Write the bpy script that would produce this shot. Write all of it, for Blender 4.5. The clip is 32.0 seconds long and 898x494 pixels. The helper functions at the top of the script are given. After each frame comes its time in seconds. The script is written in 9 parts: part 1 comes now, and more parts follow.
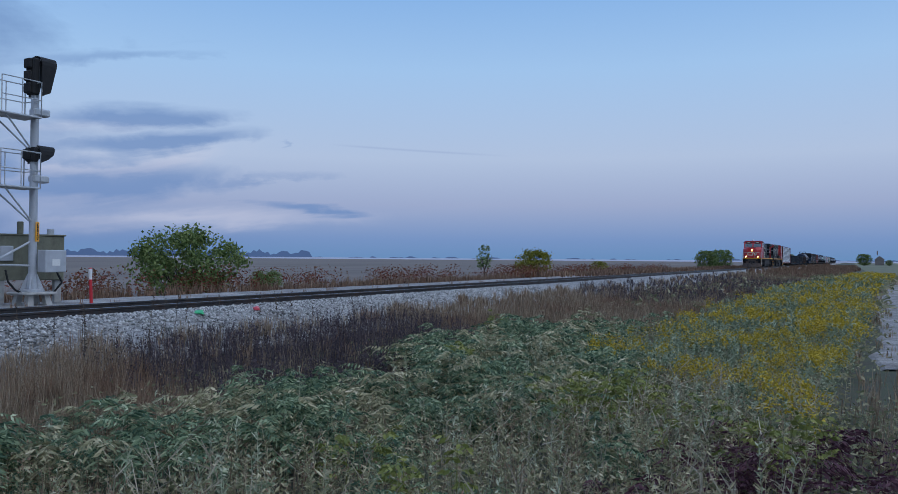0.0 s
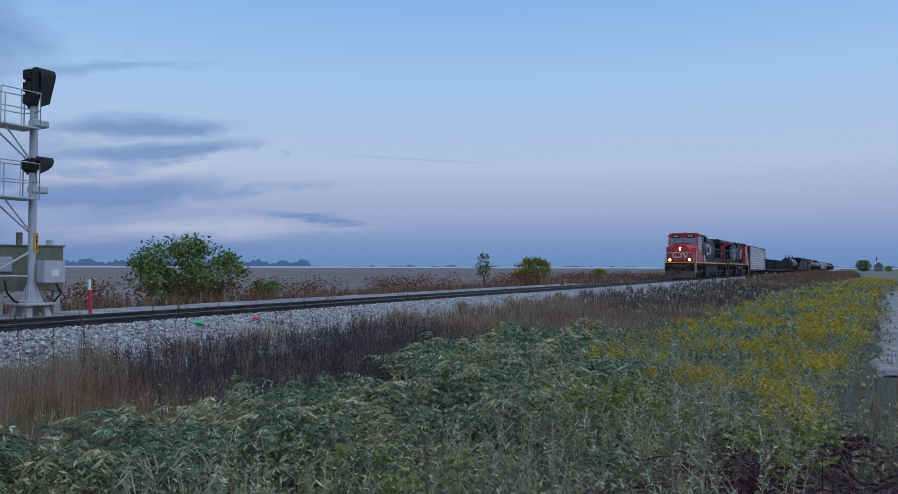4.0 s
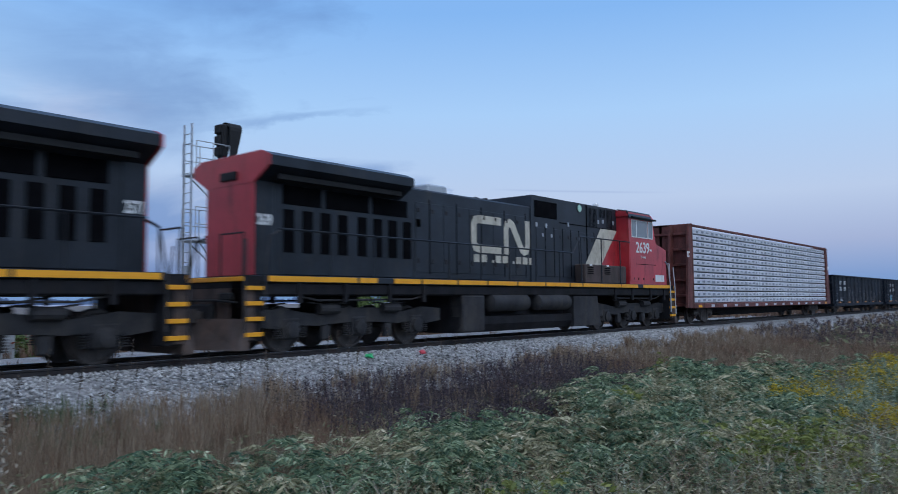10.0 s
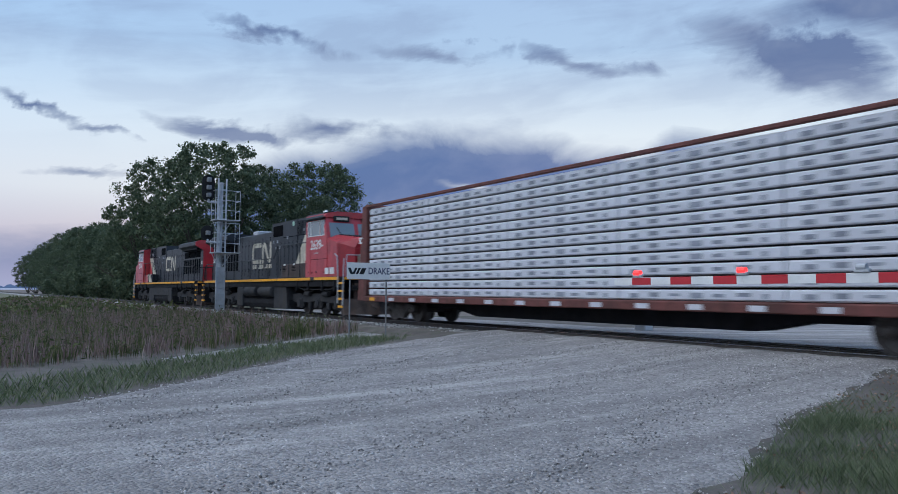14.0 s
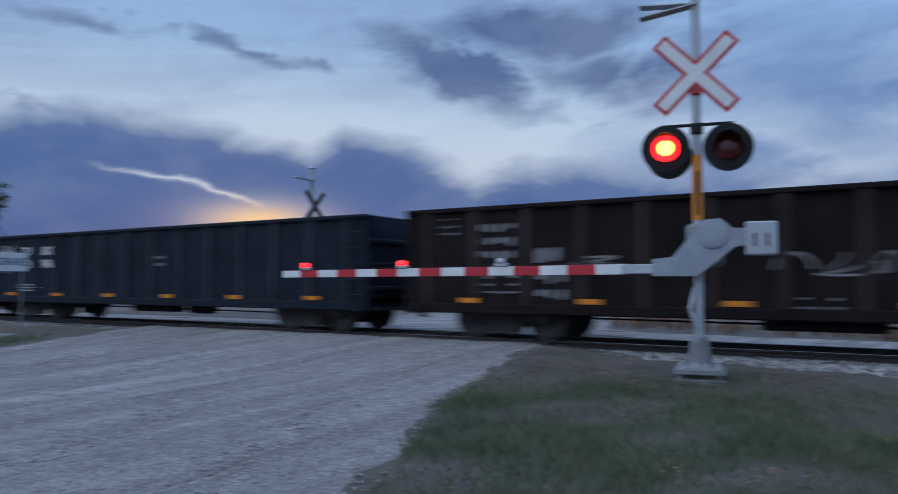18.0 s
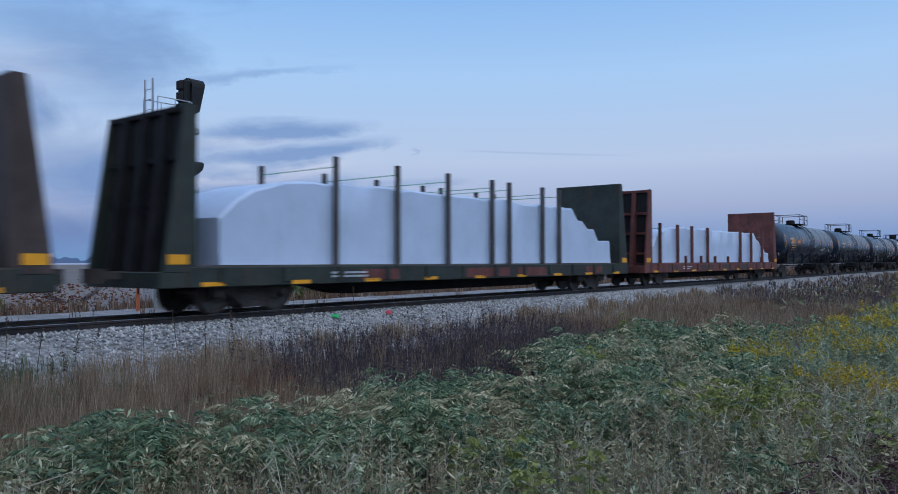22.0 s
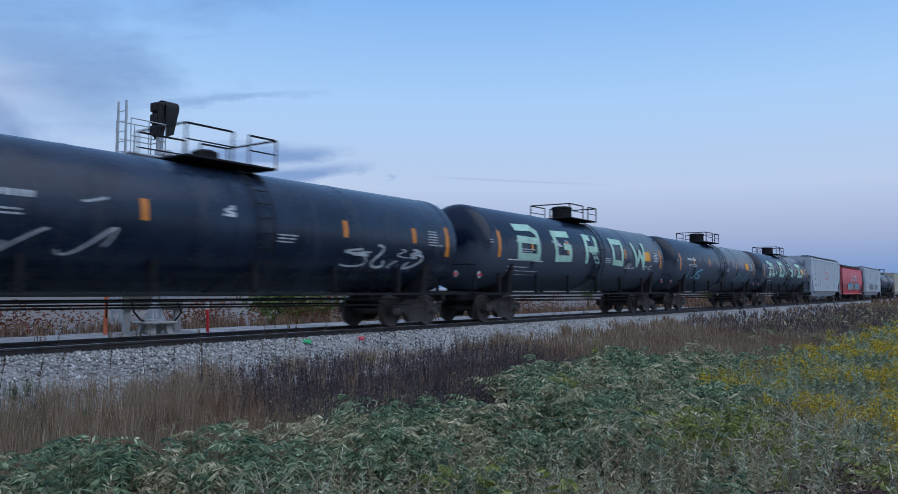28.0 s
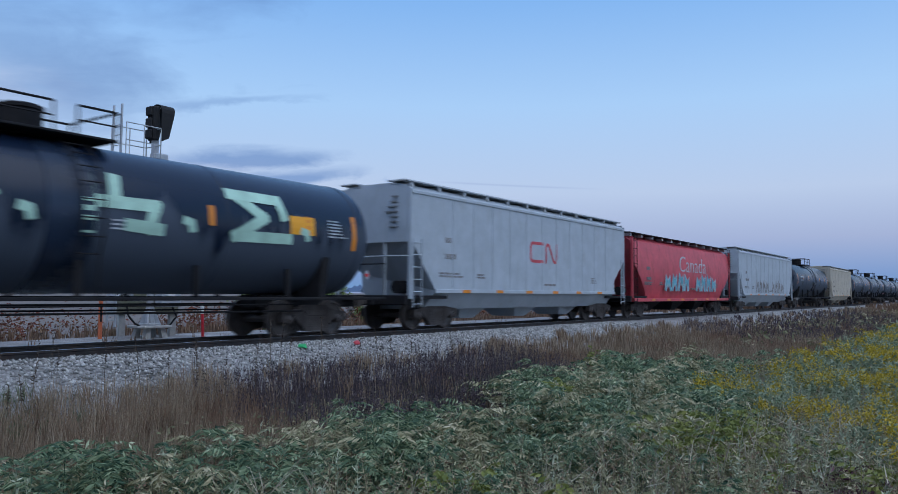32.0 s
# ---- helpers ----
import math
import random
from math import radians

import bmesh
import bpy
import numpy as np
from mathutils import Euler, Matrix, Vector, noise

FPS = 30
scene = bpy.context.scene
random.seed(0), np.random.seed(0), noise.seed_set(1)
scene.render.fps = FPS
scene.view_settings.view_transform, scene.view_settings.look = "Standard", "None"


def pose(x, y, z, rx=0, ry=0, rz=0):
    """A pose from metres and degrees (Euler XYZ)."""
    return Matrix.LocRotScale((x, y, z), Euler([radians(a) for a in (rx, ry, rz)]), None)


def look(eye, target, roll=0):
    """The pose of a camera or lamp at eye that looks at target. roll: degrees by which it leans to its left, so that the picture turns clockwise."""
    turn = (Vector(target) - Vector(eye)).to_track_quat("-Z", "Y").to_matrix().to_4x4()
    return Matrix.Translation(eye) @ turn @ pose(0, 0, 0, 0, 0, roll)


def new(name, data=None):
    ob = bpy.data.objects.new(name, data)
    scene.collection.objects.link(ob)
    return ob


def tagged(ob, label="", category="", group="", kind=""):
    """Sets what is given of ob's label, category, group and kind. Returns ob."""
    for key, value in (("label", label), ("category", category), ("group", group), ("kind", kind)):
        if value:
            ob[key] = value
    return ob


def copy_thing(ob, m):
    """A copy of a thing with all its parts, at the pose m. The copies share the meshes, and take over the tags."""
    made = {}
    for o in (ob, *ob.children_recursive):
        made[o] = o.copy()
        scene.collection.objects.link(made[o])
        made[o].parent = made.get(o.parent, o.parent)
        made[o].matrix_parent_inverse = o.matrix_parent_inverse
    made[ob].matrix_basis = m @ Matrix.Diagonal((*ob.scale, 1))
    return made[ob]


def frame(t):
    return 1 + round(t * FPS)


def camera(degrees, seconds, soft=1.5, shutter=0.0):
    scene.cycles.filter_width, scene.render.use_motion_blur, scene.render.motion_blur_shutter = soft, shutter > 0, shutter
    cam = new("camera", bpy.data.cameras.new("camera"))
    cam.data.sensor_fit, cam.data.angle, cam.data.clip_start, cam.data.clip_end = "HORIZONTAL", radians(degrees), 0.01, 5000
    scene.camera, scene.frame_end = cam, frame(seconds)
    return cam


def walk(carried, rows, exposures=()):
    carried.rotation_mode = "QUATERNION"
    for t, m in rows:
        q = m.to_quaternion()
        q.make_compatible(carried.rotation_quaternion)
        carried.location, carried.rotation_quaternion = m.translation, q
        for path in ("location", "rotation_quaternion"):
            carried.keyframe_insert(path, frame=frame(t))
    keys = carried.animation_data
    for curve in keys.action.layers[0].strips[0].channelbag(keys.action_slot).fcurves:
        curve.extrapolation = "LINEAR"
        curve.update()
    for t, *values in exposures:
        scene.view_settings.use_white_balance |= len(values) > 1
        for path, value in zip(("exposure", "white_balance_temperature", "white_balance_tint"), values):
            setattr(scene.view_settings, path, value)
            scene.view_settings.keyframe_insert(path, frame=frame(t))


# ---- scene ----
# Level crossing at dusk: x runs along the track, y across it, z = 0 is the top of the rails.
EYE = (0.0, 0.0, 1.12)
CENTRE = 15.1          # y of the track's centre line
END = 32.0


def shot(yaw, pitch, roll):
    return pose(*EYE, 90 + pitch, 0, yaw) @ pose(0, 0, 0, 0, 0, -roll)


PATH = [
    (0, -62.16, 0.90, -0.45), (0.5, -62.22, 0.62, -0.42), (1, -62.31, 0.45, -0.39), (1.5, -62.34, 0.49, -0.39),
    (2, -62.35, 0.64, -0.34), (2.5, -62.34, 0.91, -0.29), (3, -62.31, 1.17, -0.24), (3.5, -62.29, 1.38, -0.18),
    (5.5, -61.68, 1.90, -0.06), (6, -61.39, 2.07, -0.11), (6.5, -60.98, 2.31, -0.15), (7, -60.51, 2.59, -0.12),
    (7.5, -59.92, 2.88, -0.08), (8, -59.20, 3.13, 0.01), (8.5, -58.31, 3.40, 0.12), (9, -56.98, 3.65, 0.25),
    (9.5, -54.41, 3.89, 0.39), (10, -50.09, 4.11, 0.55), (10.3, -46.13, 4.15, 0.64), (10.5, -42.34, 4.34, 0.69),
    (10.6, -40.31, 4.27, 0.70), (11, -28.26, 4.20, 0.52), (11.2, -19.86, 4.10, 0.35), (11.5, -3.94, 3.71, 0.06),
    (11.8, 13.87, 3.23, -0.18), (12, 25.61, 3.00, -0.28), (12.4, 44.56, 3.31, -0.34), (13, 56.09, 3.32, -0.45),
    (13.5, 57.27, 3.34, -0.42), (15.5, 56.22, 3.43, -0.16), (16, 55.67, 3.39, -0.23), (16.5, 54.36, 3.30, -0.21),
    (17, 52.19, 3.20, -0.11), (17.5, 46.58, 3.02, -0.01), (18, 32.64, 2.90, -0.12), (18.3, 21.18, 2.80, -0.18),
    (18.6, 8.80, 2.72, -0.34), (19, -8.70, 2.28, -0.57), (19.3, -21.35, 2.16, -0.47), (19.5, -28.85, 2.00, -0.37),
    (19.6, -32.26, 1.92, -0.32), (20, -44.00, 1.36, -0.18), (20.5, -51.02, 1.01, -0.16), (21, -52.30, 0.87, -0.07),
    (21.5, -52.48, 1.00, 0.07), (22, -52.58, 1.17, 0.19), (22.5, -52.63, 1.34, 0.26), (23, -52.72, 1.57, 0.23),
    (23.5, -52.86, 1.93, 0.17), (24, -53.09, 2.35, 0.09), (24.5, -53.36, 2.76, 0.01), (25, -53.59, 3.04, -0.00),
    (25.5, -53.82, 3.20, 0.03), (27.5, -54.39, 3.14, -0.33), (28, -54.52, 3.14, -0.37), (28.5, -54.60, 3.21, -0.38),
    (29, -54.64, 3.29, -0.34), (29.5, -54.67, 3.34, -0.30), (30, -54.69, 3.37, -0.31), (30.5, -54.73, 3.40, -0.35),
    (31, -54.77, 3.41, -0.38), (31.5, -54.84, 3.41, -0.39), (32, -54.84, 3.47, -0.41),
]
cam = camera(60.96, END, soft=0.75, shutter=0.36)
walk(cam, [(t, shot(y, p, r)) for t, y, p, r in PATH],
     exposures=[(0, -0.02, 6500, 10), (3.5, -0.02, 6500, 10), (9.5, 0.08, 6500, 10), (11.0, 0.45, 6500, 10), (11.5, 0.62, 6600, 12), (12.0, 0.88, 6850, 13), (13.0, 0.55, 7250, 9), (13.5, 0.45, 7200, 9), (15.5, 0.0, 6600, 10),
                (17.5, -0.1, 6350, 10), (18.1, -0.08, 6250, 10), (18.6, 0.2, 6500, 10), (19.0, 0.3, 6500, 10), (19.6, 0.22, 6500, 10), (21, 0.1, 6500, 10), (25.5, 0.12, 6500, 10), (27.5, 0.15, 6500, 10), (32, 0.15, 6500, 10)])

# ---- sky and light ----
SUNSET = 47.7          # heading of the afterglow, degrees left of +y
world = bpy.data.worlds.new("dusk_sky")
scene.world = world
world.use_nodes = True


class Nodes:
    """A short way to write node trees."""

    def __init__(self, tree):
        self.t = tree
        self.t.nodes.clear()

    def add(self, kind, ins=None):
        made = self.t.nodes.new(kind)
        for k, v in (ins or {}).items():
            self.put(made, k, v)
        return made

    def put(self, n, k, v):
        s = n.inputs[k]
        if isinstance(v, bpy.types.NodeSocket):
            self.t.links.new(v, s)
        elif isinstance(v, bpy.types.Node):
            self.t.links.new(v.outputs[0], s)
        else:
            s.default_value = v

    def math(self, op, a, b=0.0, clamp=False):
        n = self.add("ShaderNodeMath")
        n.operation, n.use_clamp = op, clamp
        self.put(n, 0, a), self.put(n, 1, b)
        return n.outputs[0]

    def ramp(self, fac, stops, ease="LINEAR"):
        n = self.add("ShaderNodeValToRGB")
        n.color_ramp.interpolation = ease
        e = n.color_ramp.elements
        while len(e) < len(stops):
            e.new(0.5)
        for s, (p, c) in zip(e, stops):
            s.position = p
            s.color = (*c, 1) if len(c) == 3 else c
        self.put(n, 0, fac)
        return n.outputs[0]

    def mix(self, fac, a, b, blend="MIX"):
        n = self.add("ShaderNodeMix")
        n.data_type, n.blend_type = "RGBA", blend
        self.put(n, 0, fac)
        self.put(n, 6, a if not isinstance(a, tuple) else (*a, 1)[:4])
        self.put(n, 7, b if not isinstance(b, tuple) else (*b, 1)[:4])
        return n.outputs[2]

    def noise(self, vec, scale, detail=4, rough=0.55, dist=0.0):
        n = self.add("ShaderNodeTexNoise", {"Scale": scale, "Detail": detail, "Roughness": rough, "Distortion": dist})
        if vec is not None:
            self.put(n, "Vector", vec)
        return n.outputs[0]


def lin(r, g, b):
    """Linear colour from 0..255 display values."""
    return tuple(((v / 255 + 0.055) / 1.055) ** 2.4 if v > 10 else v / 3295 for v in (r, g, b))


n = Nodes(world.node_tree)
tc = n.add("ShaderNodeTexCoord")
sep = n.add("ShaderNodeSeparateXYZ", {0: tc.outputs["Generated"]})
up = sep.outputs[2]
a = radians(SUNSET)
west = n.math("ADD", n.math("MULTIPLY", sep.outputs[0], -math.sin(a)), n.math("MULTIPLY", sep.outputs[1], math.cos(a)))
flat = n.math("SQRT", n.math("MAXIMUM", n.math("SUBTRACT", 1.0, n.math("MULTIPLY", up, up)), 0.0001))
side = n.math("DIVIDE", west, flat)                      # 1 towards the afterglow, -1 away from it
elev = n.math("MAXIMUM", up, 0.0)
east_sky = n.ramp(elev, [(0.0, lin(104, 142, 188)), (0.025, lin(118, 148, 196)), (0.07, lin(155, 170, 205)), (0.13, lin(176, 194, 223)),
                         (0.24, lin(160, 196, 236)), (0.36, lin(126, 174, 230)), (0.6, lin(124, 166, 226)), (1.0, lin(150, 182, 232))])
west_sky = n.ramp(elev, [(0.0, lin(150, 150, 186)), (0.06, lin(186, 180, 196)), (0.12, lin(204, 212, 224)), (0.20, lin(196, 212, 230)),
                         (0.30, lin(154, 184, 220)), (0.6, lin(124, 158, 212)), (1.0, lin(150, 182, 232))])
sky = n.mix(n.math("MULTIPLY", n.math("ADD", side, -0.33), 1.5, True), east_sky, west_sky)
# heading (left of +y) and height over the horizon in degrees
head = n.math("MULTIPLY", n.math("ARCTAN2", n.math("MULTIPLY", sep.outputs[0], -1.0), sep.outputs[1]), 57.2958)
tilt = n.math("MULTIPLY", n.math("ARCSINE", elev), 57.2958)


def drift(sx, sy, z, scale, detail, rough, slant=0.0):
    """Cloud noise that follows the dome."""
    v = n.add("ShaderNodeCombineXYZ", {0: n.math("MULTIPLY", head, sx), 1: n.math("ADD", n.math("MULTIPLY", tilt, sy), n.math("MULTIPLY", head, slant)), 2: z})
    return n.noise(v.outputs[0], scale, detail, rough, 0.4)


def step(v, *stops):
    return n.ramp(v, [(p, (c, c, c)) for p, c in stops], "EASE")


def near(v, c, w):
    q = n.math("DIVIDE", n.math("SUBTRACT", v, c), w)
    return n.math("EXPONENT", n.math("MULTIPLY", n.math("MULTIPLY", q, q), -1.0))


def over(v, a, b):
    """0 below a, 1 above b."""
    return n.math("DIVIDE", n.math("SUBTRACT", v, a), b - a, True)


puff = drift(0.1, 0.17, 1.7, 1.5, 7, 0.58)
puff2 = drift(0.085, 0.15, 6.3, 1.5, 6, 0.55, 0.015)
streak = drift(0.045, 0.27, 3.1, 1.7, 7, 0.58, 0.03)
# afterglow: a warm break in the bank and a thin slanting gap beside it
warm = n.math("MULTIPLY", near(head, 46.5, 4.6), near(tilt, 4.6, 1.5))
slit_e = n.math("ADD", 6.1, n.math("MULTIPLY", n.math("SUBTRACT", head, 47.0), 0.19))
slit = n.math("MULTIPLY", near(n.math("ADD", n.math("SUBTRACT", tilt, slit_e), n.math("MULTIPLY", n.math("SUBTRACT", puff, 0.5), 3.0)), 0.0, 0.26), n.math("MULTIPLY", over(head, 46.0, 48.5), over(head, 58.5, 54.0)))
wide_warm = n.math("MULTIPLY", near(head, 50.0, 24.0), near(tilt, 2.6, 2.4))
sky = n.mix(n.math("MULTIPLY", wide_warm, 0.35), sky, lin(216, 172, 172))
sky = n.mix(n.math("MULTIPLY", warm, 0.9), sky, lin(255, 208, 150))
# every cloud is a soft slanted patch in heading and height, frayed by noise
head_w = n.math("ADD", head, n.math("MULTIPLY", n.math("SUBTRACT", puff, 0.5), 16.0))
tilt_w = n.math("ADD", tilt, n.math("MULTIPLY", n.math("SUBTRACT", puff2, 0.5), 5.0))
tilt_s = n.math("ADD", tilt, n.math("MULTIPLY", n.math("SUBTRACT", streak, 0.5), 2.6))


def clouds(rows, up_):
    """The sum of patches (heading, height, half length, half thickness, slant, weight)."""
    total = None
    for h, t, lh, lt, slant, w in rows:
        dh = n.math("SUBTRACT", head_w, h)
        q = n.math("DIVIDE", dh, lh)
        r = n.math("DIVIDE", n.math("SUBTRACT", n.math("SUBTRACT", up_, t), n.math("MULTIPLY", dh, slant)), lt)
        one = n.math("MULTIPLY", n.math("EXPONENT", n.math("MULTIPLY", n.math("ADD", n.math("MULTIPLY", q, q), n.math("MULTIPLY", r, r)), -1.0)), w)
        total = one if total is None else n.math("MAXIMUM", total, one)
    return total


frayed = n.math("MULTIPLY", n.math("SUBTRACT", n.math("ADD", n.math("MULTIPLY", puff, 0.5), n.math("MULTIPLY", streak, 0.5)), 0.5), 1.5)
# thin slanting streaks in the north-east, which die out to the east
ne = clouds([(-38.5, 13.4, 6.5, 0.6, -0.16, 0.62), (-39.0, 9.5, 7.0, 0.75, -0.12, 0.95), (-40.0, 7.8, 8.0, 0.85, -0.13, 1.0), (-38.0, 4.9, 9.0, 1.3, -0.10, 1.0), (-51.0, 3.5, 4.5, 0.28, 0.04, 0.9),
             (-47.0, 5.4, 5.0, 0.4, -0.15, 0.6), (-29.0, 6.0, 8.0, 2.6, -0.1, 1.0), (-51.0, 8.2, 0.9, 0.25, 0.0, 0.5)], tilt_s)
ne = over(n.math("ADD", ne, n.math("MULTIPLY", frayed, 0.6)), 0.18, 0.85)
# broad blurred patches in the north
north = clouds([(-27.0, 15.0, 10.0, 6.0, 0.1, 0.62), (-20.0, 10.0, 9.0, 3.5, 0.1, 0.7), (-9.0, 15.5, 9.0, 3.0, -0.1, 0.8), (-6.0, 7.5, 13.0, 2.6, 0.0, 0.9), (5.0, 13.0, 10.0, 4.5, 0.2, 0.95), (14.0, 9.0, 9.0, 3.0, 0.1, 0.9), (0.0, 22.0, 16.0, 3.0, 0.0, 0.7), (-33.0, 21.0, 9.0, 2.5, 0.1, 0.5)], tilt_w)
north = over(n.math("ADD", north, n.math("MULTIPLY", frayed, 0.8)), 0.15, 0.95)
# dark drifts high in the west
high = clouds([(32.5, 16.0, 7.5, 2.0, 0.40, 1.0), (25.0, 18.6, 10.0, 2.0, 0.0, 1.0), (20.0, 15.0, 7.0, 1.8, 0.1, 0.85), (47.5, 16.8, 5.0, 0.7, 0.22, 0.75), (58.0, 17.8, 5.5, 0.7, 0.1, 0.75), (70.0, 18.2, 4.5, 0.55, 0.13, 0.8), (85.5, 11.4, 3.0, 0.5, 0.3, 0.9), (74.0, 11.6, 6.0, 0.7, 0.12, 0.95), (82.0, 8.3, 4.0, 0.4, 0.0, 0.7), (66.0, 11.6, 6.0, 0.9, 0.0, 0.8)], tilt_w)
high = over(n.math("ADD", high, n.math("MULTIPLY", frayed, 0.75)), 0.2, 0.8)
# the low bank under the afterglow
across = n.math("DIVIDE", n.math("ADD", head, 60.0), 160.0)
edge = n.ramp(across, [((p + 60) / 160, (q / 20, q / 20, q / 20)) for p, q in ((-58, 0.0), (-46, 0.8), (-36, 1.6), (-20, 3.0), (-4, 5.2), (9.5, 7.1), (17, 7.8), (27.6, 8.6), (30.7, 7.7), (36, 9.9), (40.6, 10.9), (43.1, 9.5), (46, 10.2), (52, 11.7), (62, 11.7), (70, 9.0), (78, 4.2), (96, 1.5))])
depth = n.math("SUBTRACT", n.math("ADD", n.math("MULTIPLY", edge, 20.0), n.math("MULTIPLY", n.math("SUBTRACT", puff, 0.5), 3.6)), n.math("SUBTRACT", tilt, 0.5))
low = n.math("MULTIPLY", over(depth, -0.7, 1.5), over(tilt, 0.4, 3.2))
low = n.math("MULTIPLY", low, n.math("SUBTRACT", 1.0, n.math("ADD", n.math("MULTIPLY", warm, 1.05), n.math("MULTIPLY", slit, 0.8)), True))
low = n.math("MULTIPLY", low, over(head, -58.0, -20.0))
# a thin uneven veil over the western half
veil = n.math("MULTIPLY", n.math("MULTIPLY", over(head, -12.0, 14.0), over(tilt, 9.0, 17.0)), over(n.math("ADD", n.math("MULTIPLY", streak, 0.55), n.math("MULTIPLY", puff2, 0.45)), 0.44, 0.58))
sky = n.mix(n.math("MULTIPLY", veil, 0.36), sky, lin(118, 138, 178))
# pale breaks between the streaks
gaps = clouds([(-38.0, 6.0, 6.0, 0.55, -0.2, 0.9), (-43.0, 2.5, 10.0, 0.5, -0.05, 0.8), (-22.0, 13.0, 4.0, 1.6, 0.1, 0.6), (-35.0, 8.6, 6.0, 0.4, -0.12, 0.5)], tilt_s)
sky = n.mix(n.math("MULTIPLY", gaps, 0.62), sky, lin(208, 210, 228))
sky = n.mix(n.math("MULTIPLY", north, 0.8), sky, lin(92, 124, 178))
sky = n.mix(n.math("MULTIPLY", ne, 0.78), sky, lin(106, 140, 192))
line = n.math("MULTIPLY", near(n.math("SUBTRACT", tilt, n.math("ADD", 8.1, n.math("MULTIPLY", n.math("ADD", head, 59.0), 0.05))), 0.0, 0.07), n.math("MULTIPLY", over(head, -53.0, -56.0), over(head, -67.0, -62.0)))
sky = n.mix(n.math("MULTIPLY", line, 0.35), sky, lin(140, 160, 200))
body = n.mix(over(depth, 0.0, 2.4), lin(100, 122, 164), lin(64, 97, 152))
body = n.mix(n.math("MULTIPLY", over(puff2, 0.45, 0.62), 0.5), body, lin(98, 120, 166))
body = n.mix(over(head, 30.0, -10.0), body, lin(78, 106, 160))
sky = n.mix(n.math("MULTIPLY", low, 0.95), sky, body)
sky = n.mix(n.math("MULTIPLY", high, 0.9), sky, n.mix(over(puff2, 0.4, 0.6), lin(78, 100, 146), lin(104, 122, 160)))
air = n.add("ShaderNodeTexSky")
air.sky_type, air.sun_disc, air.sun_elevation, air.sun_rotation = "NISHITA", False, radians(1.0), radians(-SUNSET)
air_bg = n.add("ShaderNodeBackground", {"Color": air.outputs[0], "Strength": 0.003})
bg = n.add("ShaderNodeBackground", {"Color": sky, "Strength": 1.0})
both = n.add("ShaderNodeAddShader", {0: bg.outputs[0], 1: air_bg.outputs[0]})
n.add("ShaderNodeOutputWorld", {"Surface": both.outputs[0]})

sun = new("sun", bpy.data.lights.new("sun", "SUN"))
sun.data.energy, sun.data.angle, sun.data.color = 1.35, radians(80), (0.93, 0.96, 1.0)
sun.matrix_world = look((0, 0, 60), (10, 40, 0))

# ---- materials ----


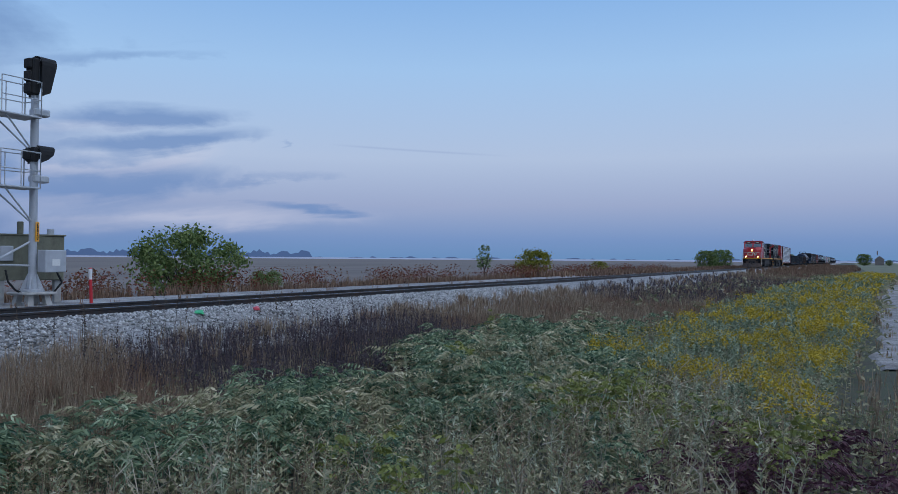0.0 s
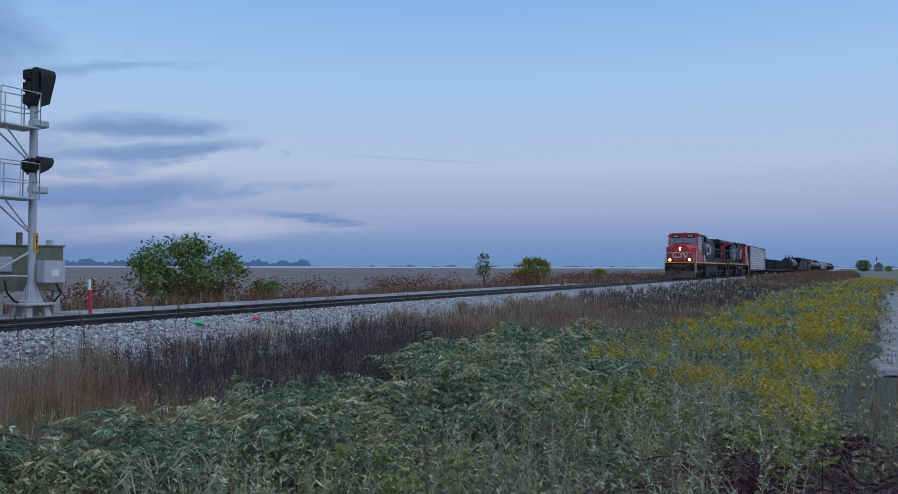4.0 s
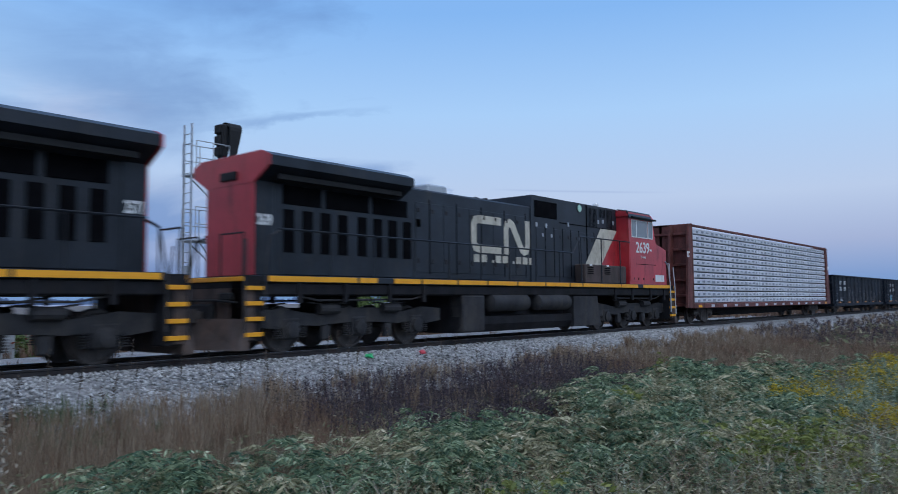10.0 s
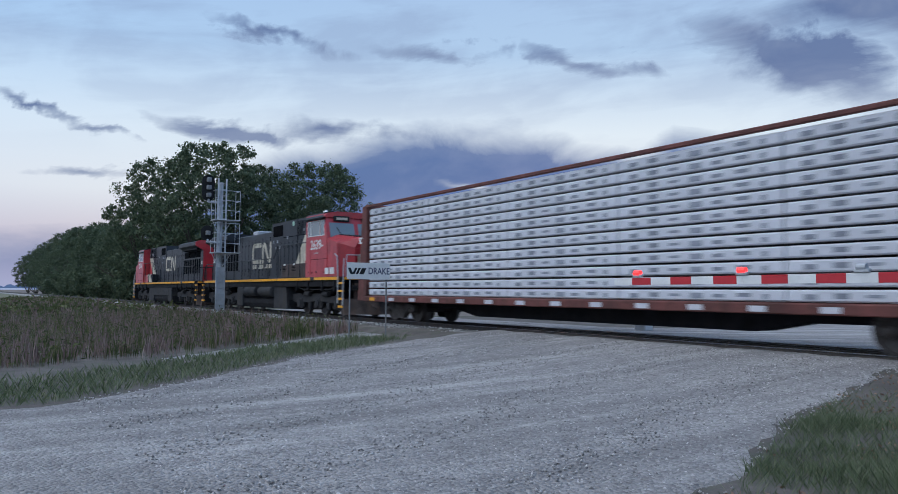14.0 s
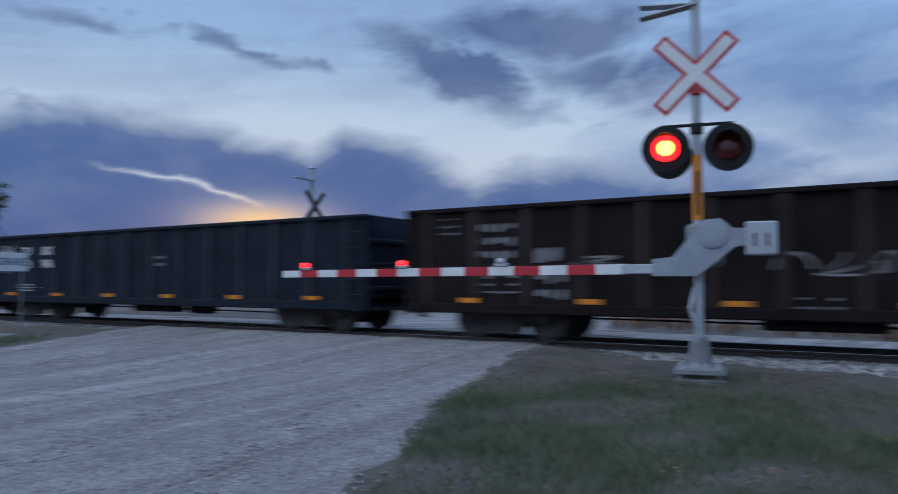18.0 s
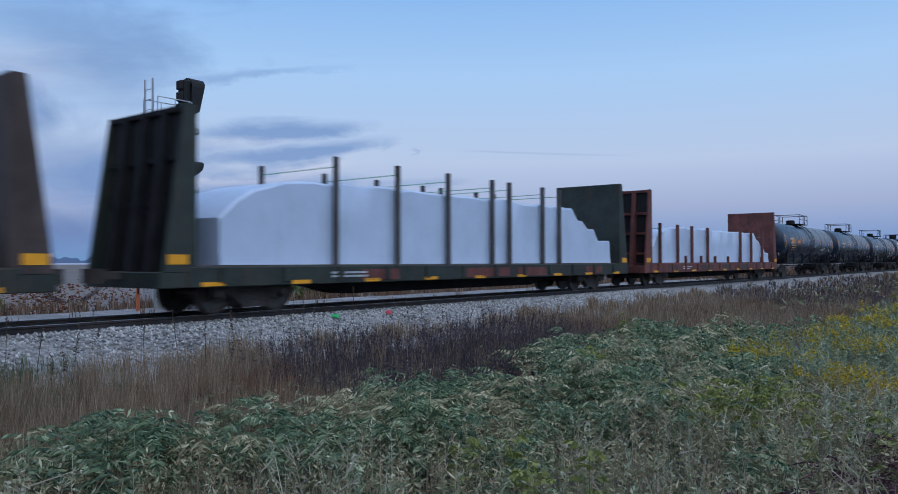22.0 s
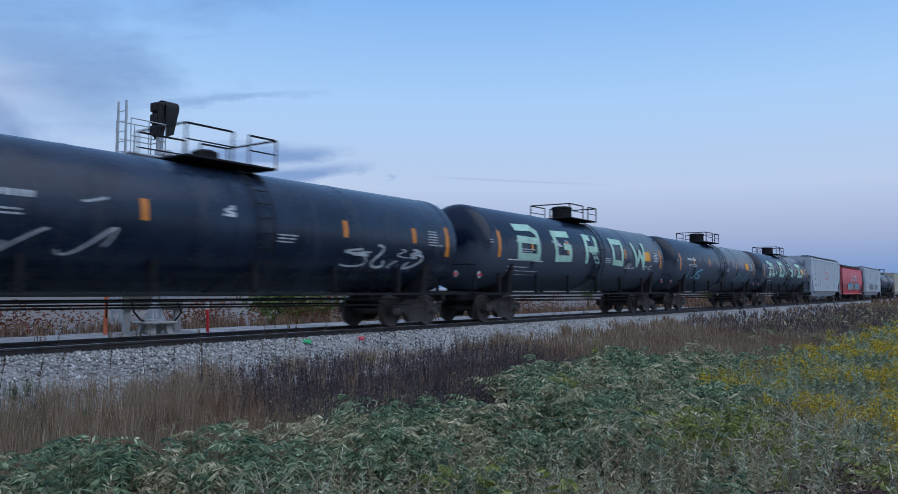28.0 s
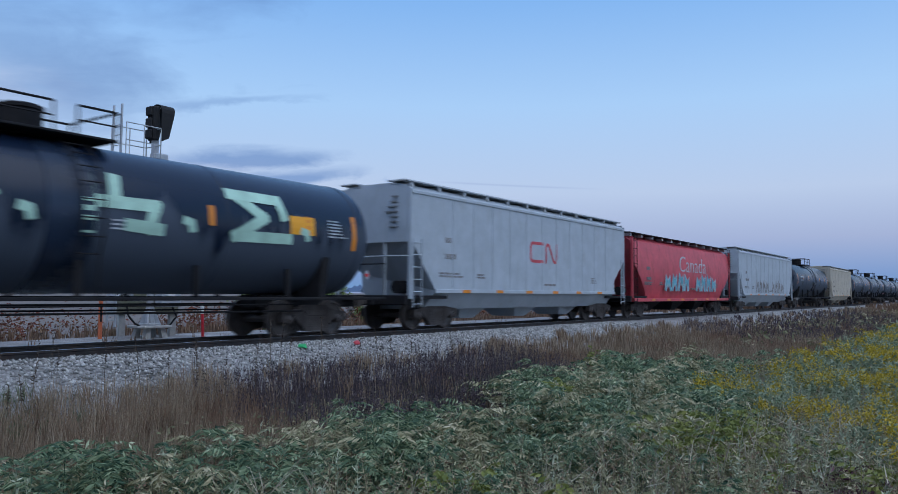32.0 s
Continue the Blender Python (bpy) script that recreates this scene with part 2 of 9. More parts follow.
def material(name, colour, rough=0.7, metal=0.0, vary=0.15, scale=3.0, fine=40.0, bump=0.15, dirt=None, dirt_amount=0.0, coat=0.0, emit=None, power=0.0,
             stretch=(1, 1, 1), random=0.0, dirt_scale=1.2, spec=0.5):
    """A surface with large blotches, fine grain, relief, and dirt or rust in patches with streaks."""
    m = bpy.data.materials.new(name)
    m.use_nodes = True
    k = Nodes(m.node_tree)
    out = k.add("ShaderNodeOutputMaterial")
    p = k.add("ShaderNodeBsdfPrincipled", {"Roughness": rough, "Metallic": metal, "Specular IOR Level": spec})
    co = k.add("ShaderNodeTexCoord").outputs["Object"]
    mp = k.add("ShaderNodeMapping", {"Vector": co, "Scale": stretch}).outputs[0]
    big = k.noise(mp, scale, 4, 0.6)
    small = k.noise(mp, fine, 3, 0.6)
    c = tuple(colour)
    dark = tuple(v * (1 - vary * 1.6) for v in c)
    light = tuple(min(1, v * (1 + vary * 1.2) + 0.004) for v in c)
    col = k.mix(k.ramp(big, [(0.3, (0, 0, 0)), (0.7, (1, 1, 1))]), dark, light)
    col = k.mix(k.math("MULTIPLY", k.ramp(small, [(0.35, (1, 1, 1)), (0.65, (0, 0, 0))]), vary * 1.1), col, tuple(v * 0.55 for v in c))
    if random:
        info = k.add("ShaderNodeObjectInfo")
        geo = k.add("ShaderNodeNewGeometry")
        r = k.math("FRACT", k.math("ADD", info.outputs["Random"], geo.outputs["Random Per Island"]))
        hs = k.add("ShaderNodeHueSaturation", {"Color": col, "Value": k.math("ADD", 1 - random * 0.5, k.math("MULTIPLY", r, random))})
        col = hs.outputs[0]
    if dirt:
        d1 = k.noise(k.add("ShaderNodeMapping", {"Vector": co, "Scale": (1.0, 1.0, 0.25)}).outputs[0], dirt_scale * 2.2, 6, 0.68)
        d2 = k.noise(co, dirt_scale * 9, 4, 0.7)
        dm = k.ramp(k.math("ADD", k.math("MULTIPLY", d1, 0.75), k.math("MULTIPLY", d2, 0.25)), [(0.62 - dirt_amount * 0.35, (0, 0, 0)), (0.80 - dirt_amount * 0.35, (1, 1, 1))])
        col = k.mix(k.math("MULTIPLY", dm, 0.85), col, tuple(dirt))
        k.put(p, "Roughness", k.math("ADD", rough, k.math("MULTIPLY", dm, 0.25), True))
    k.put(p, "Base Color", col)
    if coat:
        k.put(p, "Coat Weight", coat)
    if bump:
        b = k.add("ShaderNodeBump", {"Strength": bump, "Distance": 0.02, "Height": k.math("ADD", small, k.math("MULTIPLY", big, 0.5))})
        k.put(p, "Normal", b.outputs[0])
    if emit:
        k.put(p, "Emission Color", (*emit, 1))
        k.put(p, "Emission Strength", power)
    k.put(out, "Surface", p.outputs[0])
    return m


def leaf_material(name, stops, rough=0.6, through_light=0.25):
    """Foliage: each leaf takes its own shade from the stops."""
    m = bpy.data.materials.new(name)
    m.use_nodes = True
    k = Nodes(m.node_tree)
    out = k.add("ShaderNodeOutputMaterial")
    geo = k.add("ShaderNodeNewGeometry")
    co = k.add("ShaderNodeTexCoord").outputs["Object"]
    patch = k.noise(co, 1.7, 4, 0.65)
    fac = k.math("ADD", k.math("MULTIPLY", geo.outputs["Random Per Island"], 0.6), k.math("MULTIPLY", k.ramp(patch, [(0.3, (0, 0, 0)), (0.7, (1, 1, 1))]), 0.4))
    col = k.ramp(fac, stops)
    p = k.add("ShaderNodeBsdfPrincipled", {"Roughness": rough, "Base Color": col, "Specular IOR Level": 0.2})
    t = k.add("ShaderNodeBsdfTranslucent", {"Color": col})
    s = k.add("ShaderNodeMixShader", {0: through_light, 1: p.outputs[0], 2: t.outputs[0]})
    k.put(out, "Surface", s.outputs[0])
    return m


M_RED = material("red_paint", (0.47, 0.026, 0.034), 0.38, 0, 0.14, 1.2, 30, 0.05, (0.10, 0.035, 0.03), 0.25, 0.2)
M_SOOT = material("sooty_black_paint", (0.016, 0.021, 0.029), 0.42, 0, 0.35, 0.9, 25, 0.05, (0.048, 0.044, 0.042), 0.24, 0.0, dirt_scale=0.7, spec=0.35)
M_SEAM = material("black_door_seam", (0.002, 0.002, 0.003), 0.9, 0, 0.1, 2, 40, 0, spec=0.05)
M_BLACK = material("black_paint", (0.012, 0.016, 0.023), 0.42, 0, 0.3, 0.9, 25, 0.05, (0.034, 0.035, 0.038), 0.28, 0.0, spec=0.35)
M_FRAME = material("grimy_shaded_black_steel", (0.015, 0.015, 0.018), 0.8, 0, 0.35, 2.0, 40, 0.2, (0.028, 0.025, 0.024), 0.4, spec=0.2)
M_DUSTY = material("dusty_underframe_steel", (0.027, 0.027, 0.030), 0.75, 0, 0.3, 2.0, 40, 0.2, (0.070, 0.062, 0.056), 0.4, spec=0.3)
M_PILOT = material("rusty_brown_pilot_steel", (0.085, 0.066, 0.060), 0.8, 0, 0.35, 2.0, 40, 0.25, (0.13, 0.088, 0.068), 0.45, spec=0.25)
M_STRIPE = material("yellow_stripe", (0.84, 0.36, 0.008), 0.5, 0, 0.08, 1.5, 30, 0.05, (0.45, 0.2, 0.03), 0.08)
M_WHITE = material("white_paint", (0.72, 0.72, 0.70), 0.5, 0, 0.08, 1.5, 30, 0.05, (0.4, 0.36, 0.32), 0.15)
M_CREAM = material("cream_lettering", (0.58, 0.53, 0.42), 0.6, 0, 0.14, 2.5, 30, 0.05, (0.22, 0.18, 0.14), 0.32)
M_GREY = material("galvanised_steel", (0.48, 0.50, 0.52), 0.45, 0.35, 0.14, 2.5, 40, 0.08, (0.30, 0.29, 0.27), 0.2)
M_STEEL = material("weathered_grey_steel", (0.24, 0.25, 0.26), 0.65, 0.2, 0.2, 2.5, 40, 0.1, (0.16, 0.15, 0.14), 0.35)
M_STEELP = material("dull_aluminium_paint", (0.30, 0.325, 0.36), 0.55, 0.1, 0.12, 2.0, 40, 0.05, (0.24, 0.24, 0.24), 0.25)
M_SILVER = material("aluminium_paint", (0.42, 0.44, 0.47), 0.5, 0.1, 0.1, 2.0, 40, 0.05, (0.35, 0.34, 0.33), 0.2)
# opaque panes: the sky seen in them is put into the base colour
M_GLASS = bpy.data.materials.new("cab_glass")
M_GLASS.use_nodes = True
_k = Nodes(M_GLASS.node_tree)
_p = _k.add("ShaderNodeBsdfPrincipled", {"Base Color": (0.15, 0.19, 0.205, 1), "Roughness": 0.06, "Specular IOR Level": 0.9})
_k.add("ShaderNodeOutputMaterial", {"Surface": _p.outputs[0]})
M_RUST = material("oxide_red_paint", (0.155, 0.042, 0.034), 0.68, 0, 0.3, 1.6, 35, 0.12, (0.07, 0.034, 0.027), 0.45)
M_GREEN = material("dark_green_paint", (0.020, 0.031, 0.024), 0.7, 0, 0.3, 1.6, 35, 0.1, (0.075, 0.046, 0.036), 0.30)
M_BROWN = material("weathered_brown_paint", (0.070, 0.046, 0.041), 0.75, 0, 0.25, 1.4, 35, 0.12, (0.05, 0.04, 0.035), 0.45)
M_WRAP = material("white_lumber_wrap", (0.50, 0.59, 0.74), 0.34, 0, 0.06, 0.7, 2.6, 0.5, (0.42, 0.49, 0.60), 0.18)
M_SLAT = material("white_wrapped_bundle", (0.58, 0.59, 0.63), 0.5, 0, 0.08, 2.2, 14, 0.2, (0.50, 0.48, 0.46), 0.28)
M_GON = material("black_gondola_paint", (0.009, 0.014, 0.025), 0.55, 0, 0.3, 1.4, 30, 0.12, (0.018, 0.018, 0.022), 0.4, spec=0.16)
M_TANK = material("black_tank_paint", (0.012, 0.023, 0.046), 0.27, 0, 0.28, 0.8, 25, 0.03, (0.045, 0.052, 0.062), 0.25, 0.0, dirt_scale=0.6, spec=0.35)
def tank_material(name):
    """Glossy blue-black tank with pale dust low on its flanks, cut by dark drips."""
    m = bpy.data.materials.new(name)
    m.use_nodes = True
    k = Nodes(m.node_tree)
    co = k.add("ShaderNodeTexCoord").outputs["Object"]
    z = k.add("ShaderNodeSeparateXYZ", {0: co}).outputs[2]
    drip = k.noise(k.add("ShaderNodeMapping", {"Vector": co, "Scale": (1.0, 0.2, 0.12)}).outputs[0], 1.5, 5, 0.6)
    fine = k.noise(co, 9.0, 4, 0.65)
    level = k.math("ADD", k.math("MULTIPLY", drip, 3.6), k.math("MULTIPLY", fine, 0.25))
    dust = k.math("MULTIPLY", k.math("SUBTRACT", k.math("ADD", level, 0.80), z), 2.6, True)
    col = k.mix(k.math("MULTIPLY", dust, 0.9), (0.006, 0.013, 0.030), (0.058, 0.075, 0.105))
    p = k.add("ShaderNodeBsdfPrincipled", {"Base Color": col, "Roughness": k.math("ADD", 0.26, k.math("MULTIPLY", dust, 0.40)), "Specular IOR Level": 0.35})
    k.put(p, "Normal", k.add("ShaderNodeBump", {"Strength": 0.04, "Distance": 0.02, "Height": fine}).outputs[0])
    k.add("ShaderNodeOutputMaterial", {"Surface": p.outputs[0]})
    return m


M_TANKD = tank_material("dusty_black_tank_paint")
M_HOP = material("grey_hopper_paint", (0.40, 0.45, 0.50), 0.55, 0, 0.07, 1.4, 30, 0.05, (0.33, 0.34, 0.35), 0.22)
M_TAN = material("tan_hopper_paint", (0.46, 0.41, 0.33), 0.6, 0, 0.1, 1.4, 30, 0.06, (0.28, 0.22, 0.17), 0.3)
M_CANRED = material("red_hopper_paint", (0.56, 0.065, 0.085), 0.5, 0, 0.12, 1.4, 30, 0.06, (0.26, 0.09, 0.08), 0.3)
M_WHEEL = material("brown_wheel_steel", (0.085, 0.074, 0.070), 0.5, 0.4, 0.25, 4, 50, 0.15, (0.06, 0.04, 0.03), 0.4)
M_TRUCK = material("rusty_bogie_steel", (0.060, 0.052, 0.050), 0.8, 0.1, 0.3, 3, 45, 0.25, (0.045, 0.035, 0.03), 0.5)
M_RAIL = material("rail_steel", (0.05, 0.045, 0.045), 0.55, 0.6, 0.25, 3, 60, 0.15, (0.09, 0.055, 0.04), 0.4)
M_RAILTOP = material("worn_rail_head", (0.45, 0.46, 0.48), 0.25, 0.9, 0.1, 3, 60, 0.05)
M_TIE = material("creosoted_timber", (0.05, 0.042, 0.036), 0.9, 0, 0.3, 3, 30, 0.4, stretch=(4, 0.6, 4), random=0.5)
# lighter copy of the gondola paint: sky light on the ribs put into colour
M_RIB = material("sky_lit_gondola_rib", (0.032, 0.040, 0.054), 0.65, 0, 0.3, 1.4, 30, 0.12, (0.030, 0.028, 0.028), 0.4, spec=0.25)
M_GONS = material("blue_grey_gondola_paint", (0.019, 0.035, 0.064), 0.6, 0, 0.2, 1.4, 30, 0.08, (0.032, 0.040, 0.054), 0.3, spec=0.3)
# brown ribs likewise, lightened for the sky light that they catch
M_RIBB = material("sky_lit_brown_rib", (0.050, 0.036, 0.033), 0.75, 0, 0.3, 1.4, 30, 0.12, (0.045, 0.030, 0.026), 0.4, spec=0.2)
M_GONB = material("dark_brown_gondola_paint", (0.014, 0.010, 0.010), 0.78, 0, 0.3, 1.4, 30, 0.12, (0.024, 0.017, 0.015), 0.4, spec=0.12)
M_REFL = material("amber_reflector", (0.72, 0.235, 0.012), 0.35, 0, 0.08, 3, 40, 0.05)
M_GRAFF = material("mint_spray_paint", (0.40, 0.62, 0.50), 0.6, 0, 0.14, 2.5, 30, 0.03)
M_GRAFFW = material("pale_spray_paint", (0.50, 0.53, 0.56), 0.65, 0, 0.2, 2.5, 30, 0.03)
M_GRAFFB = material("blue_spray_paint", (0.14, 0.42, 0.52), 0.6, 0, 0.2, 2.5, 30, 0.03)
M_GRAFFP = material("pale_blue_spray_paint", (0.26, 0.46, 0.66), 0.6, 0, 0.2, 2.5, 30, 0.03)
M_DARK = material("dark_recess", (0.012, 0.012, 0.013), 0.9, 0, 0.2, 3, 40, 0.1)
M_REDSIGN = material("red_reflective_sheet", (0.52, 0.02, 0.03), 0.4, 0, 0.06, 3, 40, 0.03)
M_CONC = material("concrete", (0.42, 0.41, 0.39), 0.9, 0, 0.14, 4, 60, 0.3)
M_LAMPRED = material("lit_red_lens", (0.8, 0.05, 0.03), 0.3, 0, 0.02, 3, 40, 0, emit=(1.0, 0.010, 0.014), power=4.0)
M_LAMPCORE = material("lit_red_core", (0.9, 0.2, 0.05), 0.3, 0, 0.02, 3, 40, 0, emit=(1.0, 0.50, 0.06), power=7.0)
M_LENSOFF = material("dark_red_lens", (0.10, 0.008, 0.008), 0.15, 0, 0.1, 6, 60, 0.02)
M_HEAD = material("lit_headlight", (0.9, 0.8, 0.6), 0.3, 0, 0.02, 3, 40, 0, emit=(1.0, 0.60, 0.15), power=7.0)


# ---- mesh building ----


class Shape:
    """Collects vertices and faces of one mesh."""

    def __init__(self):
        self.v, self.f = [], []

    def add(self, verts, faces):
        o = len(self.v)
        self.v.extend([tuple(p) for p in verts])
        self.f.extend([tuple(i + o for i in q) for q in faces])
        return self

    def box(self, x0, x1, y0, y1, z0, z1, b=0.0):
        if b <= 0:
            v = [(x, y, z) for x in (x0, x1) for y in (y0, y1) for z in (z0, z1)]
            return self.add(v, [(0, 1, 3, 2), (4, 6, 7, 5), (0, 4, 5, 1), (2, 3, 7, 6), (0, 2, 6, 4), (1, 5, 7, 3)])
        b = min(b, (x1 - x0) / 2.1, (y1 - y0) / 2.1, (z1 - z0) / 2.1)
        m = bmesh.new()
        bmesh.ops.create_cube(m, size=1)
        for q in m.verts:
            q.co = ((x0 + x1) / 2 + q.co.x * (x1 - x0), (y0 + y1) / 2 + q.co.y * (y1 - y0), (z0 + z1) / 2 + q.co.z * (z1 - z0))
        bmesh.ops.bevel(m, geom=m.edges[:], offset=b, segments=1, affect="EDGES")
        m.verts.index_update()
        self.add([q.co for q in m.verts], [[q.index for q in g.verts] for g in m.faces])
        m.free()
        return self

    def prism(self, pts, a0, a1, axis="y"):
        """A closed outline pushed along an axis. pts: (x, z) for y, (y, z) for x, (x, y) for z."""
        def at(p, a):
            return {"y": (p[0], a, p[1]), "x": (a, p[0], p[1]), "z": (p[0], p[1], a)}[axis]
        k = len(pts)
        v = [at(p, a0) for p in pts] + [at(p, a1) for p in pts]
        f = [tuple(range(k)), tuple(range(2 * k - 1, k - 1, -1))] + [(i, i + k, (i + 1) % k + k, (i + 1) % k) for i in range(k)]
        return self.add(v, f)

    def tube(self, p, q, r, seg=8, r2=None, caps=True):
        p, q = Vector(p), Vector(q)
        d = (q - p).normalized()
        u = d.orthogonal().normalized()
        w = d.cross(u)
        r2 = r if r2 is None else r2
        v = []
        for c, rr in ((p, r), (q, r2)):
            v += [c + (u * math.cos(2 * math.pi * i / seg) + w * math.sin(2 * math.pi * i / seg)) * rr for i in range(seg)]
        f = [(i, (i + 1) % seg, (i + 1) % seg + seg, i + seg) for i in range(seg)]
        if caps:
            f += [tuple(range(seg - 1, -1, -1)), tuple(range(seg, 2 * seg))]
        return self.add(v, f)

    def pipe(self, pts, r, seg=6):
        for p, q in zip(pts, pts[1:]):
            self.tube(p, q, r, seg)
        return self

    def lathe(self, profile, origin=(0, 0, 0), axis="x", seg=24):
        """profile: (along, radius) pairs round an axis through origin."""
        ox, oy, oz = origin
        v = []
        for a, r in profile:
            for i in range(seg):
                c, s = math.cos(2 * math.pi * i / seg) * r, math.sin(2 * math.pi * i / seg) * r
                v.append({"x": (ox + a, oy + c, oz + s), "y": (ox + c, oy + a, oz + s), "z": (ox + c, oy + s, oz + a)}[axis])
        k = len(profile)
        f = [(j * seg + i, j * seg + (i + 1) % seg, (j + 1) * seg + (i + 1) % seg, (j + 1) * seg + i) for j in range(k - 1) for i in range(seg)]
        f += [tuple(range(seg - 1, -1, -1)), tuple((k - 1) * seg + i for i in range(seg))]
        return self.add(v, f)

    def moved(self, m):
        self.v = [tuple(m @ Vector(p)) for p in self.v]
        return self

    def mesh(self, name, mat, smooth=False):
        d = bpy.data.meshes.new(name)
        d.from_pydata(self.v, [], self.f)
        d.materials.append(mat)
        m = bmesh.new()
        m.from_mesh(d)
        bmesh.ops.recalc_face_normals(m, faces=m.faces[:])
        m.to_mesh(d)
        m.free()
        if smooth:
            d.shade_smooth()
            d.set_sharp_from_angle(angle=radians(35))
        return d


def part(name, shape, mat, parent=None, label="", smooth=False):
    data = shape if isinstance(shape, bpy.types.Mesh) else shape.mesh(name, mat, smooth)
    ob = new(name, data)
    if parent:
        ob.parent = parent
    return tagged(ob, label)


def thing(name, label, category, group="", at=None, kind=""):
    ob = new(name)
    ob.empty_display_size = 0.3
    if at is not None:
        ob.matrix_world = at
    return tagged(ob, label, category, group, kind)


def letters(text, size, mat, parent, m, name="lettering", bold=0.0, depth=0.004, squeeze=1.0):
    """Flat raised letters in the built-in font, as a mesh, placed by m (x to the right, y up, z out of the surface)."""
    c = bpy.data.curves.new(name, "FONT")
    c.body, c.size, c.align_x, c.align_y, c.extrude, c.offset = text, size, "CENTER", "CENTER", depth, bold
    c.resolution_u = 3
    tmp = bpy.data.objects.new(name, c)
    scene.collection.objects.link(tmp)
    d = bpy.data.meshes.new_from_object(tmp.evaluated_get(bpy.context.evaluated_depsgraph_get()))
    bpy.data.objects.remove(tmp)
    d.transform(m @ Matrix.Diagonal((squeeze, 1, 1, 1)))
    d.materials.clear()
    d.materials.append(mat)
    ob = new(name, d)
    ob.parent = parent
    return ob


NEAR = Matrix(((1, 0, 0, 0), (0, 0, -1, 0), (0, 1, 0, 0), (0, 0, 0, 1)))   # a surface that faces -y, read from there


def on_side(x, y, z):
    return Matrix.Translation((x, y, z)) @ NEAR

# ---- ground, road and track ----


def smooth(a, b, v):
    t = np.clip((v - a) / (b - a), 0, 1)
    return t * t * (3 - 2 * t)


def road_edges(y):
    """x of the gravel road's left and right edge at y."""
    left = np.interp(y, [-30, -6, 1, 3.5, 6.5, 10, 15, 24, 60], [-14, -12.5, -11.8, -13.8, -16.6, -18.4, -19.4, -21.0, -34.0])
    right = np.interp(y, [-30, -4, 0, 3, 4.5, 7.7, 11.5, 15, 24, 60], [-2.2, -2.4, -2.6, -3.1, -3.55, -5.0, -6.1, -6.6, -9.0, -22.0])
    return left, right


def road_amount(x, y, soft=1.6):
    l, r = road_edges(y)
    return smooth(-soft, 0.3, x - l) * smooth(-soft, 0.3, r - x)


def hum(x, y, s, seed):
    """Cheap smooth unevenness, -1..1."""
    return (np.sin(x / s + seed) * np.cos(y / s * 1.3 + seed * 2.1) + np.sin(x / s * 2.3 - y / s * 1.7 + seed * 0.7) * 0.5) / 1.5


def ground_z(x, y):
    x, y = np.asarray(x, float), np.asarray(y, float)
    d = np.abs(y - CENTRE)
    bed = np.interp(d, [0, 2.1, 3.4, 6.0], [-0.34, -0.34, -0.80, -0.80])
    near = np.interp(y, [-400, -40, -6, -1.5, 1.2, 4.5, 8.5, 11.6, 13], [-1.3, -1.3, -1.25, -1.1, -1.2, -1.35, -1.25, -0.95, -0.8])
    near = near + 0.10 * hum(x, y, 2.2, 1.0) * smooth(14, 9, y)
    far = np.interp(y, [18.2, 19.0, 23.5, 27, 40, 400], [-0.72, -0.40, -0.38, -0.75, -1.0, -1.2])
    z = np.where(y < 12.4, near, np.where(y > 18.6, far, bed))
    # the verge that the viewer stands on, beside the road
    verge = smooth(4.2, -0.6, x + 0.12 * y) * smooth(-60, -30, x)
    verge_z = np.interp(y, [-10, 4, 9, 11.4, 13.4, 17, 20, 24], [-0.48, -0.46, -0.36, -0.20, -0.16, -0.16, -0.25, -0.38])
    z = z * (1 - verge) + (verge_z + 0.03 * hum(x, y, 0.9, 4.0)) * verge
    left = smooth(-17, -24, x + 0.5 * (y - 5) * 0) * (y < 14)
    z = z * (1 - left) + left * np.where(y < 12.4, np.interp(y, [-60, 0, 8, 12.4], [-0.9, -0.75, -0.45, -0.3]), z)
    rd = road_amount(x, y)
    road_z = np.interp(y, [-30, 4, 9, 12.5, 13.6, 16.6, 19, 26, 60], [-0.55, -0.46, -0.32, -0.10, -0.05, -0.05, -0.14, -0.35, -0.8])
    return z * (1 - rd) + road_z * rd


def sheet(name, xs, ys, zfun, mats, pick=None):
    gx, gy = np.meshgrid(xs, ys, indexing="ij")
    gz = zfun(gx, gy)
    v = np.stack([gx, gy, gz], -1).reshape(-1, 3)
    nx, ny = len(xs), len(ys)
    i, j = np.meshgrid(np.arange(nx - 1), np.arange(ny - 1), indexing="ij")
    q = (i * ny + j).reshape(-1)
    f = np.stack([q, q + ny, q + ny + 1, q + 1], -1)
    d = bpy.data.meshes.new(name)
    d.from_pydata(v.tolist(), [], f.tolist())
    for m in mats:
        d.materials.append(m)
    if pick is not None:
        c = v[f].mean(1)
        d.polygons.foreach_set("material_index", pick(c[:, 0], c[:, 1]).astype(np.int32))
    d.shade_smooth()
    return new(name, d)


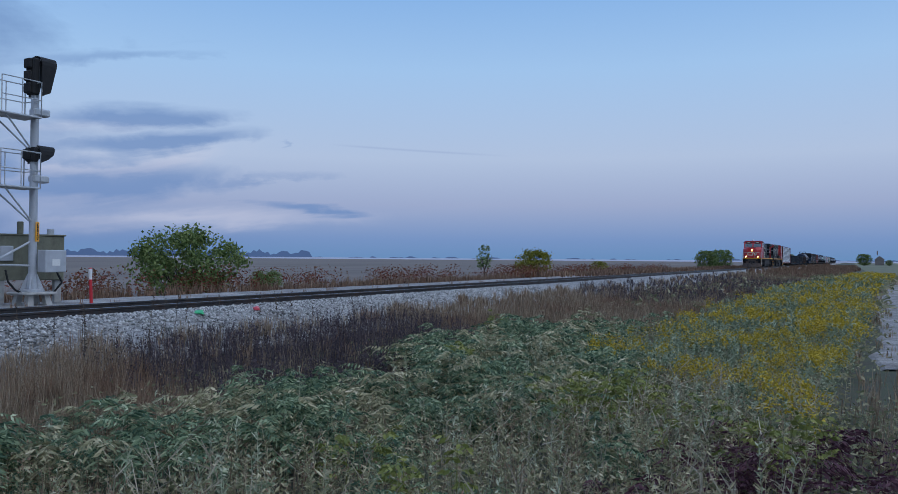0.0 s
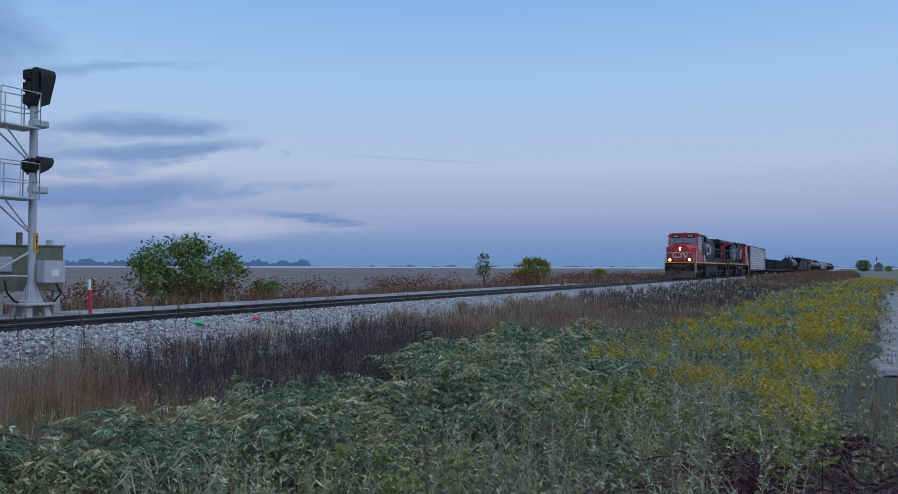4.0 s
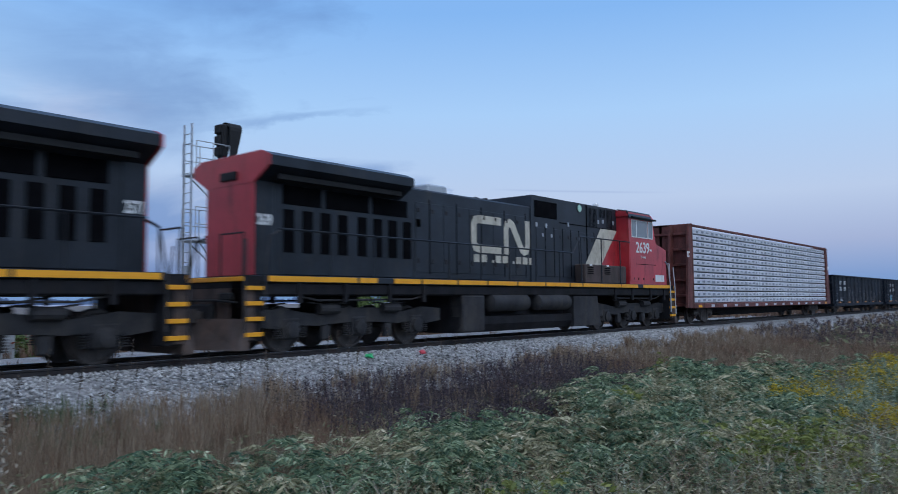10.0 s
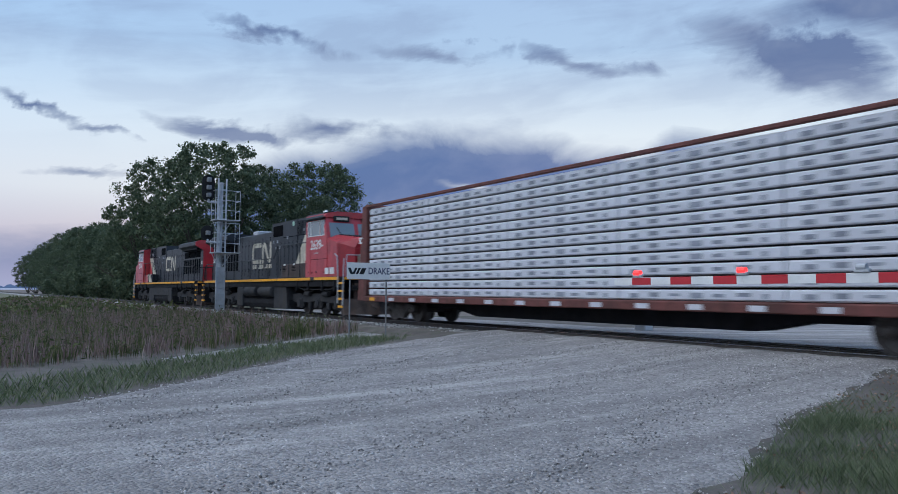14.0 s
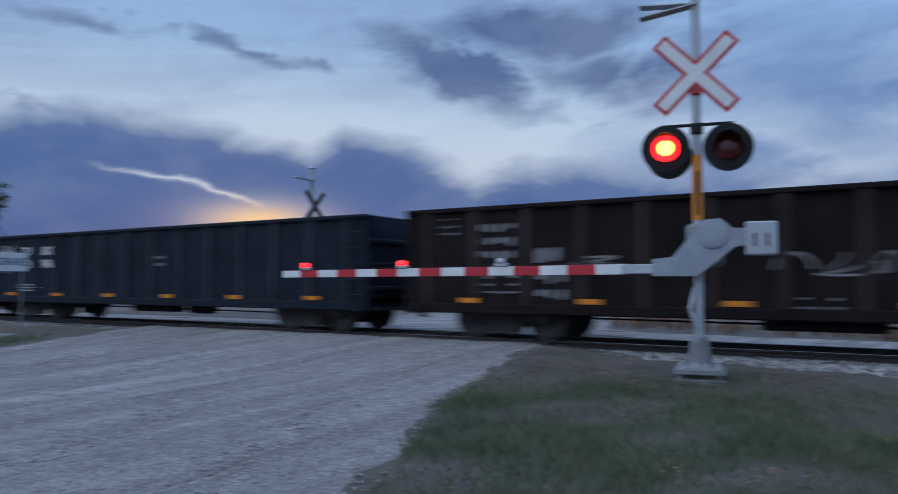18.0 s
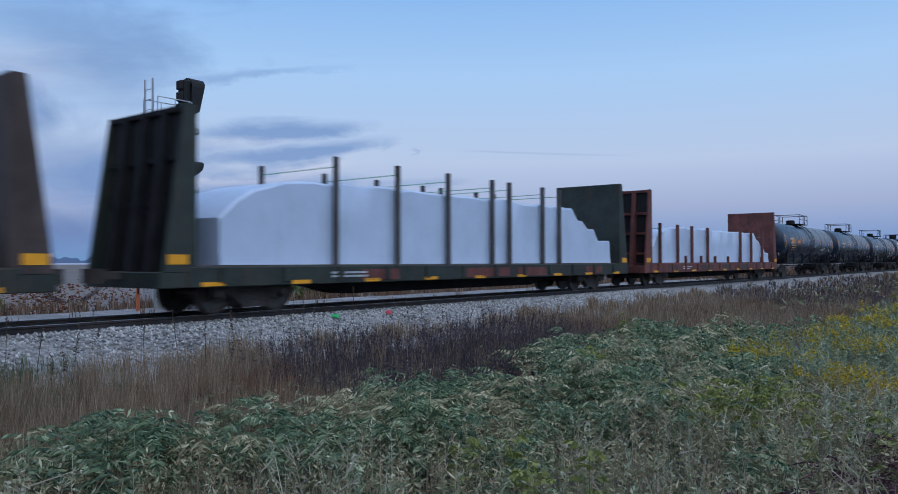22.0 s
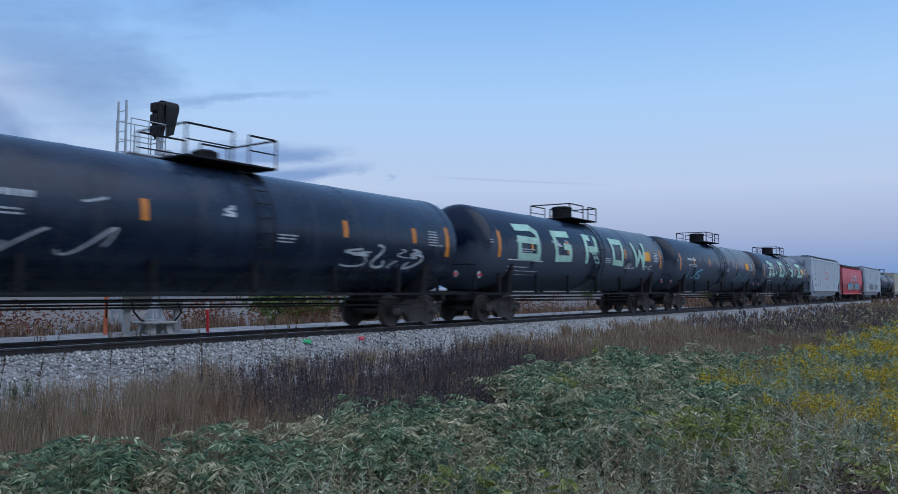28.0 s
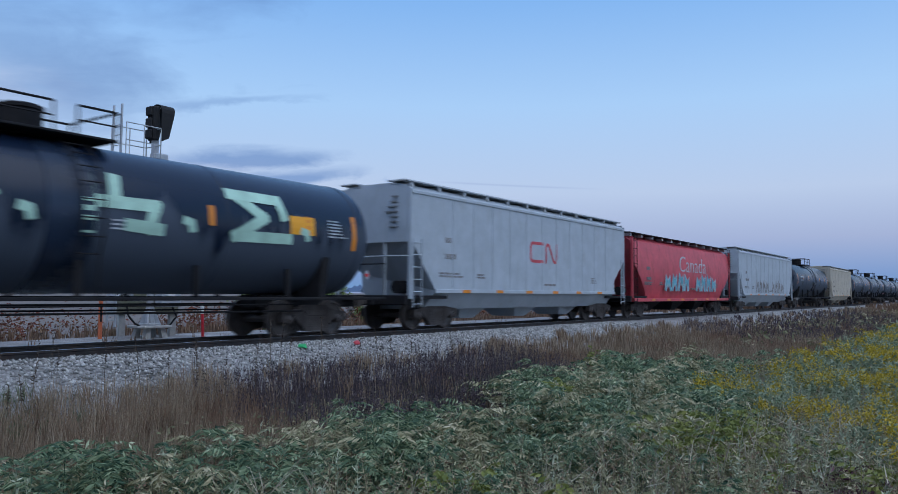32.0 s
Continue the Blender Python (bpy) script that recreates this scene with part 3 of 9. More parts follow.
def gravel_material(name, light, dark, size, bump=0.9, tracks=False):
    m = bpy.data.materials.new(name)
    m.use_nodes = True
    k = Nodes(m.node_tree)
    out = k.add("ShaderNodeOutputMaterial")
    co = k.add("ShaderNodeTexCoord").outputs["Object"]
    vor = k.add("ShaderNodeTexVoronoi", {"Vector": co, "Scale": 1 / size})
    cell = k.add("ShaderNodeSeparateColor", {0: vor.outputs["Color"]}).outputs[0]
    big = k.noise(co, 0.35, 4, 0.6)
    mid = k.noise(co, 3.0, 4, 0.65)
    col = k.mix(cell, dark, light)
    col = k.mix(k.math("MULTIPLY", k.ramp(big, [(0.35, (0, 0, 0)), (0.7, (1, 1, 1))]), 0.45), col, tuple(v * 0.6 for v in dark))
    col = k.mix(k.math("MULTIPLY", k.ramp(mid, [(0.4, (0, 0, 0)), (0.75, (1, 1, 1))]), 0.35), col, tuple(min(1, v * 1.15) for v in light))
    if tracks:
        lane = k.add("ShaderNodeMapping", {"Vector": co, "Rotation": (0, 0, radians(-27)), "Scale": (0.9, 0.05, 1)}).outputs[0]
        worn = k.noise(lane, 1.6, 5, 0.6)
        col = k.mix(k.math("MULTIPLY", k.ramp(worn, [(0.42, (0, 0, 0)), (0.62, (1, 1, 1))]), 0.5), col, tuple(v * 0.62 for v in dark))
        col = k.mix(k.math("MULTIPLY", k.ramp(worn, [(0.30, (1, 1, 1)), (0.44, (0, 0, 0))]), 0.45), col, tuple(min(1, v * 1.2) for v in light))
    h = k.math("ADD", k.math("MULTIPLY", vor.outputs["Distance"], -1.0), k.math("MULTIPLY", mid, 0.6))
    b = k.add("ShaderNodeBump", {"Strength": bump, "Distance": size, "Height": h})
    p = k.add("ShaderNodeBsdfPrincipled", {"Base Color": col, "Roughness": 0.92, "Normal": b.outputs[0]})
    k.put(out, "Surface", p.outputs[0])
    return m


M_BALLAST = gravel_material("limestone_ballast", (0.44, 0.43, 0.42), (0.15, 0.145, 0.14), 0.055)
M_ROAD = gravel_material("gravel_road_surface", (0.47, 0.45, 0.43), (0.20, 0.185, 0.18), 0.034, 1.0, True)
M_SOIL = material("weedy_soil", (0.075, 0.066, 0.05), 0.95, 0, 0.35, 0.8, 12, 0.5, (0.06, 0.075, 0.035), 0.6)
M_GRASSY = material("mown_grass_soil", (0.118, 0.098, 0.090), 0.95, 0, 0.35, 1.2, 18, 0.6, (0.086, 0.094, 0.066), 0.5)
M_FIELD = material("tilled_field_soil", (0.150, 0.124, 0.108), 0.95, 0, 0.18, 0.05, 2.0, 0.3, (0.19, 0.155, 0.125), 0.4, stretch=(0.15, 1, 1), dirt_scale=0.02)
M_PASTURE = material("far_green_field", (0.11, 0.13, 0.075), 0.95, 0, 0.2, 0.04, 2.0, 0.3, (0.20, 0.17, 0.11), 0.5, dirt_scale=0.02)


def steps(*spans):
    out = []
    for a, b, s in spans:
        out += list(np.arange(a, b, s))
    return np.array(out + [spans[-1][1]])


def pick_ground(x, y):
    k = np.zeros(len(x), int)
    k[(y > 30)] = 2
    k[(x < 1.5) & (x > -40) & (y < 30)] = 1
    k[(y < -3) & (x > 60)] = 3
    k[(y < -60) | ((y < 12) & (x < -70))] = 3
    return k


ground = sheet("ground", steps((-3800, -400, 170), (-400, -80, 16), (-80, -24, 2), (-24, 6, 0.4), (6, 30, 0.8), (30, 110, 4), (110, 600, 35), (600, 4000, 170)),
               steps((-3000, -300, 180), (-300, -40, 20), (-40, -8, 2), (-8, 12, 0.5), (12, 19.2, 0.3), (19.2, 30, 0.9), (30, 90, 6), (90, 600, 34), (600, 4000, 170)),
               ground_z, [M_SOIL, M_GRASSY, M_FIELD, M_PASTURE], pick_ground)
tagged(ground, "weedy dusk farmland with tilled fields to the horizon", "ground", kind="structure")


def road_mesh():
    ys = steps((-30, 6, 0.5), (6, 20, 0.25), (20, 60, 1.0))
    ws = np.linspace(0, 1, 34)
    gy, gw = np.meshgrid(ys, ws, indexing="ij")
    l, r = road_edges(gy)
    wob = 0.22 * hum(gy, gw * 0, 0.7, 2.0) + 0.12 * hum(gy, gw * 0, 0.23, 5.0)
    gx = l + wob * (gw < 0.5) + (r - l - wob * (gw < 0.5) + wob * (gw > 0.5)) * gw
    edge = np.minimum(gw, 1 - gw)
    rut = -0.018 * np.exp(-((np.mod(gw * 5.2 + 0.03 * np.sin(gy), 1) - 0.5) / 0.13) ** 2)
    gz = ground_z(gx, gy) + 0.02 + rut - 0.05 * (edge < 0.015)
    n0, n1 = gx.shape
    v = np.stack([gx, gy, gz], -1).reshape(-1, 3)
    i, j = np.meshgrid(np.arange(n0 - 1), np.arange(n1 - 1), indexing="ij")
    q = (i * n1 + j).reshape(-1)
    d = bpy.data.meshes.new("road")
    d.from_pydata(v.tolist(), [], np.stack([q, q + 1, q + n1 + 1, q + n1], -1).tolist())
    d.materials.append(M_ROAD)
    d.shade_smooth()
    return new("road", d)


tagged(road_mesh(), "rutted pale gravel road over the crossing", "road", kind="structure")
pad = sheet("gravel_pad", steps((-60, -9, 3), (-9, 45, 1.2), (45, 120, 5)), steps((18.7, 24.2, 0.55)),
            lambda x, y: ground_z(x, y) + 0.012 + 0.02 * hum(x, y, 0.8, 3) - 0.06 * (y > 23.9), [M_ROAD])
tagged(pad, "pale gravel service strip beside the track", "gravel strip", kind="structure")



def path_mesh():
    """A narrow gravel path from the road towards the mast."""
    ys = np.arange(4.0, 11.9, 0.3)
    rows = []
    for y in ys:
        c = float(np.interp(y, [2.2, 7.0, 11.6], [-16.9, -20.5, -23.4]))
        w = float(np.interp(y, [2.2, 4.0, 11.6], [0.05, 0.3, 1.5])) + 0.15 * math.sin(y * 3.7)
        rows.append([(c + w * k + 0.1 * math.sin(y * 5.1 + k), y, float(ground_z(c + w * k, y)) + (0.03 if abs(k) < 1 else -0.02)) for k in (-1, -0.6, 0, 0.6, 1)])
    n_ = 5
    return Shape().add([p for r in rows for p in r], [(j * n_ + i, j * n_ + i + 1, j * n_ + n_ + i + 1, j * n_ + n_ + i) for j in range(len(rows) - 1) for i in range(n_ - 1)])


tagged(part("gravel_path", path_mesh(), M_BALLAST), "narrow stony path beside the grass verge", "path", kind="structure")



def lane_edge(x):
    """y of the bare farm lane's edge beyond the ditch."""
    return np.interp(x, [12, 18, 25, 57, 85, 130, 240], [0.1, -0.3, -0.65, -1.4, -3.3, -6.0, -12.0])


def lane_mesh():
    rows = []
    for x in steps((18, 60, 1.5), (60, 240, 6)):
        y = float(lane_edge(x)) + 0.12 * math.sin(x * 1.3) + 0.08 * math.sin(x * 3.1)
        rows.append([(x, y - w, float(ground_z(x, y - w)) + (0.04 if 0 < w < 2.6 else -0.02)) for w in (0.0, 0.15, 0.9, 1.7, 2.45, 2.6)])
    return Shape().add([p for r in rows for p in r], [(j * 6 + i, j * 6 + i + 1, j * 6 + 7 + i, j * 6 + 6 + i) for j in range(len(rows) - 1) for i in range(5)])


tagged(part("farm_lane", lane_mesh(), M_ROAD), "bare pale farm lane beside the flowering ditch", "lane", kind="structure")

BED = [(-3.75, -0.86), (-2.05, -0.20), (-1.3, -0.14), (1.3, -0.14), (2.05, -0.20), (3.75, -0.86)]


def ballast_mesh():
    sh = Shape()
    xs = list(steps((-900, -100, 40), (-100, -20.5, 2), (-20.5, -19.4, 1.1))) + list(steps((-6.4, 60, 0.8), (60, 160, 4), (160, 1100, 40)))
    rows = []
    for x in xs:
        row = []
        for i, (y, z) in enumerate(BED):
            k = 1 if i in (0, 5) else 0.3
            row.append((x, CENTRE + y + 0.12 * k * math.sin(x * 1.7 + i) + 0.08 * k * math.sin(x * 4.1), z + 0.015 * math.sin(x * 3.1 + i * 2)))
        rows.append(row)
    k = len(BED)
    for a, b in zip(rows, rows[1:]):
        if a[0][0] < -15 and b[0][0] > -15:
            continue
        sh.add(a + b, [(i, i + 1, k + i + 1, k + i) for i in range(k - 1)])
    return sh


track = thing("railway_track", "single railway track on pale limestone ballast", "railway track", kind="structure")
part("ballast_bed", ballast_mesh(), M_BALLAST, track, "pale crushed limestone ballast")
RAILS = [(-0.075, -0.165), (0.075, -0.165), (0.075, -0.15), (0.012, -0.135), (0.012, -0.05), (0.036, -0.038), (0.036, -0.004), (0.028, 0.0), (-0.028, 0.0), (-0.036, -0.004), (-0.036, -0.038), (-0.012, -0.05), (-0.012, -0.135), (-0.075, -0.15)]
for dy in (-0.755, 0.755):
    rail = part("rail", Shape().prism([(CENTRE + dy + y, z) for y, z in RAILS], -900, 1100, "x"), M_RAIL, track, "dark worn steel rail")
    part("rail_head", Shape().box(-900, 1100, CENTRE + dy - 0.026, CENTRE + dy + 0.026, 0.0, 0.004), M_RAILTOP, rail)

# ---- train: running gear ----
SPEED, SLOW = 15.37, -0.0174       # metres a second, and its slow loss
WHEEL_R, LOCO_R = 0.457, 0.52
NEARLY = 1.5                       # half width of the cars


def gone(t):
    return SPEED * t + SLOW * t * t / 2


cars, wheels = [], []


def wheelset_mesh(r, name):
    s = Shape()
    s.tube((0, -0.95, 0), (0, 0.95, 0), 0.085, 10)
    for d in (-1, 1):
        s.lathe([(d * 0.66, r + 0.025), (d * 0.69, r + 0.025), (d * 0.70, r), (d * 0.80, r - 0.008), (d * 0.80, r - 0.06), (d * 0.765, r - 0.07), (d * 0.75, 0.17), (d * 0.80, 0.15), (d * 0.80, 0.09)], axis="y", seg=28)
    for d in (-1, 1):
        s.lathe([(d * 0.92, 0.13), (d * 1.06, 0.13), (d * 1.09, 0.10), (d * 1.10, 0.05)], axis="y", seg=12)
        for i in range(3):
            c, q = 0.075 * math.cos(i * 2.094), 0.075 * math.sin(i * 2.094)
            s.box(c - 0.022, c + 0.022, d * 1.10 - 0.02, d * 1.10 + 0.02, q - 0.022, q + 0.022)
    return s.mesh(name, M_WHEEL, True)


W_CAR, W_LOCO = wheelset_mesh(WHEEL_R, "wheelset"), wheelset_mesh(LOCO_R, "loco_wheelset")


def sideframe(d):
    s = Shape()
    y0, y1 = (0.90, 1.08) if d > 0 else (-1.08, -0.90)
    s.prism([(-1.12, 0.40), (-1.12, 0.62), (-0.55, 0.70), (-0.36, 0.80), (0.36, 0.80), (0.55, 0.70), (1.12, 0.62), (1.12, 0.40), (0.98, 0.36), (0.98, 0.55), (0.74, 0.55), (0.66, 0.44),
             (0.40, 0.22), (0.36, 0.14), (-0.36, 0.14), (-0.40, 0.22), (-0.66, 0.44), (-0.74, 0.55), (-0.98, 0.55), (-0.98, 0.36)], y0, y1)
    for x in (-0.18, 0.0, 0.18):
        for i in range(5):
            s.tube((x, d * 1.0, 0.24 + i * 0.055), (x, d * 1.0, 0.27 + i * 0.055), 0.105, 8)
    s.box(-0.42, -0.34, y0 - 0.02, y1 + 0.02, 0.2, 0.72, 0.01).box(0.34, 0.42, y0 - 0.02, y1 + 0.02, 0.2, 0.72, 0.01)
    s.box(-0.3, 0.3, y0 - 0.015, y1 + 0.015, 0.52, 0.66, 0.02)
    return s


G_SIDE = [sideframe(-1).mesh("sideframe", M_TRUCK), sideframe(1).mesh("sideframe", M_TRUCK)]
G_BOL = Shape().box(-0.22, 0.22, -0.98, 0.98, 0.50, 0.74, 0.03).box(-0.9, -0.82, -0.75, 0.75, 0.36, 0.5).box(0.82, 0.9, -0.75, 0.75, 0.36, 0.5).tube((0, 0, 0.74), (0, 0, 0.84), 0.2, 12).mesh("bolster", M_TRUCK)


def bogie(car, x):
    """A two-axle bogie: a bolster that carries sideframes and wheelsets."""
    b = part("bogie", G_BOL, None, car, "rusty cast steel bogie")
    b.location = (x, 0, 0)
    for g in G_SIDE:
        part("sideframe", g, None, b)
    for i, dx in enumerate((-0.86, 0.86)):
        w = part("wheelset", W_CAR, None, b)
        w.location = (dx, 0, WHEEL_R)
        wheels.append((w, "car%d" % i, dx, WHEEL_R))
    return b


def loco_sideframe(d):
    s = Shape()
    y0, y1 = (0.98, 1.14) if d > 0 else (-1.14, -0.98)
    s.prism([(-3.1, 0.62), (-3.1, 0.95), (-2.4, 1.0), (-1.4, 0.86), (-0.5, 1.0), (0.5, 1.0), (1.4, 0.86), (2.4, 1.0), (3.1, 0.95), (3.1, 0.62), (2.6, 0.55), (1.7, 0.62), (1.4, 0.58), (0.6, 0.64), (-0.6, 0.64), (-1.4, 0.58), (-1.7, 0.62), (-2.5, 0.55)], y0, y1)
    for x in (-2.1, 0, 2.1):
        s.box(x - 0.26, x + 0.26, min(y0, y1) - 0.03, max(y0, y1) + 0.03, 0.30, 0.80, 0.05)
        s.lathe([(0.0, 0.19), (0.06, 0.19), (0.08, 0.13), (0.09, 0.05)] if d > 0 else [(0.0, 0.19), (-0.06, 0.19), (-0.08, 0.13), (-0.09, 0.05)], (x, y1 + 0.03 if d > 0 else y0 - 0.03, 0.52), "y", 14)
        for q in (-0.38, 0.38):
            for i in range(6):
                s.tube((x + q, d * 1.08, 0.34 + i * 0.05), (x + q, d * 1.08, 0.365 + i * 0.05), 0.09, 8)
    for x in (-1.05, 1.05):
        s.tube((x - 0.3, d * 1.2, 0.98), (x + 0.3, d * 1.2, 0.98), 0.12, 10)
        s.pipe([(x - 0.6, d * 1.17, 1.12), (x + 0.1, d * 1.17, 1.08), (x + 0.6, d * 1.17, 1.14)], 0.02)
        s.box(x - 0.13, x + 0.13, min(y0, y1), max(y0, y1), 0.25, 0.6, 0.03)
    return s


G_LSIDE = [loco_sideframe(-1).mesh("loco_sideframe", M_DUSTY), loco_sideframe(1).mesh("loco_sideframe", M_DUSTY)]
G_LBOL = Shape().box(-2.9, 2.9, -0.9, 0.9, 0.62, 0.9, 0.03).box(-0.5, 0.5, -0.6, 0.6, 0.9, 1.3, 0.03).mesh("loco_bolster", M_FRAME)


def loco_bogie(car, x):
    b = part("bogie", G_LBOL, None, car, "grimy three-axle locomotive bogie")
    b.location = (x, 0, 0)
    for g in G_LSIDE:
        part("sideframe", g, None, b)
    for i, dx in enumerate((-2.1, 0, 2.1)):
        w = part("wheelset", W_LOCO, None, b)
        w.location = (dx, 0, LOCO_R)
        wheels.append((w, "loco%d" % i, dx, LOCO_R))


def coupler_mesh():
    s = Shape().box(-0.2, 0.55, -0.09, 0.09, 0.78, 0.96, 0.02)
    s.prism([(0.5, -0.16), (0.72, -0.2), (0.86, -0.12), (0.80, 0.0), (0.88, 0.1), (0.78, 0.2), (0.5, 0.16)], 0.72, 1.02, "z")
    s.pipe([(0.2, -0.3, 0.86), (0.45, -0.32, 0.55), (0.8, -0.2, 0.38)], 0.03)
    return s.mesh("coupler", M_TRUCK)


G_COUP = coupler_mesh()


def couplers(car, half):
    for d in (1, -1):
        c = part("coupler", G_COUP, None, car)
        c.matrix_basis = pose(d * (half - 0.25), 0, 0, 0, 0, 0 if d > 0 else 180)


def flip(d):
    """1: the side that faces -y; -1: the same things mirrored onto the side that faces +y."""
    return Matrix.Diagonal((1, d, 1, 1))


FAR = Matrix(((-1, 0, 0, 0), (0, 0, 1, 0), (0, 1, 0, 0), (0, 0, 0, 1)))    # a surface that faces +y, read from there


def lettered(x, y, z, d):
    return Matrix.Translation((x, -y * d, z)) @ (NEAR if d > 0 else FAR)


def plate_on(car, name, pts, y, mat, sides=(1,), label="", t=0.006, parent=None):
    """A thin plate with outline pts (x, z), read from the side, at a distance y from the centre line."""
    for d in sides:
        p = part(name, Shape().prism(pts, -y - t, -y + 0.002).moved(flip(d)), mat, parent or car, label)
    return p


def rect(x0, x1, z0, z1):
    return [(x0, z0), (x1, z0), (x1, z1), (x0, z1)]


def stroke(pts, w):
    """A closed outline for a thick open line of points."""
    left, right = [], []
    for i, p in enumerate(pts):
        a, b = pts[max(i - 1, 0)], pts[min(i + 1, len(pts) - 1)]
        d = Vector((b[0] - a[0], b[1] - a[1])).normalized()
        n_ = Vector((-d.y, d.x)) * w / 2
        k = 1.0
        if 0 < i < len(pts) - 1:
            e = Vector((p[0] - a[0], p[1] - a[1])).normalized()
            k = 1 / max(0.5, e.dot(d))
        left.append((p[0] + n_.x * k, p[1] + n_.y * k))
        right.append((p[0] - n_.x * k, p[1] - n_.y * k))
    return left + right[::-1]


def ribbon(pts, w, out):
    """One joined band of paint along points (x, z); out(z) is how far the surface stands from the centre line."""
    q = stroke(pts, w)
    k = len(pts)
    v = [(p[0], -out(p[1]) - 0.005, p[1]) for p in q]
    return Shape().add(v, [(i, i + 1, 2 * k - 2 - i, 2 * k - 1 - i) for i in range(k - 1)])


def bent_mark(car, cx, cz, h, y, mat, d=1, name="painted_mark", w=None, turn=None, wide=1.0):
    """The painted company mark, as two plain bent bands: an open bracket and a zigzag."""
    w = w or h * 0.22
    a, b = h * 0.5 - w / 2, h * 0.5 - w / 2
    g = h * 1.35
    m = turn if turn is not None else (Matrix.Identity(4) if d > 0 else pose(0, 0, 0, 0, 0, 180))
    c_ = [(-g + 1.18 * h, b), (-g + 0.30 * h, b), (-g + 0.17 * h, b * 0.9), (-g + 0.12 * h, b * 0.6), (-g + 0.12 * h, -b * 0.6), (-g + 0.17 * h, -b * 0.9), (-g + 0.30 * h, -b), (-g + 1.18 * h, -b)]
    n_ = [(0.04 * h, -b - w / 2), (0.04 * h, b * 0.55), (0.09 * h, b * 0.9), (0.19 * h, b), (0.30 * h, b * 0.86), (0.70 * h, -b * 0.86), (0.80 * h, -b), (0.91 * h, -b * 0.9), (0.96 * h, -b * 0.55), (0.96 * h, b + w / 2)]
    for pts in (c_, n_):
        s = ribbon([(cx + p[0] * wide, cz + p[1]) for p in pts], w, lambda z: y)
        part(name, s.moved(m), mat, car, "faded painted company mark")


def bars(car, x, z, rows, width, y, mat, d=1, h=0.05, gap=0.09, name="stencil_mark", seed=0, curve=None):
    """Small unreadable stencilled lines."""
    rnd = random.Random(seed)
    s = Shape()
    for i in range(rows):
        w = width * rnd.uniform(0.55, 1.0)
        zz = z - i * gap
        u = 0.0
        while u < w:
            k = rnd.uniform(0.08, 0.3)
            yy = y if curve is None else curve(zz)
            s.prism(rect(x + u, x + min(u + k, w), zz, zz + h), -yy - 0.006, -yy + 0.012)
            u += k + 0.05
    return part(name, s.moved(flip(d)), mat, car)


# ---- train: locomotives ----


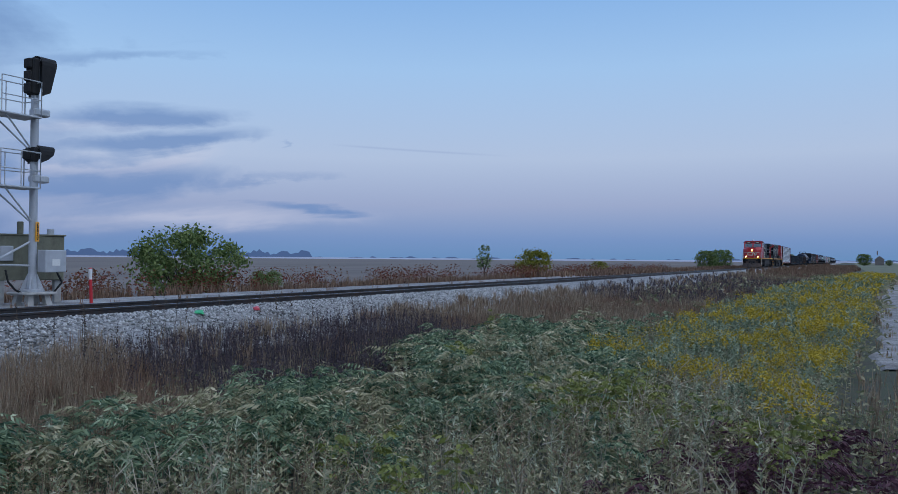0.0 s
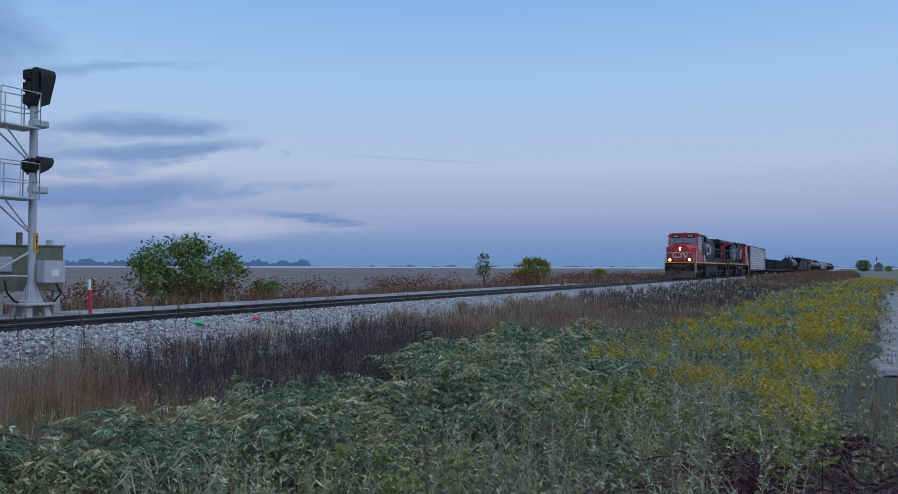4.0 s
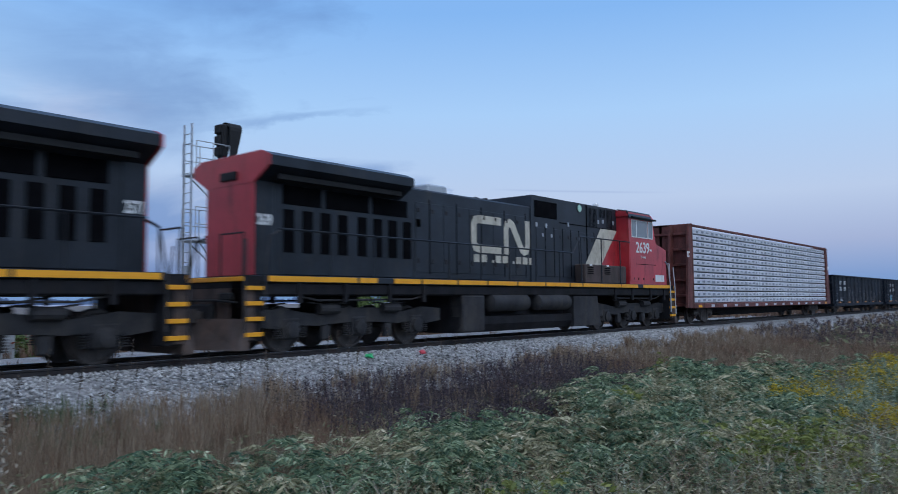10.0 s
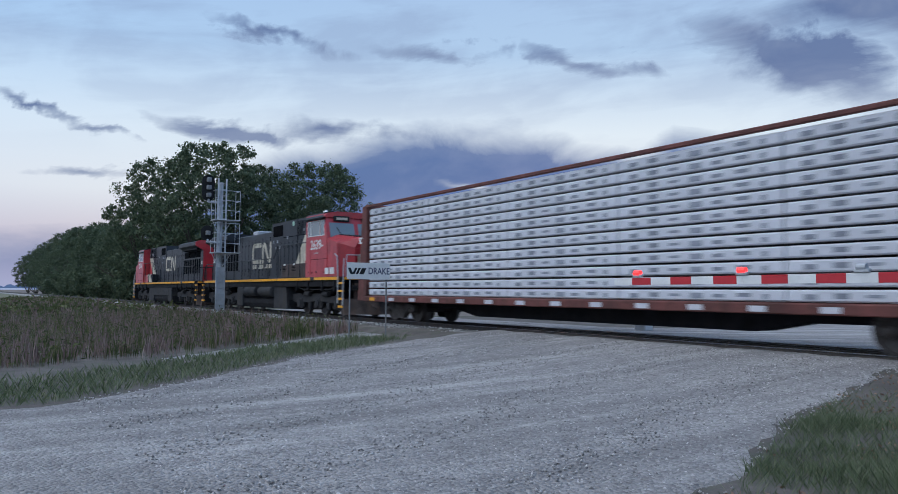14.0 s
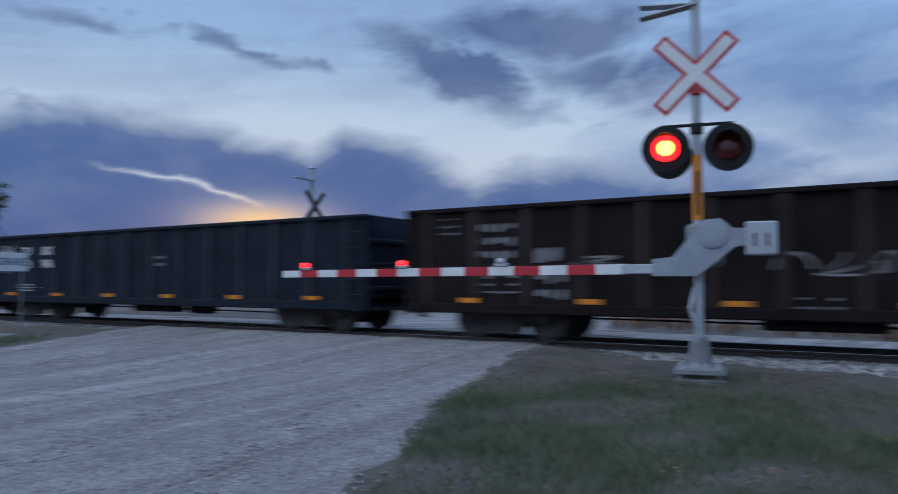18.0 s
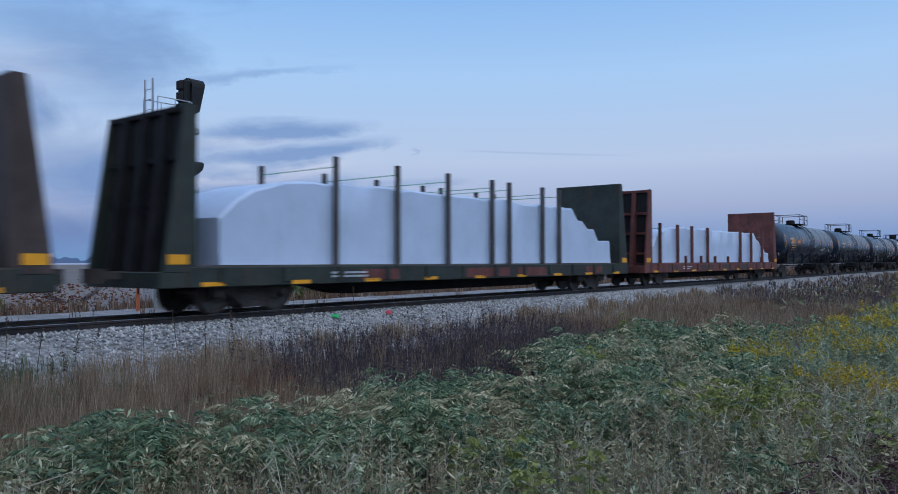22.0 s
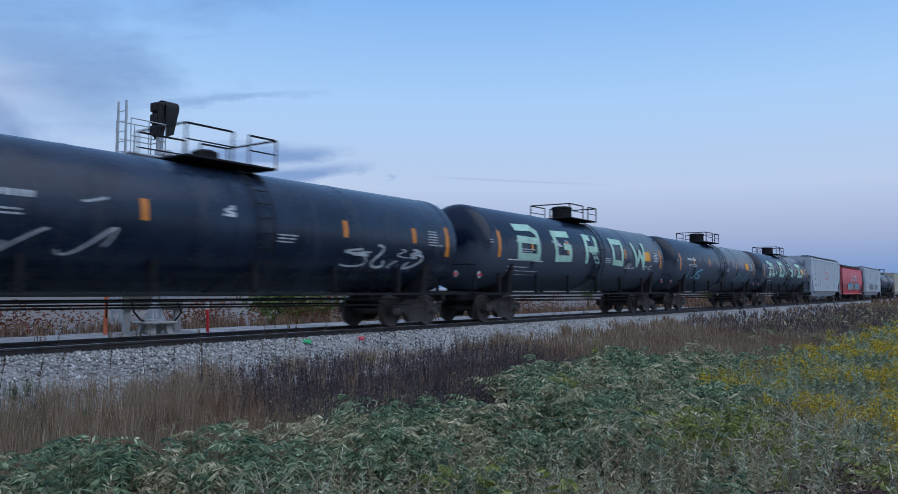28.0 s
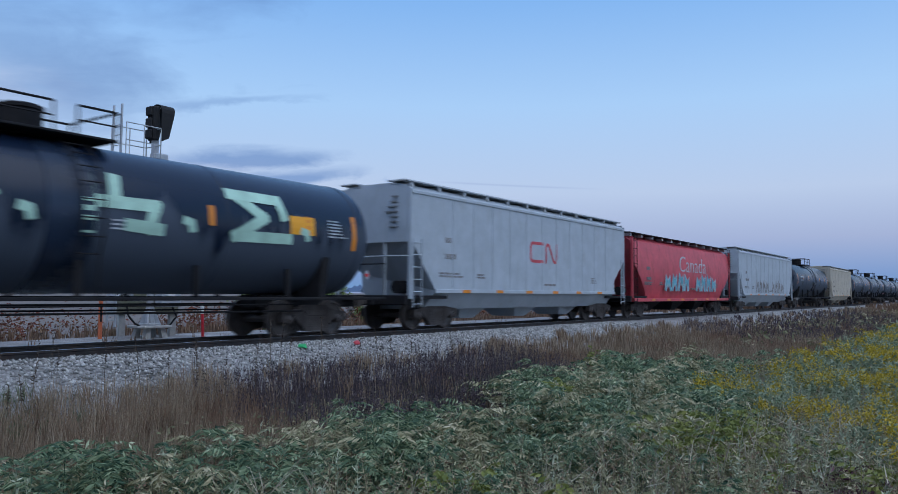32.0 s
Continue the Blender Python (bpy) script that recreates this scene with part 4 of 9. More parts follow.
def locomotive(label, number, old):
    """A six-axle diesel with its nose towards -x."""
    e = thing("diesel_locomotive", label, "locomotive", "locomotives")
    body = M_SOOT if old else M_BLACK
    part("underframe", Shape().box(-10.45, 10.45, -1.42, 1.42, 1.30, 1.58, 0.03).box(-10.9, -10.4, -1.4, 1.4, 1.45, 1.72, 0.02).box(10.4, 10.9, -1.4, 1.4, 1.45, 1.72, 0.02), M_FRAME, e)
    part("walkway", Shape().box(-10.45, 10.45, -1.49, 1.49, 1.584, 1.74, 0.015), body, e)
    cuts = [-10.45, -7.84, -7.37, -6.02, -5.96, -3.14, -3.06, -2.28, -2.2, -0.75, -0.67, 0.85, 0.93, 2.39, 2.47, 3.79, 3.87, 5.3, 5.38, 6.4, 7.0, 7.6, 7.68, 10.3]
    for d in (1, -1):
        for i in range(0, len(cuts), 2):
            a, b = cuts[i], cuts[i + 1]
            part("sill_stripe", Shape().prism(rect(a, b, 1.60, 1.725), -1.502, -1.488).moved(flip(d)), M_STRIPE, e, "yellow reflective sill stripe")
    part("fuel_tank", Shape().prism([(-1.02, 1.3), (-1.02, 0.70), (-1.36, 0.68), (-1.36, 0.45), (-1.2, 0.22), (1.2, 0.22), (1.36, 0.45), (1.36, 0.68), (1.02, 0.70), (1.02, 1.3)], -4.45, 3.6, "x"), M_FRAME, e)
    for d in (1, -1):
        part("tank_end_box", Shape().box(2.5, 3.55, -1.44, -1.0, 0.24, 1.30, 0.04).moved(flip(d)), M_DUSTY, e)
        part("tank_end_box", Shape().prism([(-2.54, 1.28), (-4.2, 1.28), (-4.45, 0.24), (-2.54, 0.24)], -1.44, -1.0).moved(flip(d)), M_DUSTY, e)
        for a in (-9.9, -8.6, -7.0, -5.6, 5.2, 6.5, 8.0, 9.4):
            part("sill_bracket", Shape().box(a - 0.06, a + 0.06, -1.47, -1.38, 1.12, 1.6, 0.01).moved(flip(d)), M_FRAME, e)
        part("sand_pipe", Shape().pipe([(-10.1, -1.3, 1.4), (-9.2, -1.34, 1.18), (-6.1, -1.34, 1.2), (-5.0, -1.3, 1.38)], 0.025).moved(flip(d)), M_DUSTY, e)
        part("sand_pipe", Shape().pipe([(4.6, -1.3, 1.38), (5.6, -1.34, 1.2), (8.8, -1.34, 1.18), (9.9, -1.3, 1.4)], 0.025).moved(flip(d)), M_DUSTY, e)
    if old:
        for d in (1, -1):
            for x0 in (-2.28, 0.22):
                part("air_reservoir", Shape().lathe([(0.0, 0.15), (0.07, 0.27), (1.93, 0.27), (2.0, 0.15)], (x0, -1.30, 1.08), "x", 18).moved(flip(d)), M_DUSTY, e, "dark ribbed air reservoir", True)
    else:
        for d in (1, -1):
            part("tank_skirt", Shape().box(-2.9, 2.5, -1.44, -1.36, 0.7, 1.3, 0.02).moved(flip(d)), M_DUSTY, e)
    # hoods
    part("hood", Shape().box(-1.0, 10.2, -0.92, 0.92, 1.742, 4.28, 0.05), body, e)
    part("raised_hood", Shape().prism([(-6.75, 1.742), (-6.75, 4.68), (-0.80, 4.68), (-0.72, 4.30), (-0.70, 1.742)], -0.95, 0.95), body, e)
    for d in (1, -1):
        wing = Shape().prism([(0.9, 3.86), (1.48, 4.18), (1.48, 4.40), (1.2, 4.52), (-1.2, 4.52), (-1.48, 4.40), (-1.48, 4.18), (-0.9, 3.86)], 5.6, 10.25, "x") if d == 1 else None
        if wing:
            part("radiator_wing", wing, body, e, "overhanging dark radiator hood")
        part("radiator_screen", Shape().box(5.9, 9.9, -1.30, -0.93, 3.92, 4.04).moved(flip(d)), M_DARK, e)
        for i in range(8):
            a = 5.15 + i * 0.56 + (0.1 if i > 3 else 0)
            part("louvre", Shape().box(a, a + 0.30, -0.945, -0.915, 2.30, 3.30, 0.006).moved(flip(d)), M_SEAM, e)
        for a, b in ((5.3, 6.6), (6.75, 8.2), (8.35, 9.5)):
            part("radiator_screen", Shape().box(a, b, -0.945, -0.915, 3.42, 3.86, 0.006).moved(flip(d)), M_SEAM, e)
        part("door_plate", Shape().box(4.75, 4.95, -0.935, -0.915, 3.2, 3.42).moved(flip(d)), M_CREAM if old else M_DUSTY, e)
        for i in range(9):
            a = -0.4 + i * 0.6
            if a > 4.8:
                break
            dr = part("hood_door", Shape().box(a, a + 0.56, -0.935, -0.915, 1.95, 3.9, 0.008).moved(flip(d)), body, e)
            part("latch", Shape().box(a + 0.40, a + 0.5, -0.95, -0.93, 2.2, 2.34, 0.01).moved(flip(d)), M_DUSTY, dr)
            part("latch", Shape().box(a + 0.40, a + 0.5, -0.95, -0.93, 3.62, 3.74, 0.01).moved(flip(d)), M_DUSTY, dr)
            if i % 2 == 0:
                part("door_seam", Shape().box(a - 0.035, a - 0.005, -0.938, -0.93, 1.90, 4.0).moved(flip(d)), M_SEAM, dr)
        for i in range(7):
            a = -4.9 + i * 0.56
            dr = part("hood_door", Shape().box(a, a + 0.52, -0.965, -0.945, 1.95, 3.6, 0.008).moved(flip(d)), body, e)
            part("door_seam", Shape().box(a - 0.035, a - 0.008, -0.968, -0.96, 1.95, 3.65).moved(flip(d)), M_SEAM, dr)
            part("latch", Shape().box(a + 0.1, a + 0.18, -0.98, -0.96, 3.3, 3.42, 0.01).moved(flip(d)), M_SILVER if i in (5, 6) else M_DUSTY, dr)
        part("intake_grille", Shape().box(-2.35, -0.92, -0.962, -0.94, 3.95, 4.52, 0.02).moved(flip(d)), M_SEAM, e)
        for a, b, z0, z1, k in ((-5.14, -4.54, 3.88, 4.56, 6), (-5.82, -5.40, 4.28, 4.58, 4), (-6.34, -5.96, 3.90, 4.60, 4)):
            v = part("vent", Shape().box(a, b, -0.962, -0.94, z0, z1, 0.01).moved(flip(d)), M_SEAM, e)
            for i in range(k + 1):
                x_ = a + (b - a) * i / k
                part("vent_bar", Shape().box(x_ - 0.018, x_ + 0.018, -0.975, -0.955, z0 - 0.02, z1 + 0.02).moved(flip(d)), body, v)
        for a, z in ((-5.26, 4.02), (-6.44, 4.05), (-1.02, 3.62), (-1.62, 3.62), (-3.06, 3.76), (-5.62, 4.05)):
            part("pale_plate", Shape().box(a - 0.045, a + 0.045, -0.985, -0.95, z, z + 0.14).moved(flip(d)), M_SILVER, e)
        part("hood_seam", Shape().box(-4.42, -4.38, -0.968, -0.95, 1.8, 4.66).moved(flip(d)), M_SEAM, e)
        part("hood_seam", Shape().box(-6.6, -2.5, -0.968, -0.95, 3.845, 3.87).moved(flip(d)), M_SEAM, e)
        bx = part("battery_box", Shape().box(-6.6, -3.45, -1.40, -0.97, 1.745, 2.42, 0.03).moved(flip(d)), M_BROWN if old else body, e, "rust-stained battery box" if old else "")
        for a in (-4.05, -5.3):
            for i in range(4):
                part("box_louvre", Shape().box(a, a + 0.42, -1.412, -1.39, 2.08 + i * 0.07, 2.11 + i * 0.07).moved(flip(d)), M_SEAM, bx)
            part("warning_tag", Shape().box(a + 0.1, a + 0.26, -1.412, -1.39, 2.36, 2.43).moved(flip(d)), M_WHITE, bx)
        plate_on(e, "cream_band", [(-6.72, 3.84), (-5.42, 3.84), (-4.22, 2.44), (-5.40, 2.44)], 0.972, M_CREAM, (d,), "cream diagonal band")
        plate_on(e, "red_panel", [(-6.74, 3.84), (-5.40, 2.44), (-6.74, 2.44)], 0.972, M_RED, (d,))
        if not old:
            plate_on(e, "cream_band", [(-5.38, 2.41), (-4.20, 2.41), (-3.62, 1.76), (-4.82, 1.76)], 1.402, M_CREAM, (d,), "cream diagonal band")
            plate_on(e, "red_panel", [(-6.6, 2.41), (-5.38, 2.41), (-4.82, 1.76), (-6.6, 1.76)], 1.402, M_RED, (d,))
        bent_mark(e, 1.05 if d > 0 else -0.75, 3.18, 1.15, 0.94, M_CREAM, d, wide=1.14)
        if old:
            for i in range(9):
                a = -0.85 + i * 0.37
                plate_on(e, "painted_address_bar", rect(a, a + (0.27 if i not in (3, 6) else 0.09), 2.32, 2.32 + (0.23 if i not in (3, 6) else 0.08)), 0.942, M_CREAM, (d,), "block of painted lettering")
            part("round_badge", Shape().lathe([(-0.02, 0.13), (0.0, 0.13)], (-3.88, -0.968, 4.48), "y", 20).moved(flip(d)), M_GRAFF, e, "round green badge")
            letters("EF-644d", 0.13, M_WHITE, e, lettered(-7.95, 1.478, 2.82, d), "class_lettering", 0.0)
        # handrail with posts
        rail_pts = [(-6.85, -1.46, 3.37), (-3.04, -1.46, 3.37), (-2.5, -1.46, 2.77), (10.0, -1.46, 2.77)]
        hr = part("handrail", Shape().pipe(rail_pts, 0.024).moved(flip(d)), body, e, "thin walkway handrail")
        for a in np.arange(-6.0, 10.1, 1.45):
            part("handrail_post", Shape().tube((a, -1.46, 1.74), (a, -1.46, 2.77 if a > -2.9 else 3.37), 0.022, 6).moved(flip(d)), body, hr)
    # end of the hood
    part("rear_panel", Shape().box(9.75, 10.26, -0.945, 0.945, 1.75, 4.18, 0.02), body, e, "black hood end")
    part("end_face", Shape().box(10.262, 10.30, -0.93, 0.93, 1.76, 4.16, 0.01), M_RED, e, "red hood end face")
    part("wing_end", Shape().prism([(0.92, 3.84), (1.49, 4.17), (1.49, 4.41), (1.2, 4.53), (-1.2, 4.53), (-1.49, 4.41), (-1.49, 4.17), (-0.92, 3.84)], 10.255, 10.31, "x"), M_RED, e, "red end of the radiator hood")
    part("rear_headlight", Shape().box(10.29, 10.38, -0.3, 0.3, 3.95, 4.15, 0.02), M_DARK, e)
    for d in (1, -1):
        letters(number, 0.34, M_WHITE, e, lettered(10.02, 0.952, 3.0, d), "road_number", 0.012, squeeze=0.6)
    # roof
    part("exhaust_stack", Shape().box(3.0, 3.9, -0.45, 0.45, 4.24, 4.58, 0.05), M_GREY if old else body, e)
    horn = Shape()
    for dy, dx in ((-0.12, -0.35), (0.0, -0.45), (0.12, -0.3)):
        horn.tube((0.95, dy, 4.42), (0.95 + dx, dy, 4.42), 0.03, 8, 0.085)
        horn.tube((0.95, dy, 4.42), (1.2, dy, 4.42), 0.03, 8, 0.07)
    horn.tube((0.95, 0, 4.2), (0.95, 0, 4.42), 0.03, 8)
    part("horn", horn, M_DARK, e, "black air horn cluster")
    part("antenna", Shape().lathe([(0, 0.12), (0.28, 0.12), (0.36, 0.05)], (-6.3, 0.3, 4.62), "z", 12), M_WHITE, e)
    # cab and nose
    cab = part("cab", Shape().prism([(-9.15, 3.42), (-8.84, 4.46), (-8.72, 4.56), (-6.75, 4.56), (-6.75, 1.742), (-9.15, 1.742)], -1.47, 1.47), M_RED, e, "red crew cab")
    part("cab_roof", Shape().prism([(-1.50, 4.42), (-1.38, 4.58), (-0.9, 4.67), (0.9, 4.67), (1.38, 4.58), (1.50, 4.42), (1.42, 4.40), (-1.42, 4.40)], -8.92, -6.70, "x"), M_RED, cab, "curved cab roof")
    for d in (1, -1):
        for a, b in ((-8.82, -8.46), (-8.34, -7.43), (-7.36, -7.01)):
            z0, z1 = 3.62, 4.25
            w = part("side_window", Shape().box(a, b, -1.476, -1.462, z0, z1, 0.0).moved(flip(d)), M_GLASS, e, "dark cab side window")
            fr = Shape()
            for q in ((a - 0.035, a, z0 - 0.035, z1 + 0.035), (b, b + 0.035, z0 - 0.035, z1 + 0.035), (a, b, z0 - 0.035, z0), (a, b, z1, z1 + 0.035)):
                fr.prism(rect(*q), -1.488, -1.46)
            part("window_frame", fr.moved(flip(d)), M_WHITE, w)
        part("roof_edge", Shape().prism([(-1.54, 4.34), (-1.42, 4.62), (-1.0, 4.70), (-1.0, 4.66), (-1.36, 4.57), (-1.49, 4.32)], -8.72, -6.72, "x").moved(flip(d)), M_BLACK, cab, "black slanted roof edge")
        part("sun_visor", Shape().prism([(-8.95, 4.39), (-6.85, 4.39), (-6.85, 4.35), (-8.95, 4.33)], -1.62, -1.47).moved(flip(d)), M_FRAME, cab)
        part("cab_door", Shape().box(-7.32, -6.80, -1.485, -1.465, 1.85, 3.42, 0.01).moved(flip(d)), M_RED, cab)
        if old:
            plate_on(e, "white_notice", rect(-9.9, -9.45, 1.86, 2.14), 1.455, M_WHITE, (d,))
        if old:
            plate_on(e, "white_notice", rect(-9.4, -9.0, 1.86, 2.14), 1.485, M_WHITE, (d,))
        letters(number + "-", 0.60, M_WHITE, e, lettered(-8.02, 1.478, 3.18, d), "road_number", 0.010, squeeze=1.02)
        part("cab_seam", Shape().box(-9.1, -6.9, -1.478, -1.465, 2.53, 2.55).moved(flip(d)), M_SEAM, cab)
        for a in (-7.1, -7.5, -7.95, -8.85):
            part("cab_bolt", Shape().box(a - 0.03, a + 0.03, -1.486, -1.465, 1.92, 2.0).moved(flip(d)), M_DARK, cab)
    x0, x1, x2 = -10.65, -10.15, -9.13
    nv = [(x0, -0.85, 1.742), (x0, -0.85, 2.98), (x0, -0.52, 3.42), (x0, 0.52, 3.42), (x0, 0.85, 2.98), (x0, 0.85, 1.742),
          (x1, -1.45, 1.742), (x1, -1.45, 3.20), (x1, 1.45, 3.20), (x1, 1.45, 1.742),
          (x2, -1.45, 1.742), (x2, -1.45, 3.44), (x2, -0.95, 3.62), (x2, 0.95, 3.62), (x2, 1.45, 3.44), (x2, 1.45, 1.742)]
    nf = [(0, 1, 2, 3, 4, 5), (6, 7, 1, 0), (9, 5, 4, 8), (10, 11, 7, 6), (15, 9, 8, 14), (1, 7, 2), (7, 12, 2), (7, 11, 12), (4, 3, 8), (8, 3, 13), (8, 13, 14), (2, 12, 13, 3),
          (0, 5, 9, 6), (6, 9, 15, 10), (10, 15, 14, 13, 12, 11)]
    nose = part("nose", Shape().add(nv, nf), M_RED, e, "red wide chamfered nose")
    part("nose_top", Shape().add([(-9.16, -0.9, 3.645), (-9.16, 0.9, 3.645), (-10.05, 0.60, 3.545), (-10.05, -0.60, 3.545), (-9.16, -0.9, 3.58), (-9.16, 0.9, 3.58), (-10.05, 0.60, 3.46), (-10.05, -0.60, 3.46)],
                                 [(0, 1, 2, 3), (7, 6, 5, 4), (0, 4, 5, 1), (1, 5, 6, 2), (2, 6, 7, 3), (3, 7, 4, 0)]), M_BLACK, nose, "black anti-glare panel")
    part("nose_door", Shape().box(-10.67, -10.64, 0.35, 0.85, 1.85, 2.95, 0.01), M_RED, nose)
    bent_mark(e, 0.08, 2.42, 0.60, 10.675, M_CREAM, 1, turn=pose(0, 0, 0, 0, 0, -90))
    # windscreen on the raked front
    for y0, y1 in ((-1.3, -0.1), (0.1, 1.3)):
        rake = Shape().add([(-9.155, y0, 3.50), (-9.155, y1, 3.50), (-8.935, y1, 4.16), (-8.935, y0, 4.16), (-9.12, y0, 3.51), (-9.12, y1, 3.51), (-8.9, y1, 4.15), (-8.9, y0, 4.15)],
                           [(0, 1, 2, 3), (7, 6, 5, 4), (0, 4, 5, 1), (1, 5, 6, 2), (2, 6, 7, 3), (3, 7, 4, 0)])
        part("windscreen", rake, M_GLASS, e, "raked windscreen pane")
        part("number_board", Shape().box(-8.99, -8.80, y0 + 0.22, y1 - 0.22, 4.22, 4.47, 0.02), M_DARK, e)
        part("number_plate", Shape().box(-9.0, -8.97, y0 + 0.34, y1 - 0.34, 4.29, 4.40), M_CREAM, e)
        part("wiper", Shape().tube((-9.17, (y0 + y1) / 2, 3.48), (-9.03, (y0 + y1) / 2 + 0.25, 3.95), 0.012, 5), M_DARK, e)
    hl = part("headlight_housing", Shape().box(-10.72, -10.60, -0.15, 0.15, 2.80, 3.24, 0.05), M_DARK, e)
    for z in (2.92, 3.12):
        part("headlight", Shape().lathe([(0, 0.095), (-0.03, 0.095), (-0.04, 0.06)], (-10.72, 0, z), "x", 14), M_HEAD if not old else M_LENSOFF, hl, "round headlight")
    for y in (-0.95, 0.95):
        dl = part("ditch_light_housing", Shape().box(-10.92, -10.70, y - 0.13, y + 0.13, 1.75, 2.05, 0.03), M_DARK, e)
        part("ditch_light", Shape().lathe([(0, 0.13), (-0.03, 0.13), (-0.045, 0.06)], (-10.92, y, 1.92), "x", 14), M_HEAD if not old else M_LENSOFF, dl, "round ditch light")
    for q in (-1, 1):
        part("pilot", Shape().prism([(-1.45, 0.35), (-1.42, 1.46), (1.42, 1.46), (1.45, 0.35), (0.9, 0.16), (-0.9, 0.16)], q * 10.62, q * 10.9, "x"), M_PILOT, e, "rusty brown pilot plate")
        part("snow_plough", Shape().add([(q * 10.9, -1.45, 0.80), (q * 11.2, 0, 0.80), (q * 10.9, 1.45, 0.80), (q * 11.05, -1.5, 0.14), (q * 11.5, 0, 0.14), (q * 11.05, 1.5, 0.14), (q * 10.8, -1.45, 0.80), (q * 10.8, 1.45, 0.80), (q * 10.8, -1.5, 0.14), (q * 10.8, 1.5, 0.14)],
                                      [(0, 1, 4, 3), (1, 2, 5, 4), (6, 0, 3, 8), (2, 7, 9, 5), (6, 7, 2, 1, 0), (8, 3, 4, 5, 9), (7, 6, 8, 9)]), M_PILOT, e)
        for d in (1, -1):
            part("end_railing", Shape().pipe([(q * 10.82, -1.3, 1.7), (q * 10.82, -1.3, 2.65), (q * 10.82, -0.45, 2.65), (q * 10.82, -0.45, 1.7)], 0.022).moved(flip(d)), M_SILVER if q < 0 else M_DUSTY, e)
        part("platform_edge", Shape().box(min(q * 10.86, q * 10.93), max(q * 10.86, q * 10.93), -1.42, 1.42, 1.60, 1.70, 0.01), M_STRIPE, e, "yellow platform edge")
        part("uncoupling_lever", Shape().pipe([(q * 11.0, -1.3, 1.15), (q * 11.0, -0.5, 1.2), (q * 11.0, 0.5, 1.2), (q * 11.0, 1.3, 1.15)], 0.025), M_DARK, e)
        part("draft_pocket", Shape().box(min(q * 10.88, q * 11.02), max(q * 10.88, q * 11.02), -0.42, 0.42, 0.62, 1.12, 0.03), M_DARK, e)
        for d in (1, -1):
            part("mu_hose_rack", Shape().box(min(q * 10.9, q * 10.98), max(q * 10.9, q * 10.98), -1.1, -0.62, 1.2, 1.36, 0.02).moved(flip(d)), M_DARK, e)
            part("air_hose", Shape().pipe([(q * 10.95, -0.45, 1.2), (q * 11.1, -0.47, 0.8), (q * 11.0, -0.5, 0.55)], 0.03).moved(flip(d)), M_DARK, e)
        for d in (1, -1):
            st = part("step_well", Shape().box(min(q * 10.42, q * 10.9), max(q * 10.42, q * 10.9), -1.42, -0.95, 0.32, 1.72, 0.01).moved(flip(d)), M_FRAME, e)
            for z in (0.42, 0.75, 1.08, 1.41):
                a, b = sorted((q * 10.44, q * 10.88))
                part("step_edge", Shape().box(a, b, -1.50, -1.40, z, z + 0.09, 0.005).moved(flip(d)), M_STRIPE, st, "yellow step edge")
            part("grab_rail", Shape().pipe([(q * 10.40, -1.5, 0.6), (q * 10.40, -1.5, 1.75), (q * 10.25, -1.48, 2.6), (q * 10.0, -1.47, 2.72)], 0.028).pipe([(q * 10.9, -1.5, 0.5), (q * 10.9, -1.48, 1.8), (q * 10.86, -1.44, 2.5)], 0.024).moved(flip(d)), M_SILVER if q < 0 else M_DUSTY, e, "thin steel grab rail")
    couplers(e, 10.95)
    for x in (-7.5, 7.3):
        loco_bogie(e, x)
    return e


# ---- train: freight cars ----
M_DULL = material("faded_stencil_paint", (0.22, 0.21, 0.21), 0.8, 0, 0.2, 2.5, 30, 0.03)
M_CORD = material("green_strap_webbing", (0.05, 0.30, 0.16), 0.7, 0, 0.1, 3, 40, 0.05)


def reflectors(car, half, z, y, count, mat=M_REFL, h=0.1, w=0.45):
    for d in (1, -1):
        for i in range(count):
            x = -half + (i + 0.5) * 2 * half / count
            part("reflector", Shape().prism(rect(x - w / 2, x + w / 2, z, z + h), -y - 0.006, -y + 0.002).moved(flip(d)), mat, car, "amber reflector strip")


def end_ladder(car, x, y, z0, z1, d, mat, step=0.36):
    s = Shape()
    for a in (x - 0.2, x + 0.2):
        s.tube((a, -y, z0), (a, -y, z1), 0.018, 5)
    for z in np.arange(z0 + 0.1, z1, step):
        s.tube((x - 0.2, -y, z), (x + 0.2, -y, z), 0.014, 5)
    return part("ladder", s.moved(flip(d)), mat, car)


def handwheel(car, x, mat):
    s = Shape()
    d = 1 if x > 0 else -1
    pts = [(x + 0.1 * d, 0.6 + 0.26 * math.cos(a), 2.1 + 0.26 * math.sin(a)) for a in np.linspace(0, 2 * math.pi, 15)]
    s.pipe(pts, 0.016, 5)
    s.tube((x, 0.6, 2.1), (x + 0.12 * d, 0.6, 2.1), 0.03, 6).tube((x + 0.1 * d, 0.34, 2.1), (x + 0.1 * d, 0.86, 2.1), 0.012, 5)
    return part("brake_wheel", s, mat, car)


